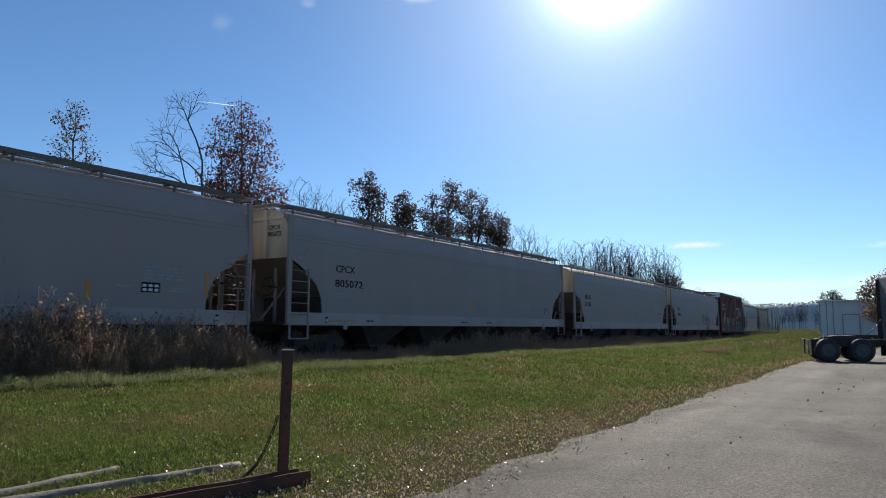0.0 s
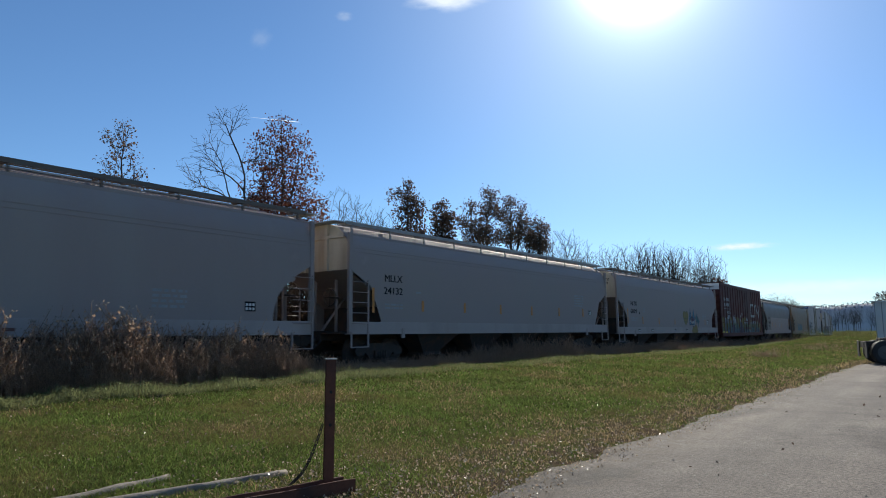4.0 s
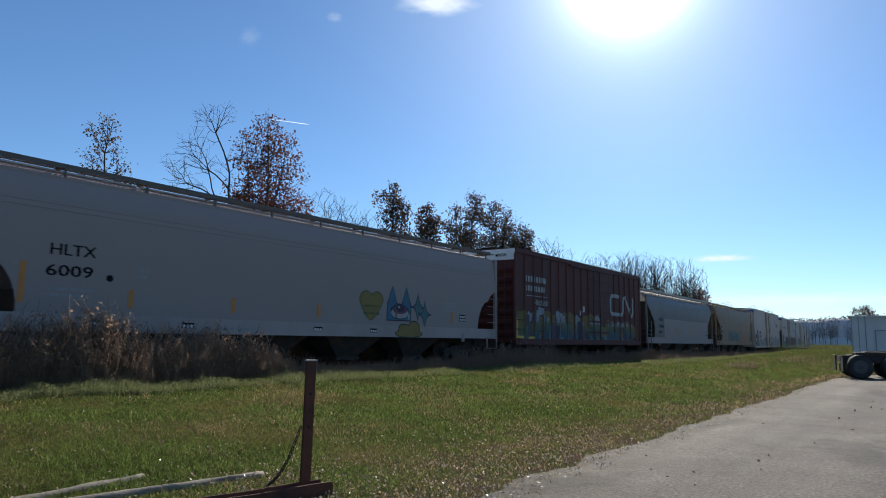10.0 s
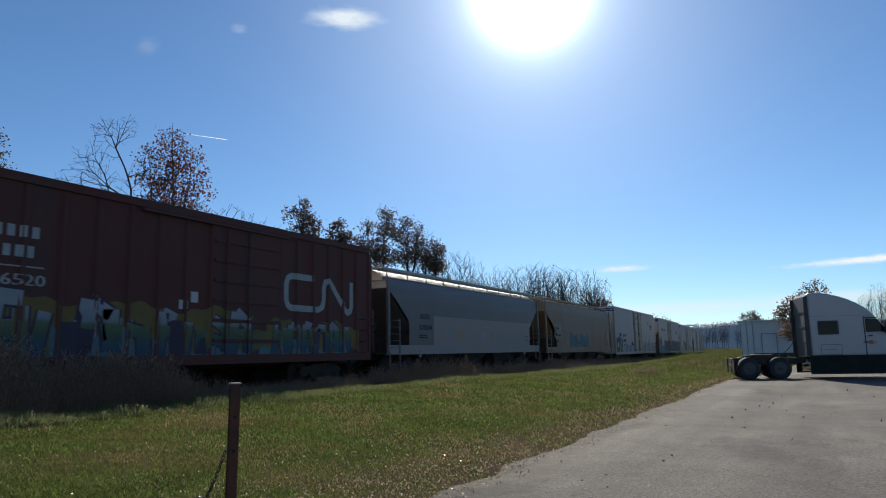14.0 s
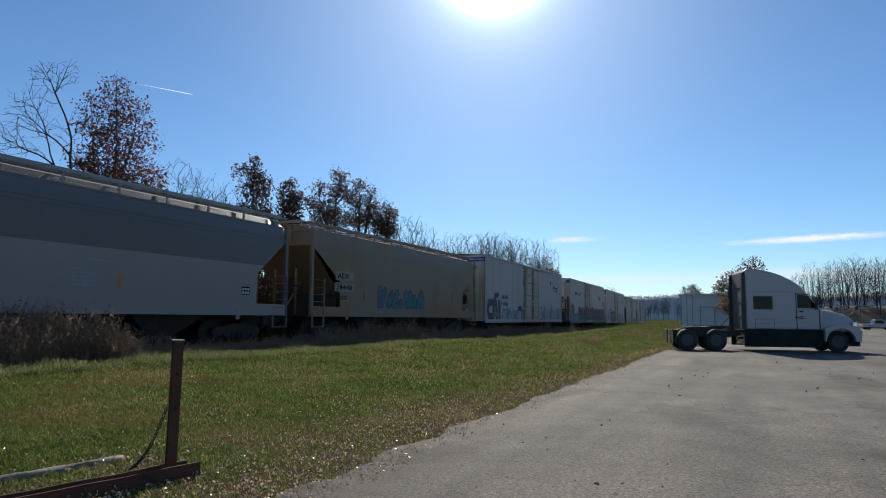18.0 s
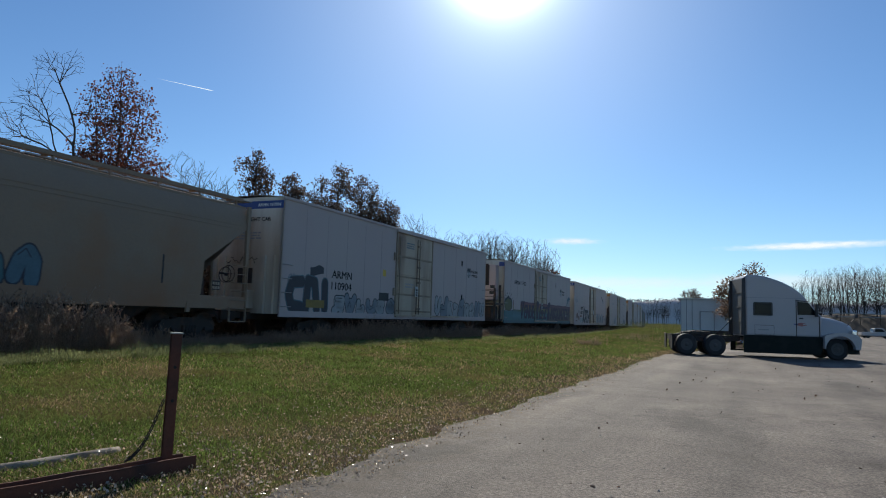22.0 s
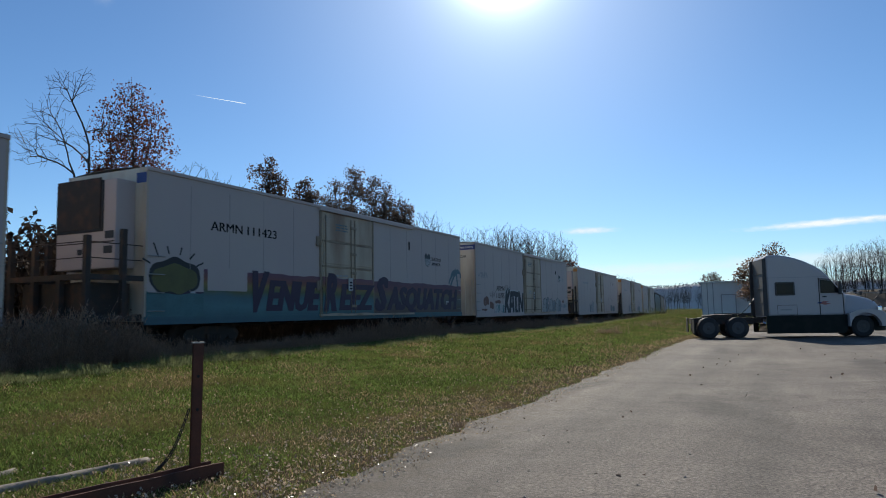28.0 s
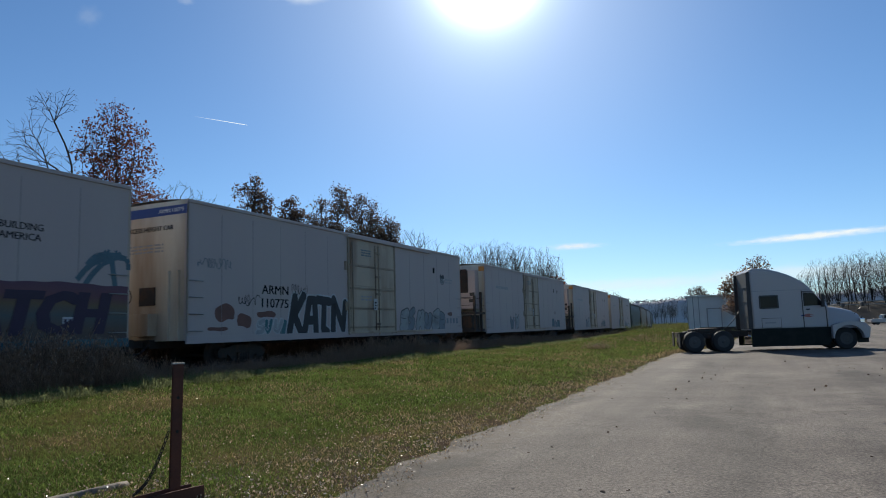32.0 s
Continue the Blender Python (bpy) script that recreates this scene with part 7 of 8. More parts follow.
def weed_shape(rnd, h, seeds):
    """A clump of dry weeds: bent stems, side shoots, curled leaves and pale heads."""
    stems, leaves, heads = [], [], []
    for k in range(5):
        one_weed(rnd, h * (1.0, 0.85, 0.7, 0.9, 0.6)[k], stems, leaves, heads, np.array([rnd.normal() * 0.1, rnd.normal() * 0.1, 0.0]))
    v1, f1 = tubes(stems, 3)
    v2, f2 = leaf_tris(leaves, 0.04, rnd, 0.6)
    vs, fs = np.vstack([v1, v2]), np.vstack([f1, f2 + len(v1)])
    hp = np.repeat(np.array(heads), seeds, 0)
    hv, hf = leaf_tris(hp + rnd.normal(size=hp.shape) * 0.02, 0.02, rnd, -0.2)
    return (vs, fs), (hv, hf)


def one_weed(rnd, h, stems, leaves, heads, p):
    n = 3
    d = np.array([rnd.normal() * 0.13, rnd.normal() * 0.13, 1.0])
    pts = [p]
    for i in range(n):
        d = d + rnd.normal(size=3) * 0.12
        d /= np.linalg.norm(d)
        pts.append(pts[-1] + d * h / n)
    for i in range(n):
        stems.append((pts[i], pts[i + 1], 0.006 * (1 - 0.25 * i), 0.006 * (1 - 0.25 * (i + 1))))
    for j in range(5):
        u = rnd.uniform(0.2, 0.98) * n
        i = min(n - 1, int(u))
        q = pts[i] + (pts[i + 1] - pts[i]) * (u - i)
        w = rnd.uniform(0, 6.28)
        e = q + np.array([math.cos(w), math.sin(w), rnd.uniform(0.8, 2.2)]) * h * rnd.uniform(0.07, 0.16)
        stems.append((q, e, 0.004, 0.002))
        leaves.extend([q + (e - q) * k for k in (0.4, 0.8)])
        heads.append(e)
    leaves.extend([pts[i] + rnd.normal(size=3) * 0.03 for i in (1, 1, 2, 2)])
    heads.append(pts[-1])


def scatter(shapes, places):
    vs, fs, o = [], [], 0
    for i, x, y, z, rz, s, sz in places:
        v, f = shapes[i]
        c, n = math.cos(rz), math.sin(rz)
        w = np.empty_like(v)
        w[:, 0], w[:, 1], w[:, 2] = x + s * (v[:, 0] * c - v[:, 1] * n), y + s * (v[:, 0] * n + v[:, 1] * c), z + sz * v[:, 2]
        vs.append(w)
        fs.append(f + o)
        o += len(v)
    return np.vstack(vs), np.vstack(fs)


rs = np.random.RandomState(21)
weed_shapes = [weed_shape(rs, 1.0, 4) for k in range(14)]
places = []
for k in range(4600):
    x = math.exp(rs.uniform(math.log(3.2), math.log(120.0))) if k < 2500 else rs.uniform(3.2, 17.5) if k < 4000 else rs.uniform(16.0, 45.0)
    w = rs.rand()
    y = 12.75 + (track_y(x) - RAIL_Y) + 1.9 * w + 0.3 * patch(x, 0.0, 0.6)
    tall = 0.55 + 0.88 * (1 - smooth(9.8, 13.2, x + 0.8 * patch(x, 2.0, 0.9))) + 0.28 * smooth(15.0, 24.0, x) + 0.22 * smooth(18.0, 22.0, x) * (1 - smooth(25.0, 30.0, x))
    hgt = tall * (0.5 + 0.5 * smooth(0.0, 0.45, w)) * rs.uniform(0.55, 1.12) * (1 + 0.25 * patch(x, 5.0, 0.8))
    big = min(2.2, max(1.0, x / 22.0))
    if x < 7.6 and k % 3 == 0:
        hgt *= 1.12
    places.append((rs.randint(14), x, y, ground_z(x, y) - 0.02, rs.uniform(0, 6.28), max(0.5, hgt) * big, max(0.2, hgt)))
tagged(new("dry_weeds", fast_mesh("dry_weeds", *scatter([s[0] for s in weed_shapes], places), M["weed"])), "tangle of brown dry weeds along the railway", "weeds", kind="stuff")
tagged(new("weed_seed_heads", fast_mesh("weed_seed_heads", *scatter([s[1] for s in weed_shapes], places[::3]), M["seed"])), "pale fluffy heads on the dry weeds", "weeds", kind="stuff")

# the thicket on the far side of the rails; its dark colour holds the shade seen under the cars
brush_shapes = []
for k in range(14):
    stems, leaves, heads = [], [], []
    for j in range(2):
        one_weed(rs, 1.0 - 0.25 * j, stems, leaves, heads, np.array([rs.normal() * 0.08, rs.normal() * 0.08, 0.0]))
    v1, f1 = tubes(stems, 3)
    v2, f2 = leaf_tris(leaves + heads + heads, 0.045, rs, 0.3)
    brush_shapes.append((np.vstack([v1, v2]), np.vstack([f1, f2 + len(v1)])))
places = []
for k in range(5400):
    x = rs.uniform(6.0, 42.0) if k >= 3600 else rs.uniform(-2.0, 190.0) if k % 2 else rs.uniform(0.0, 70.0)
    y = track_y(x) + 3.6 + 4.5 * rs.rand()
    hgt = rs.uniform(1.8, 4.2) * (1 + 0.3 * patch(x, 9.0, 0.3))
    places.append((rs.randint(14), x, y, ground_z(x, y) - 0.05, rs.uniform(0, 6.28), hgt * 1.1, hgt))
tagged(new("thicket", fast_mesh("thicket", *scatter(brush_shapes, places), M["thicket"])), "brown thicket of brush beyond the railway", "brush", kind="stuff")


def shrub(x, y, z, hgt, wid, seed, label):
    ob = thing("shrub", label, "shrub", "low shrubs on the bank")
    rnd = np.random.RandomState(seed)
    pl = [(rnd.randint(14), rnd.normal() * wid * 0.3, rnd.normal() * wid * 0.3, -0.02, rnd.uniform(0, 6.28), hgt * rnd.uniform(0.6, 1.1), hgt * rnd.uniform(0.5, 1.0)) for k in range(34)]
    part("stem_tangle", fast_mesh("stem_tangle", *scatter([s[0] for s in weed_shapes], pl), M["weed"]), None, ob)
    part("seed_fluff", fast_mesh("seed_fluff", *scatter([s[1] for s in weed_shapes], pl), M["seed"]), None, ob)
    ob.matrix_basis = Matrix.Translation((x, y, z))


shrub(37.2, 7.9, ground_z(37.2, 7.9), 0.55, 1.6, 1, "small grey-brown shrub on the green bank")
shrub(38.8, 8.1, ground_z(38.8, 8.1), 0.35, 1.4, 2, "small grey-brown shrub on the green bank")
shrub(50.0, 7.6, ground_z(50.0, 7.6), 0.5, 3.0, 3, "low tangle of grey brush on the green bank")
shrub(53.0, 8.2, ground_z(53.0, 8.2), 0.4, 3.0, 4, "low tangle of grey brush on the green bank")


def pebbles():
    rnd = np.random.RandomState(33)
    n = 7000
    r = np.exp(rnd.uniform(math.log(4.0), math.log(32), n))
    a = np.radians(rnd.uniform(-18, 46, n))
    x, y = r * np.cos(a), r * np.sin(a)
    k = np.array([q < edge_y(p) + 0.5 and rnd.rand() < 0.06 + 0.94 * smooth(-0.6, 0.15, q - edge_y(p)) for p, q in zip(x, y)])
    x, y = x[k], y[k]
    n = len(x)
    s = (0.006 + 0.016 * rnd.rand(n) ** 2)[:, None]
    base = np.array([[1, 0, 0], [-0.5, 0.87, 0], [-0.5, -0.87, 0], [0.1, 0, 0.9]])
    v = np.stack([np.stack([x, y, np.array([max(0.004, ground_z(p, q)) for p, q in zip(x, y)])], 1) + s * (b + rnd.normal(size=(n, 3)) * 0.25 * np.array([1, 1, 0.3])) for b in base], 1).reshape(-1, 3)
    i = np.arange(n)[:, None] * 4
    return v, np.vstack([np.hstack([i, i + 1, i + 3]), np.hstack([i + 1, i + 2, i + 3]), np.hstack([i + 2, i, i + 3])])


tagged(new("loose_gravel", fast_mesh("loose_gravel", *pebbles(), M["stone"])), "loose pale gravel along the asphalt's edge", "gravel", kind="stuff")


def road_leaves():
    rnd = np.random.RandomState(51)
    x, y = rnd.uniform(5, 34, 170), rnd.uniform(-8, 3.4, 170)
    return leaf_tris(np.stack([x, y, np.full(170, 0.012)], 1), 0.06, rnd, 0.0)


tagged(new("road_leaves", fast_mesh("road_leaves", *road_leaves(), M["leaf_dark"])), "dark dead leaves lying on the asphalt", "leaves", kind="stuff")

# dry weeds at the foot of the shed and past the end of the bank
places = []
for k in range(300):
    x, y = (rs.uniform(60, 74), rs.uniform(-3.5, 6.0)) if k % 2 else (rs.uniform(62, 92), rs.uniform(7.0, 12.5))
    if y < 7 and x < 60 + abs(y) * 0.5:
        continue
    hgt = rs.uniform(0.35, 0.8)
    places.append((rs.randint(14), x, y, max(0.0, ground_z(x, y)) - 0.02, rs.uniform(0, 6.28), hgt * 1.6, hgt))
tagged(new("yard_weeds", fast_mesh("yard_weeds", *scatter(brush_shapes, places), M["fringe"])), "tan dry weeds round the foot of the shed", "weeds", kind="stuff")

M["wheel_rim"] = mat("dull_wheel_rim", (0.07, 0.07, 0.072), 0.6, 0.3, 0.15, 5, 40, 0.05, GRIME, 0.5, 3)


# ---- the tractor unit parked in the yard: x ahead, the near side towards -y ----
def wheel(truck, x, y, r, w, rim, label="", name="wheel"):
    s = -1 if y < 0 else 1
    bm = B()
    prof = [(r * 0.55, -w / 2), (r * 0.80, -w / 2 - 0.01), (r * 0.95, -w * 0.46), (r, -w * 0.36), (r, w * 0.36), (r * 0.95, w * 0.46), (r * 0.80, w / 2 + 0.01), (r * 0.55, w / 2)]
    lathe(bm, prof, 32)
    wh = part(name, bm, M["rubber"], truck, label or "black rubber tyre", pose(x, y, r))
    bm = B()
    o = s * w / 2
    lathe(bm, [(r * 0.57, o * 1.02), (r * 0.54, o * 0.85), (r * 0.48, o * 0.55 if rim == "deep" else o * 0.9), (r * 0.2, o * 0.5 if rim == "deep" else o * 1.02), (r * 0.18, o * 1.05), (0.02, o * 1.08)], 28)
    part("rim", bm, M["wheel_rim"], wh)
    bm = B()
    for k in range(10):
        a = 2 * math.pi * k / 10
        yy = o * (0.62 if rim == "deep" else 1.0)
        tube(bm, (math.cos(a) * r * 0.32, yy - s * 0.03, math.sin(a) * r * 0.32), (math.cos(a) * r * 0.32, yy + s * 0.03, math.sin(a) * r * 0.32), 0.018, n=6)
    part("wheel_nuts", bm, M["under"], wh)
    return wh


def bevelled(pts, y0, y1, bev, seg=3):
    bm = B()
    poly(bm, pts, y1 - y0)
    bmesh.ops.translate(bm, verts=bm.verts[:], vec=(0, y0, 0))
    bmesh.ops.recalc_face_normals(bm, faces=bm.faces[:])
    es = [e for e in bm.edges if len(e.link_faces) == 2 and e.calc_face_angle(0) > 0.6 and abs(e.verts[0].co.y - e.verts[1].co.y) < 1e-4]
    bmesh.ops.bevel(bm, geom=es, offset=bev, segments=seg, affect="EDGES", profile=0.5)
    for f in bm.faces:
        f.smooth = f.calc_area() < 0.25
    return bm


def tractor():
    t = thing("semi_tractor", "white sleeper tractor unit with dark green skirts, parked without a trailer", "truck")
    W2 = 1.22
    roof = [(2.46, 1.0), (2.46, 3.82), (2.52, 3.92), (2.7, 3.96), (3.05, 3.95), (3.45, 3.88), (3.85, 3.77), (4.25, 3.62), (4.65, 3.42), (5.0, 3.18), (5.28, 2.90), (5.42, 2.70), (5.98, 2.02), (6.02, 1.9), (5.95, 1.0)]
    part("cab", bevelled(roof, -W2, W2, 0.14, 4), M["truck_white"], t)
    # windscreen and side glass
    bm = B()
    grid(bm, [[(5.44 + 0.54 * k / 4 + 0.035 - 0.05 * abs(i / 3 - 1) ** 2, -1.02 + 2.04 * i / 6, 2.68 - 0.64 * k / 4) for i in range(7)] for k in range(5)])
    part("windscreen", bm, M["glass"], t)
    for s in (-1, 1):
        y = s * (W2 + 0.004)

        def side(name, pts, m, d=0.02, yy=None, lab=""):
            bm = B()
            poly(bm, pts, d)
            return part(name, bm, M[m], t, lab, pose(0, (yy if yy is not None else y) - (d if s < 0 else 0), 0))

        fr = side("sleeper_window_frame", [(2.86, 2.0), (3.72, 2.0), (3.74, 2.05), (3.74, 2.60), (3.70, 2.64), (2.88, 2.64), (2.84, 2.58), (2.84, 2.04)], "black_plastic", 0.02)
        side("sleeper_window", [(2.91, 2.06), (3.67, 2.06), (3.67, 2.58), (2.91, 2.58)], "glass", 0.012, s * (W2 + 0.02))
        side("door_window", [(4.88, 2.08), (5.72, 2.08), (5.68, 2.25), (5.38, 2.66), (4.88, 2.70)], "glass", 0.018)
        dm = [(4.80, 1.06), (4.84, 1.06), (4.84, 2.80), (4.80, 2.80)]
        side("door_seam", dm, "under", 0.008)
        side("door_seam", [(5.84, 1.06), (5.88, 1.06), (5.88, 2.05), (5.84, 2.05)], "under", 0.008)
        side("window_trim", [(4.84, 2.72), (5.42, 2.69), (5.40, 2.74), (4.84, 2.77)], "black_plastic", 0.012)
        side("door_handle", [(4.95, 1.88), (5.13, 1.88), (5.13, 1.94), (4.95, 1.94)], "black_plastic", 0.03)
        # decal, panel on the sleeper, roof seam
        side("decal", [(5.05 + 0.26 * math.cos(a) * (1 if abs(math.sin(a)) < 0.5 else 0.55), 1.62 + 0.09 * math.sin(a)) for a in [2 * math.pi * k / 16 for k in range(16)]], "red_paint", 0.004)
        side("decal_bar", [(4.72, 1.59), (4.90, 1.62), (4.90, 1.66), (4.72, 1.65)], "blue_stripe", 0.006)
        side("decal_bar", [(5.12, 1.60), (5.5, 1.61), (5.5, 1.64), (5.12, 1.65)], "truck_white", 0.007)
        side("luggage_door_seam", [(2.9, 1.08), (3.8, 1.08), (3.8, 1.55), (2.9, 1.55), (2.9, 1.535), (3.785, 1.535), (3.785, 1.095), (2.915, 1.095), (2.915, 1.535), (2.9, 1.535)], "under", 0.006)
        side("luggage_decal", [(3.05, 1.30), (3.55, 1.30), (3.55, 1.36), (3.05, 1.36)], "faded", 0.006)
        side("roof_seam", [(2.36, 2.84), (5.2, 2.84), (5.2, 2.86), (2.36, 2.86)], "faded", 0.005)
        # skirts
        side("skirt", [(2.36, 0.22), (5.85, 0.22), (5.95, 0.40), (5.98, 1.05), (2.36, 1.05)], "truck_green", 0.06, s * (W2 + 0.03))
        side("skirt_step", [(4.55, 0.42), (5.6, 0.42), (5.6, 0.50), (4.55, 0.50)], "under", 0.03, s * (W2 + 0.045))
        side("skirt_trim", [(2.36, 1.03), (5.95, 1.03), (5.95, 1.07), (2.36, 1.07)], "black_plastic", 0.02, s * (W2 + 0.045))
        # side extender behind the cab
        side("cab_extender", [(2.26, 1.05), (2.48, 1.05), (2.48, 3.82), (2.32, 3.76)], "black_plastic", 0.05, s * (W2 - 0.02))
        for k in range(5):
            side("extender_rib", [(2.38, 1.4 + 0.48 * k), (2.46, 1.4 + 0.48 * k), (2.46, 1.43 + 0.48 * k), (2.38, 1.43 + 0.48 * k)], "under", 0.02, s * (W2 + 0.01))
        # front fender over the wheel
        n = 12
        arc = [(6.67 + 0.66 * math.cos(math.pi * k / n), 0.52 + 0.62 * math.sin(math.pi * k / n)) for k in range(n + 1)]
        out = [(7.55, 0.52), (7.62, 1.0), (7.4, 1.22), (6.9, 1.30), (6.4, 1.27), (5.97, 1.12), (5.97, 0.52)]
        side("front_fender", out + arc[::-1], "truck_white", 0.34, s * (W2 - 0.0) if s < 0 else W2)
        lip = [(6.67 + 0.72 * math.cos(math.pi * k / n), 0.52 + 0.68 * math.sin(math.pi * k / n)) for k in range(n + 1)]
        side("fender_lip", lip + arc[::-1], "black_plastic", 0.02, s * (W2 + 0.015))
        side("bumper_side", [(7.34, 0.48), (7.56, 0.42), (7.66, 0.55), (7.67, 1.0), (7.14, 1.02), (7.27, 0.80)], "truck_green", 0.03, s * (W2 + 0.014))
        wheel(t, 6.67, s * 1.03, 0.51, 0.29, "flat")
        # mirror on its arm
        bm = B()
        box(bm, 5.60, 5.72, *sorted((s * 1.36, s * 1.56)), 2.0, 2.62, 0.04)
        mr = part("mirror", bm, M["black_plastic"], t)
        bm = B()
        tube(bm, (5.72, s * 1.2, 2.6), (5.66, s * 1.42, 2.6), 0.02, n=6)
        tube(bm, (5.72, s * 1.2, 2.05), (5.66, s * 1.42, 2.05), 0.02, n=6)
        part("mirror_arm", bm, M["black_plastic"], mr)
        bm = B()
        tube(bm, (7.2, s * 0.95, 1.62), (7.52, s * 1.15, 2.0), 0.015, n=6)
        box(bm, 7.46, 7.58, *sorted((s * 1.05, s * 1.25)), 1.98, 2.16, 0.03)
        part("hood_mirror", bm, M["black_plastic"], t)
        bm = B()
        box(bm, 7.42, 7.62, *sorted((s * 0.72, s * 1.02)), 1.12, 1.42, 0.05)
        part("headlight", bm, M["chrome"], t)
        # tandem wheels in pairs
        for x in (-0.31, 1.06):
            wheel(t, x, s * 1.06, 0.51, 0.27, "deep")
            wheel(t, x, s * 0.74, 0.51, 0.27, "deep", name="inner_wheel")
        bm = B()
        box(bm, -1.0, 2.4, *sorted((s * 0.36, s * 0.45)), 0.72, 0.98)
        part("frame_rail", bm, M["under"], t)
        bm = B()
        box(bm, -1.02, -0.97, *sorted((s * 0.72, s * 1.22)), 0.28, 0.98, 0.006)
        part("mud_flap", bm, M["rubber"], t)
        bm = B()
        tube(bm, (-1.0, s * 0.42, 0.95), (-1.0, s * 1.24, 0.98), 0.03, n=6)
        part("flap_hanger", bm, M["under"], t)
    bm = B()
    box(bm, 2.435, 2.462, -1.08, 1.08, 1.05, 3.78)
    bk = part("rear_wall", bm, M["cab_back"], t, "grey-beige rear wall of the cab")
    for z in (1.7, 2.4, 3.1):
        bm = B()
        box(bm, 2.41, 2.436, -1.06, 1.06, z - 0.025, z + 0.025)
        part("rear_rib", bm, M["cab_back"], bk)
    # hood lofted to the grille
    bm = B()
    secs = []
    for k, (x, hw, top) in enumerate(((5.92, 1.12, 2.06), (6.3, 1.10, 2.02), (6.8, 1.05, 1.93), (7.25, 0.98, 1.80), (7.55, 0.90, 1.64), (7.68, 0.82, 1.42), (7.72, 0.80, 0.98))):
        secs.append([(x - 0.16 * abs(i / 8 - 1) ** 3 * (k / 6), -hw + 2 * hw * i / 16, 0.98 + (top - 0.98) * (1 - abs(i / 8 - 1) ** 5)) for i in range(17)])
    grid(bm, secs)
    part("hood", bm, M["truck_white"], t)
    bm = B()
    box(bm, 7.66, 7.74, -0.5, 0.5, 1.0, 1.5, 0.03)
    gr = part("grille", bm, M["black_plastic"], t)
    for k in range(6):
        bm = B()
        box(bm, 7.73, 7.76, -0.46, 0.46, 1.04 + 0.075 * k, 1.07 + 0.075 * k)
        part("grille_bar", bm, M["chrome"], gr)
    bm = B()
    pts = [(7.12, -1.22), (7.45, -1.21), (7.68, -1.08), (7.78, -0.7), (7.80, 0), (7.78, 0.7), (7.68, 1.08), (7.45, 1.21), (7.12, 1.22)]
    grid(bm, [[(x, y, z) for x, y in pts] for z in (1.0, 0.95, 0.6, 0.36, 0.30)])
    part("bumper", bm, M["truck_green"], t)
    bm = B()
    box(bm, 0.0, 0.95, -0.5, 0.5, 0.98, 1.16, 0.04)
    box(bm, -0.35, 0.1, -0.42, -0.1, 0.98, 1.12, 0.03)
    box(bm, -0.35, 0.1, 0.1, 0.42, 0.98, 1.12, 0.03)
    fw = part("fifth_wheel", bm, M["under"], t)
    for x in (-0.31, 1.06, 6.67):
        bm = B()
        tube(bm, (x, -0.9, 0.51), (x, 0.9, 0.51), 0.09, n=10)
        lathe_box = 0.26
        box(bm, x - lathe_box, x + lathe_box, -0.22, 0.22, 0.3, 0.72, 0.08)
        part("axle", bm, M["under"], t)
    bm = B()
    box(bm, -1.0, -0.92, -0.45, 0.45, 0.72, 0.98)
    part("rear_crossmember", bm, M["under"], t)
    for x in (0.4, 1.7):
        bm = B()
        box(bm, x - 0.2, x + 0.2, -0.6, 0.6, 0.66, 0.9, 0.02)
        part("air_tank", bm, M["under"], t)
    for s in (-1, 1):
        bm = B()
        tube(bm, (2.5, s * 0.9, 0.6), (4.3, s * 0.9, 0.6), 0.3, n=16)
        part("fuel_tank", bm, M["chrome"], t)
    bm = B()
    pts = [Vector((2.2 - 0.9 * k / 6, 0.2, 1.9 - 0.8 * math.sin(math.pi * k / 12))) for k in range(7)]
    for a, b in zip(pts, pts[1:]):
        tube(bm, a, b, 0.02, n=6)
    part("air_line", bm, M["black_plastic"], t)
    bm = B()
    for y in (-0.6, -0.3, 0, 0.3, 0.6):
        tube(bm, (4.72, y, 3.38), (4.80, y, 3.36), 0.03, n=6)
    part("roof_lamps", bm, M["orange"], t)
    u = Vector((36.7 - 35.2, -3.5 - 2.4, 0)).normalized()
    left = Vector((-u.y, u.x, 0))
    p = Vector((35.2, 2.4, 0.004)) + left * 1.2
    t.matrix_basis = Matrix.Translation(p) @ Matrix.Rotation(math.atan2(u.y, u.x), 4, "Z") @ Matrix.Diagonal((0.97, 1, 1, 1))
    return t


tractor()


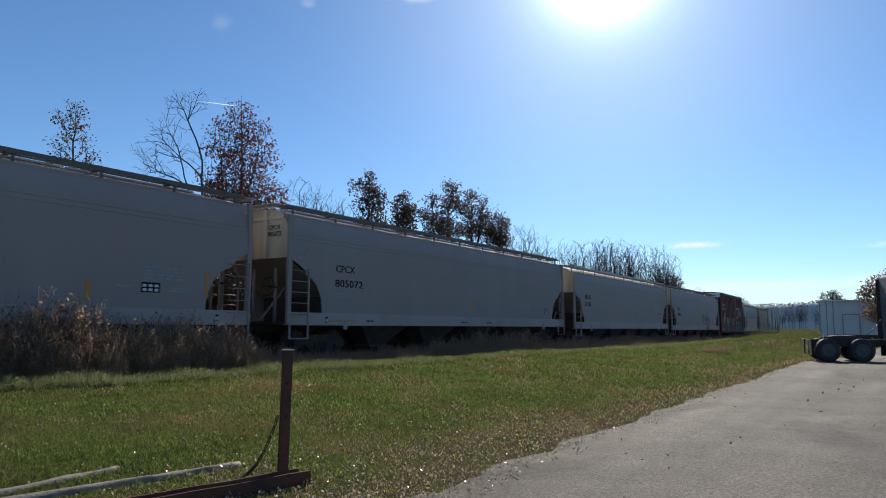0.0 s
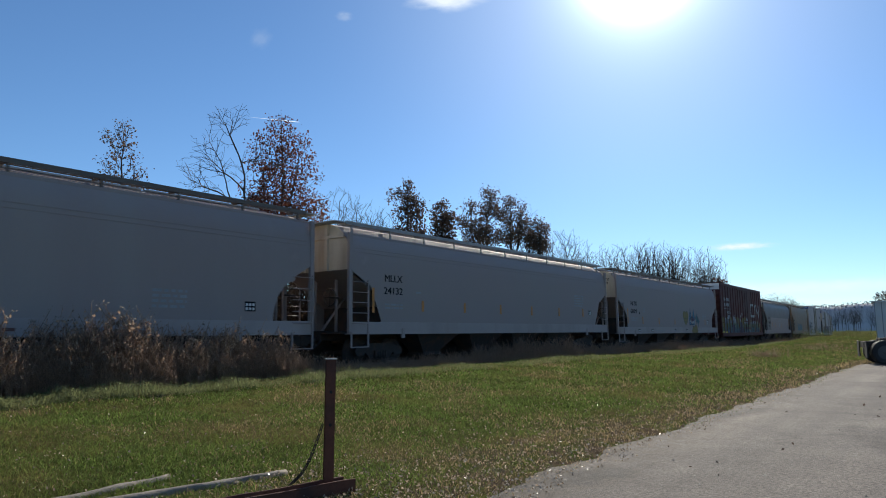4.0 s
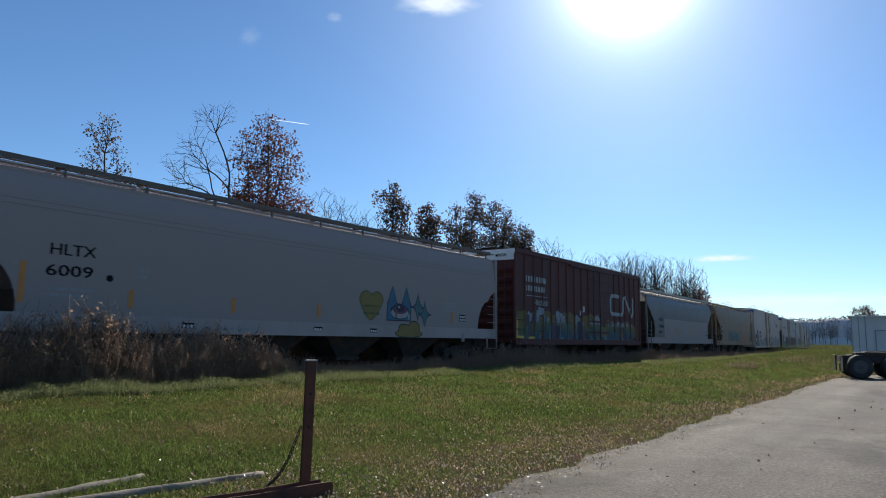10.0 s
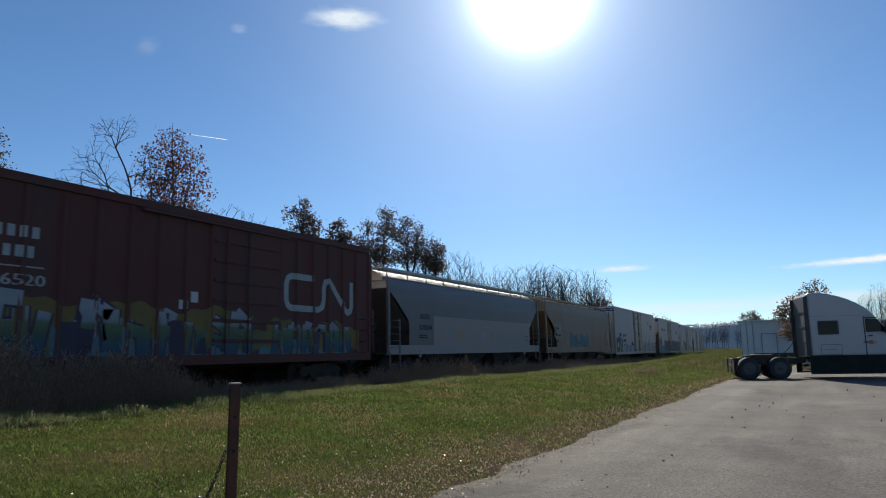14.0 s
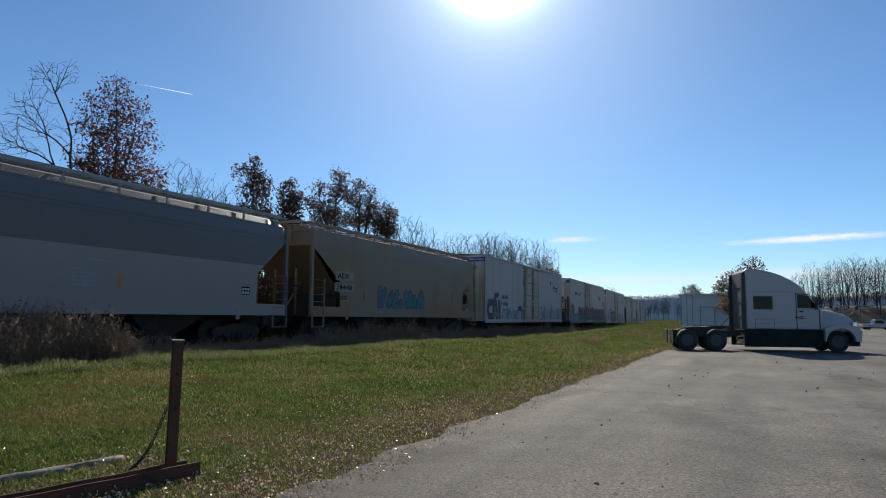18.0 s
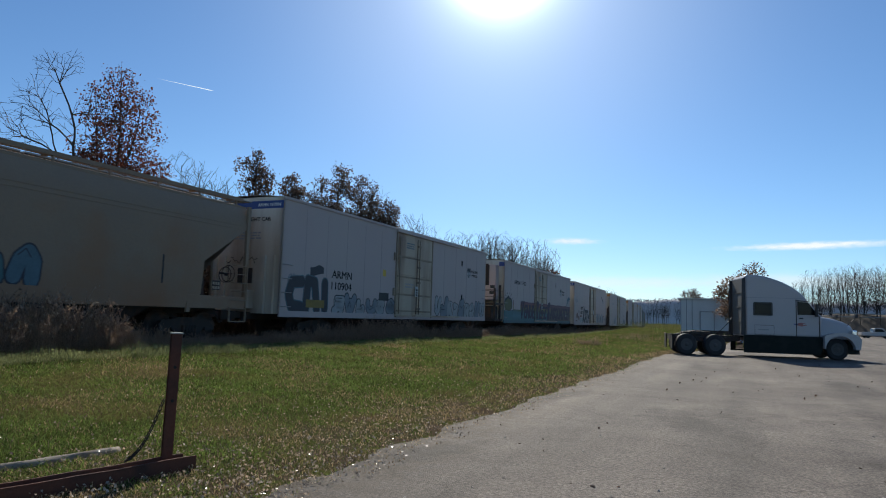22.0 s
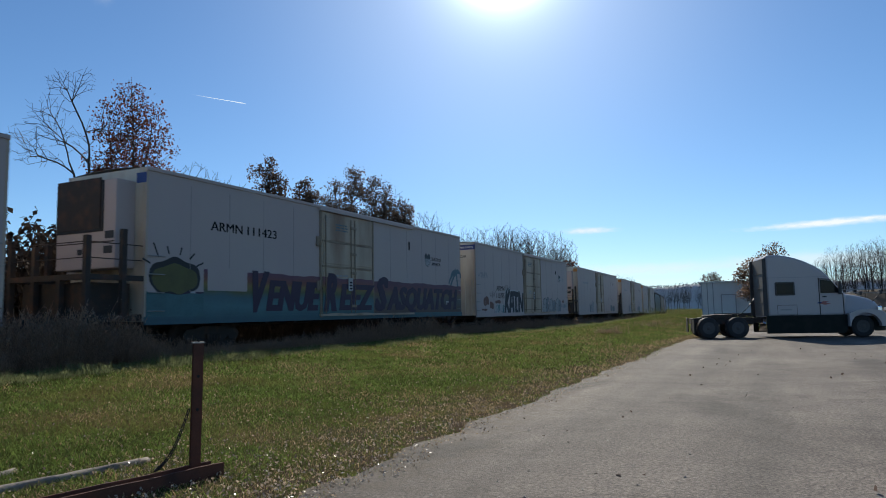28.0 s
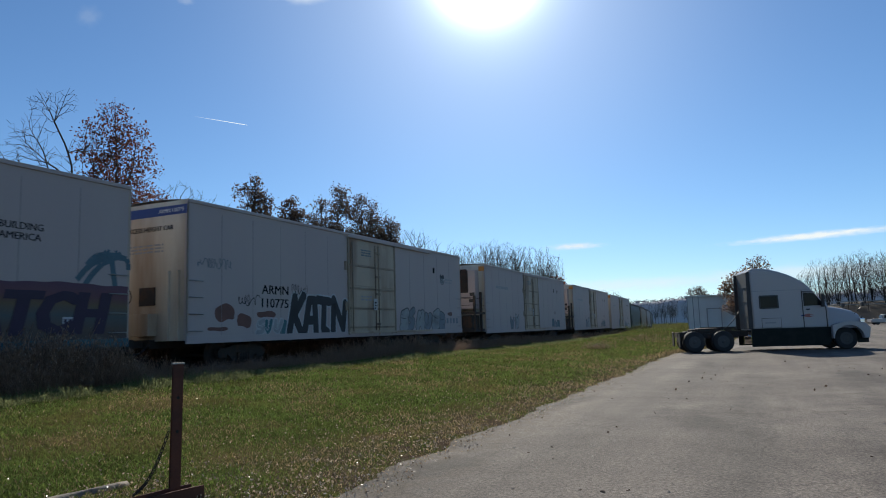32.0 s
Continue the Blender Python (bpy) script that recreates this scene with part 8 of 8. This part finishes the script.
# ---- the post with its chain, the steel channel, and the weathered logs ----
def post_and_chain():
    gx, gy = 4.80, 4.96
    g = ground_z(gx, gy)
    p = thing("steel_post", "rusty dark steel post standing in a channel in the grass", "post")
    bm = B()
    hgt = 1.24
    sec = [(-0.055, -0.05), (0.055, -0.05), (0.055, -0.038), (0.008, -0.038), (0.008, 0.038), (0.055, 0.038), (0.055, 0.05), (-0.055, 0.05), (-0.055, 0.038), (-0.008, 0.038), (-0.008, -0.038), (-0.055, -0.038)]
    a = [bm.verts.new((x, y, -0.25)) for x, y in sec]
    b = [bm.verts.new((x, y, hgt)) for x, y in sec]
    for i in range(12):
        bm.faces.new((a[i], a[(i + 1) % 12], b[(i + 1) % 12], b[i]))
    bm.faces.new(b)
    part("shaft", bm, M["rusty_post"], p)
    bm = B()
    box(bm, -0.065, 0.065, -0.06, 0.06, hgt, hgt + 0.012)
    part("cap", bm, M["galv"], p)
    for z in (0.62, 0.93):
        bm = B()
        tube(bm, (0.0, -0.075, z), (0.0, 0.075, z), 0.016, n=6)
        part("bolt", bm, M["chain"], p)
    p.matrix_basis = Matrix.Translation((gx, gy, g)) @ Matrix.Rotation(radians(-34), 4, "Z") @ Matrix.Rotation(radians(0.8), 4, "Y") @ Matrix.Diagonal((0.82, 0.82, 1, 1))
    # chain from the post down to the channel
    c = thing("chain", "dark rusty chain hanging from the post to the channel", "chain")
    top, bot = Vector((gx - 0.03, gy + 0.05, g + 0.62)), Vector((gx - 0.36, gy + 0.10, g + 0.12))
    n = 17

    def link(bm):
        k = 14
        pts = []
        for i in range(k):
            w = 2 * math.pi * i / k
            pts.append(Vector((0.013 * math.cos(w), 0, 0.024 * math.sin(w) + (0.008 if math.sin(w) > 0 else -0.008))))
        rings = []
        for i in range(k):
            out = Vector((pts[i].x, 0, pts[i].z)).normalized()
            rings.append([bm.verts.new(pts[i] + out * 0.0055 * math.cos(2 * math.pi * j / 5) + Vector((0, 0.0055 * math.sin(2 * math.pi * j / 5), 0))) for j in range(5)])
        for i in range(k):
            p, q = rings[i], rings[(i + 1) % k]
            for j in range(5):
                bm.faces.new((p[j], p[(j + 1) % 5], q[(j + 1) % 5], q[j])).smooth = True

    me = shared("link", link, M["chain"])
    for k in range(n):
        u = (k + 0.5) / n
        q = top.lerp(bot, u) - Vector((0, 0, 0.10 * math.sin(math.pi * u)))
        u2 = (k + 0.6) / n
        d = (top.lerp(bot, u2) - Vector((0, 0, 0.10 * math.sin(math.pi * u2))) - q).normalized()
        part("link", me, None, c, "", Matrix.Translation(q) @ d.to_track_quat("Z", "Y").to_matrix().to_4x4() @ Matrix.Rotation(radians(90 * (k % 2)), 4, "Z"))
    # steel channel lying on edge in the grass
    a, b = Vector((4.93, 4.72, 0)), Vector((2.6, 5.16, 0))
    d = (b - a).normalized()
    ch = thing("steel_channel", "old rusty steel channel lying in the grass", "beam")
    for off, hgt, nm in ((0.0, 0.13, "near_flange"), (0.20, 0.12, "far_flange")):
        bm = B()
        nn = 24
        L = (b - a).length
        rows = []
        for k in range(nn + 1):
            x = L * k / nn
            wv = 0.006 * noise.noise(Vector((x * 2, off, 0)))
            rows.append([(x, off + wv, -0.08), (x, off + wv, hgt + wv), (x, off + 0.014 + wv, hgt + wv), (x, off + 0.014 + wv, -0.08)])
        grid(bm, rows, False)
        bm.faces.new([v for v in bm.verts[:4]])
        part(nm, bm, M["rusty_post"], ch)
    bm = B()
    box(bm, 0.05, L, 0.014, 0.20, 0.0, 0.03)
    part("web", bm, M["plank"], ch)
    bm = B()
    tube(bm, (0.35, 0.09, 0.07), (1.5, 0.12, 0.07), 0.022, n=10)
    part("loose_rod", bm, M["galv"], ch)
    ch.matrix_basis = Matrix.Translation((a.x, a.y, ground_z(a.x, a.y))) @ Matrix.Rotation(math.atan2(d.y, d.x), 4, "Z") @ Matrix.Rotation(0.0, 4, "X") @ Matrix.Scale(-1, 4, (0, 1, 0))

    def log(a, b, r, seed, label):
        a, b = Vector(a), Vector(b)
        ob = thing("log", label, "log", "weathered logs in the grass")
        bm = B()
        n, k = 26, 12
        rows = []
        L = (b - a).length
        for i in range(n + 1):
            x = L * i / n
            row = []
            for j in range(k + 1):
                w = 2 * math.pi * (j % k) / k
                rr = r * (1 + 0.22 * noise.noise(Vector((x * 3, math.cos(w) * 2 + seed, math.sin(w) * 2))) + 0.12 * noise.noise(Vector((x * 0.8, math.cos(w) * 5 + seed, math.sin(w) * 5)))) * (1 - 0.25 * x / L)
                row.append((x, rr * math.cos(w) + 0.02 * noise.noise(Vector((x * 1.3, seed, 0))), rr * math.sin(w)))
            rows.append(row)
        grid(bm, rows)
        bmesh.ops.remove_doubles(bm, verts=bm.verts[:], dist=1e-4)
        bmesh.ops.holes_fill(bm, edges=[e for e in bm.edges if e.is_boundary], sides=0)
        part("stem", bm, M["log"], ob)
        d = b - a
        ob.matrix_basis = Matrix.Translation(a) @ d.to_track_quat("X", "Z").to_matrix().to_4x4()

    log((2.0, 6.23, ground_z(2.0, 6.2) - 0.02), (4.03, 6.42, ground_z(4.0, 6.4) - 0.025), 0.08, 1, "grey weathered log lying in the grass")
    log((2.4, 6.02, ground_z(2.4, 6.0) + 0.02), (4.96, 5.76, ground_z(4.9, 5.7) + 0.0), 0.062, 2, "thin pale weathered pole lying in the grass")


post_and_chain()

# ---- beyond the yard ----
def shed():
    b = tagged(new("shed"), "long white metal shed with grey doors beyond the yard", "building")
    b.empty_display_size = 0.3
    x0, y0, y1, z0, z1 = 75.0, 6.3, -4.5, 0.45, 4.05
    bm = B()
    box(bm, x0, x0 + 14, y1, y0, z0, z1)
    part("wall", bm, M["shed"], b)
    bm = B()
    box(bm, x0 - 0.25, x0 + 14.2, y1 - 0.2, y0 + 0.2, z1, z1 + 0.12)
    part("roof", bm, M["shed_roof"], b)
    for y in (6.3, 5.75, 5.2):
        bm = B()
        box(bm, x0 - 0.10, x0, y - 0.06, y, z0, z1)
        part("pilaster", bm, M["faded"], b)
    for k in range(26):
        bm = B()
        y = 5.0 - 0.36 * k
        box(bm, x0 - 0.025, x0, y - 0.05, y, z0 + 0.3, z1 - 0.05)
        part("wall_rib", bm, M["shed"], b)
    for y in (4.4, -0.2):
        bm = B()
        box(bm, x0 - 0.06, x0 - 0.02, y - 1.35, y, z0 + 0.1, 2.75)
        d = part("door", bm, M["shed_roof"], b)
        for o in (0.0, -1.35):
            bm = B()
            box(bm, x0 - 0.10, x0 - 0.05, y + o - 0.05, y + o + 0.05, z0, 2.8)
            part("door_frame", bm, M["faded"], d)
        bm = B()
        box(bm, x0 - 0.10, x0 - 0.05, y - 1.4, y + 0.05, 2.75, 2.85)
        part("door_lintel", bm, M["faded"], d)
    bm = B()
    box(bm, x0 - 0.16, x0, y1, 5.2, z0, z0 + 0.45)
    part("plinth", bm, M["under"], b)


shed()


def bank():
    bm = B()
    rows = []
    for k in range(9):
        u = k / 8
        rows.append([(158.0 + 26 * u + 3 * noise.noise(Vector((y * 0.05, u, 0))), y, -0.1 + 5.0 * smooth(0.0, 0.8, u) * (1 - smooth(-18.0, -7.0, y)) + 0.25 * noise.noise(Vector((y * 0.4, u * 4, 3)))) for y in [-6 - 3.2 * j for j in range(40)]])
    grid(bm, rows)
    tagged(new("embankment", mesh_of("embankment", bm, M["bank_soil"])), "brown weedy embankment beyond the yard", "embankment", kind="structure")
    g = thing("guard_rail", "pale steel guard rail along the embankment", "guard rail")
    for z in (4.1, 4.8):
        bm = B()
        pts = [Vector((167.0 - 0.08 * k, -11.0 - 3.6 * k, z - 0.03 * k)) for k in range(16)]
        grid(bm, [[q + Vector((0.09 * math.cos(w * math.pi / 3), 0, 0.09 * math.sin(w * math.pi / 3))) for w in range(7)] for q in pts])
        part("rail", bm, M["galv"], g)
    for k in range(16):
        bm = B()
        q = (167.1 - 0.08 * k, -11.0 - 3.6 * k)
        box(bm, q[0] - 0.06, q[0] + 0.06, q[1] - 0.06, q[1] + 0.06, 2.4, 4.85)
        part("post", bm, M["under"], g)


M["bank_soil"] = mat("brown_bank_soil", (0.07, 0.05, 0.034), 0.95, 0, 0.35, 0.8, 9, 0.6, (0.07, 0.055, 0.035), 0.6, 0.5)
bank()


def pickup():
    p = thing("pickup_truck", "pale pickup truck parked at the foot of the bank", "pickup")
    side = [(-2.6, 0.55), (-2.6, 1.0), (-0.7, 1.02), (2.35, 1.0), (2.62, 0.85), (2.65, 0.5), (2.1, 0.38), (-2.2, 0.4)]
    part("body", bevelled(side, -0.95, 0.95, 0.08), M["truck_white"], p)
    cab = [(-0.75, 1.0), (-0.6, 1.66), (-0.35, 1.74), (0.65, 1.74), (0.9, 1.66), (1.45, 1.0)]
    part("cab", bevelled(cab, -0.85, 0.85, 0.07), M["truck_white"], p)
    for s in (-1, 1):
        bm = B()
        poly(bm, [(-0.55, 1.08), (-0.45, 1.58), (0.6, 1.60), (1.15, 1.08)], 0.02)
        part("side_window", bm, M["glass"], p, "", pose(0, s * 0.865 - 0.01, 0))
        for x in (-1.6, 1.65):
            wheel(p, x, s * 0.82, 0.38, 0.24, "flat")
    for x, z0, z1, dx in ((1.33, 1.08, 1.66, -0.4), (-0.74, 1.12, 1.62, 0.12)):
        bm = B()
        grid(bm, [[(x + (dx * k), y, z0 + (z1 - z0) * k) for y in (-0.72, 0.72)] for k in (0, 1)])
        bmesh.ops.translate(bm, verts=bm.verts[:], vec=(0.05 if dx < 0 else -0.05, 0, 0.02))
        part("windscreen" if dx < 0 else "rear_window", bm, M["glass"], p)
    for s in (-1, 1):
        bm = B()
        box(bm, 2.55, 2.66, s * 0.75 - 0.15, s * 0.75 + 0.15, 0.72, 0.88, 0.02)
        part("headlight", bm, M["chrome"], p)
    bm = B()
    box(bm, 2.55, 2.72, -0.9, 0.9, 0.42, 0.62, 0.04)
    part("bumper", bm, M["chrome"], p)
    p.matrix_basis = pose(139.5, -20.6, 0.0, 0, 0, -80)


pickup()


def ridge_top(y):
    return 24.5 + 3.0 * noise.noise(Vector((y * 0.012, 0, 0))) + 2.0 * noise.noise(Vector((y * 0.06, 2, 0)))


def far_ridge():
    bm = B()
    ys = [-700 + 2.0 * k for k in range(650)]
    rows = []
    for u in range(5):
        rows.append([(715 + 6 * u - 0.0004 * (y - 50) ** 2, y, (-3, 0.55, 0.85, 1.0, 0.9)[u] * (1 if u == 0 else ridge_top(y) + 2.2 * noise.noise(Vector((y * 0.33, u, 0))) + 1.2 * noise.noise(Vector((y * 0.9, u, 4))))) for y in ys])
    grid(bm, rows)
    return bm


def far_woods():
    rnd = np.random.RandomState(77)
    pts = []
    for k in range(4200):
        y = rnd.uniform(-420, 520)
        pts.append((712 + rnd.uniform(0, 25) - 0.0004 * (y - 50) ** 2, y, ridge_top(y) * (1.05 - 0.25 * rnd.rand() ** 2)))
    return leaf_tris(np.array(pts), 2.2, rnd, 0.0)


# pale grey base colour stands in for the haze before the distant woods
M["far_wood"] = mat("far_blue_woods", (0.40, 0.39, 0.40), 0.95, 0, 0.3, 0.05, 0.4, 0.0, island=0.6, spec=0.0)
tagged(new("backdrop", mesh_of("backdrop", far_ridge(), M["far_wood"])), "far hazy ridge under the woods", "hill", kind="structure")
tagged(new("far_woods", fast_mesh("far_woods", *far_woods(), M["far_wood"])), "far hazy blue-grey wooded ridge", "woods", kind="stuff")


# ---- clouds and the vapour trail ----
def cloud_mat(name, seed, strength, density, stretch):
    m = bpy.data.materials.new(name)
    m.use_nodes = True
    nd, lk = m.node_tree.nodes, m.node_tree.links
    nd.remove(nd["Principled BSDF"])
    tcn = nd.new("ShaderNodeTexCoord")
    mp = nd.new("ShaderNodeMapping")
    mp.inputs["Location"].default_value = (seed * 3.1, seed * 1.7, 0)
    mp.inputs["Scale"].default_value = (stretch, 1.6, 1)
    lk.new(tcn.outputs["Generated"], mp.inputs[0])
    no = nd.new("ShaderNodeTexNoise")
    no.inputs["Scale"].default_value, no.inputs["Detail"].default_value = 2.4, 8
    lk.new(mp.outputs[0], no.inputs["Vector"])
    g = nd.new("ShaderNodeTexGradient")
    g.gradient_type = "SPHERICAL"
    mp2 = nd.new("ShaderNodeMapping")
    mp2.inputs["Location"].default_value, mp2.inputs["Scale"].default_value = (-1, -1, 0), (2, 2, 0)
    lk.new(tcn.outputs["Generated"], mp2.inputs[0])
    lk.new(mp2.outputs[0], g.inputs[0])
    mul = nd.new("ShaderNodeMath")
    mul.operation = "MULTIPLY_ADD"
    lk.new(no.outputs["Fac"], mul.inputs[0])
    mul.inputs[1].default_value = 1.0
    lk.new(g.outputs["Fac"], mul.inputs[2])
    mr = nd.new("ShaderNodeMapRange")
    mr.inputs["From Min"].default_value, mr.inputs["From Max"].default_value, mr.inputs["To Max"].default_value = 0.62, 1.35, density
    lk.new(mul.outputs[0], mr.inputs["Value"])
    cl = nd.new("ShaderNodeMath")
    cl.operation = "MULTIPLY"
    lk.new(mr.outputs[0], cl.inputs[0])
    mr2 = nd.new("ShaderNodeMapRange")
    mr2.inputs["From Max"].default_value = 0.6
    lk.new(g.outputs["Fac"], mr2.inputs["Value"])
    lk.new(mr2.outputs[0], cl.inputs[1])
    em, tr, mx = nd.new("ShaderNodeEmission"), nd.new("ShaderNodeBsdfTransparent"), nd.new("ShaderNodeMixShader")
    em.inputs["Color"].default_value, em.inputs["Strength"].default_value = (1.0, 0.98, 0.95, 1), strength
    lk.new(cl.outputs[0], mx.inputs[0])
    lk.new(tr.outputs[0], mx.inputs[1])
    lk.new(em.outputs[0], mx.inputs[2])
    lk.new(mx.outputs[0], nd["Material Output"].inputs["Surface"])
    return m


def cloud(cx, cy, cz, w, h, seed, strength=1.0, density=0.9, stretch=5.0, roll=0.0, label="thin white streak of cloud low in the blue sky"):
    bm = B()
    grid(bm, [[(x * w / 2, y * h / 2, 0) for x in (-1, 1)] for y in (-1, 1)])
    bm.verts.ensure_lookup_table()
    ob = new("cloud", mesh_of("cloud", bm, cloud_mat("cloud_vapour", seed, strength, density, stretch)))
    tagged(ob, label, "cloud", "clouds in the sky")
    ob.visible_shadow = False
    ob.matrix_basis = look((cx, cy, cz), (0, 0, 1.5), roll)
    return ob


cloud(1945, 462, 231, 230, 28, 1, 0.92, 0.8, 5.0)
cloud(1990, -160, 214, 600, 30, 2, 0.97, 1.0, 9.0, -1)
cloud(1990, -120, 118, 1100, 70, 3, 0.9, 0.5, 8.0)
cloud(1960, 330, 112, 700, 60, 4, 0.9, 0.45, 8.0)
cloud(1605, 1190, 1040, 330, 95, 5, 1.05, 0.75, 2.2, label="small ragged white cloud high in the blue sky")
cloud(1399, 1429, 977, 70, 42, 6, 0.9, 0.2, 1.5, label="small white wisp of cloud in the blue sky")
cloud(1213, 1590, 883, 90, 80, 7, 0.85, 0.10, 1.5, -30, label="small white wisp of cloud in the blue sky")


def vapour_trail():
    bm = B()
    n = 12
    rows = []
    for k in range(n + 1):
        x = -75 + 150 * k / n
        w = 1.1 * (0.35 + 0.65 * k / n) * (1.0 if k < n else 0.3)
        rows.append([(x, w, 0), (x, 0, w), (x, -w, 0), (x, 0, -w), (x, w, 0)])
    grid(bm, rows)
    m = bpy.data.materials.new("vapour")
    m.use_nodes = True
    nd, lk = m.node_tree.nodes, m.node_tree.links
    nd.remove(nd["Principled BSDF"])
    tcn, sx = nd.new("ShaderNodeTexCoord"), nd.new("ShaderNodeSeparateXYZ")
    lk.new(tcn.outputs["Generated"], sx.inputs[0])
    mr = nd.new("ShaderNodeMapRange")
    mr.inputs["From Max"].default_value, mr.inputs["To Max"].default_value = 0.6, 0.9
    lk.new(sx.outputs[0], mr.inputs["Value"])
    em, tr, mx = nd.new("ShaderNodeEmission"), nd.new("ShaderNodeBsdfTransparent"), nd.new("ShaderNodeMixShader")
    em.inputs["Strength"].default_value = 1.0
    lk.new(mr.outputs[0], mx.inputs[0])
    lk.new(tr.outputs[0], mx.inputs[1])
    lk.new(em.outputs[0], mx.inputs[2])
    lk.new(mx.outputs[0], nd["Material Output"].inputs["Surface"])
    ob = tagged(new("vapour_trail", mesh_of("vapour_trail", bm, m)), "thin white vapour trail crossing the blue sky", "vapour trail")
    ob.visible_shadow = False
    return ob


trail = vapour_trail()


def trail_pose(t):
    k = t / 32.0
    p = Vector((1211, 1590, 639)).lerp(Vector((1467, 1358, 622)), k)
    q = Vector((1269, 1546, 637)).lerp(Vector((1513, 1307, 614)), k)
    d = q - p
    return Matrix.Translation(p) @ d.to_track_quat("X", "Z").to_matrix().to_4x4()

motions()
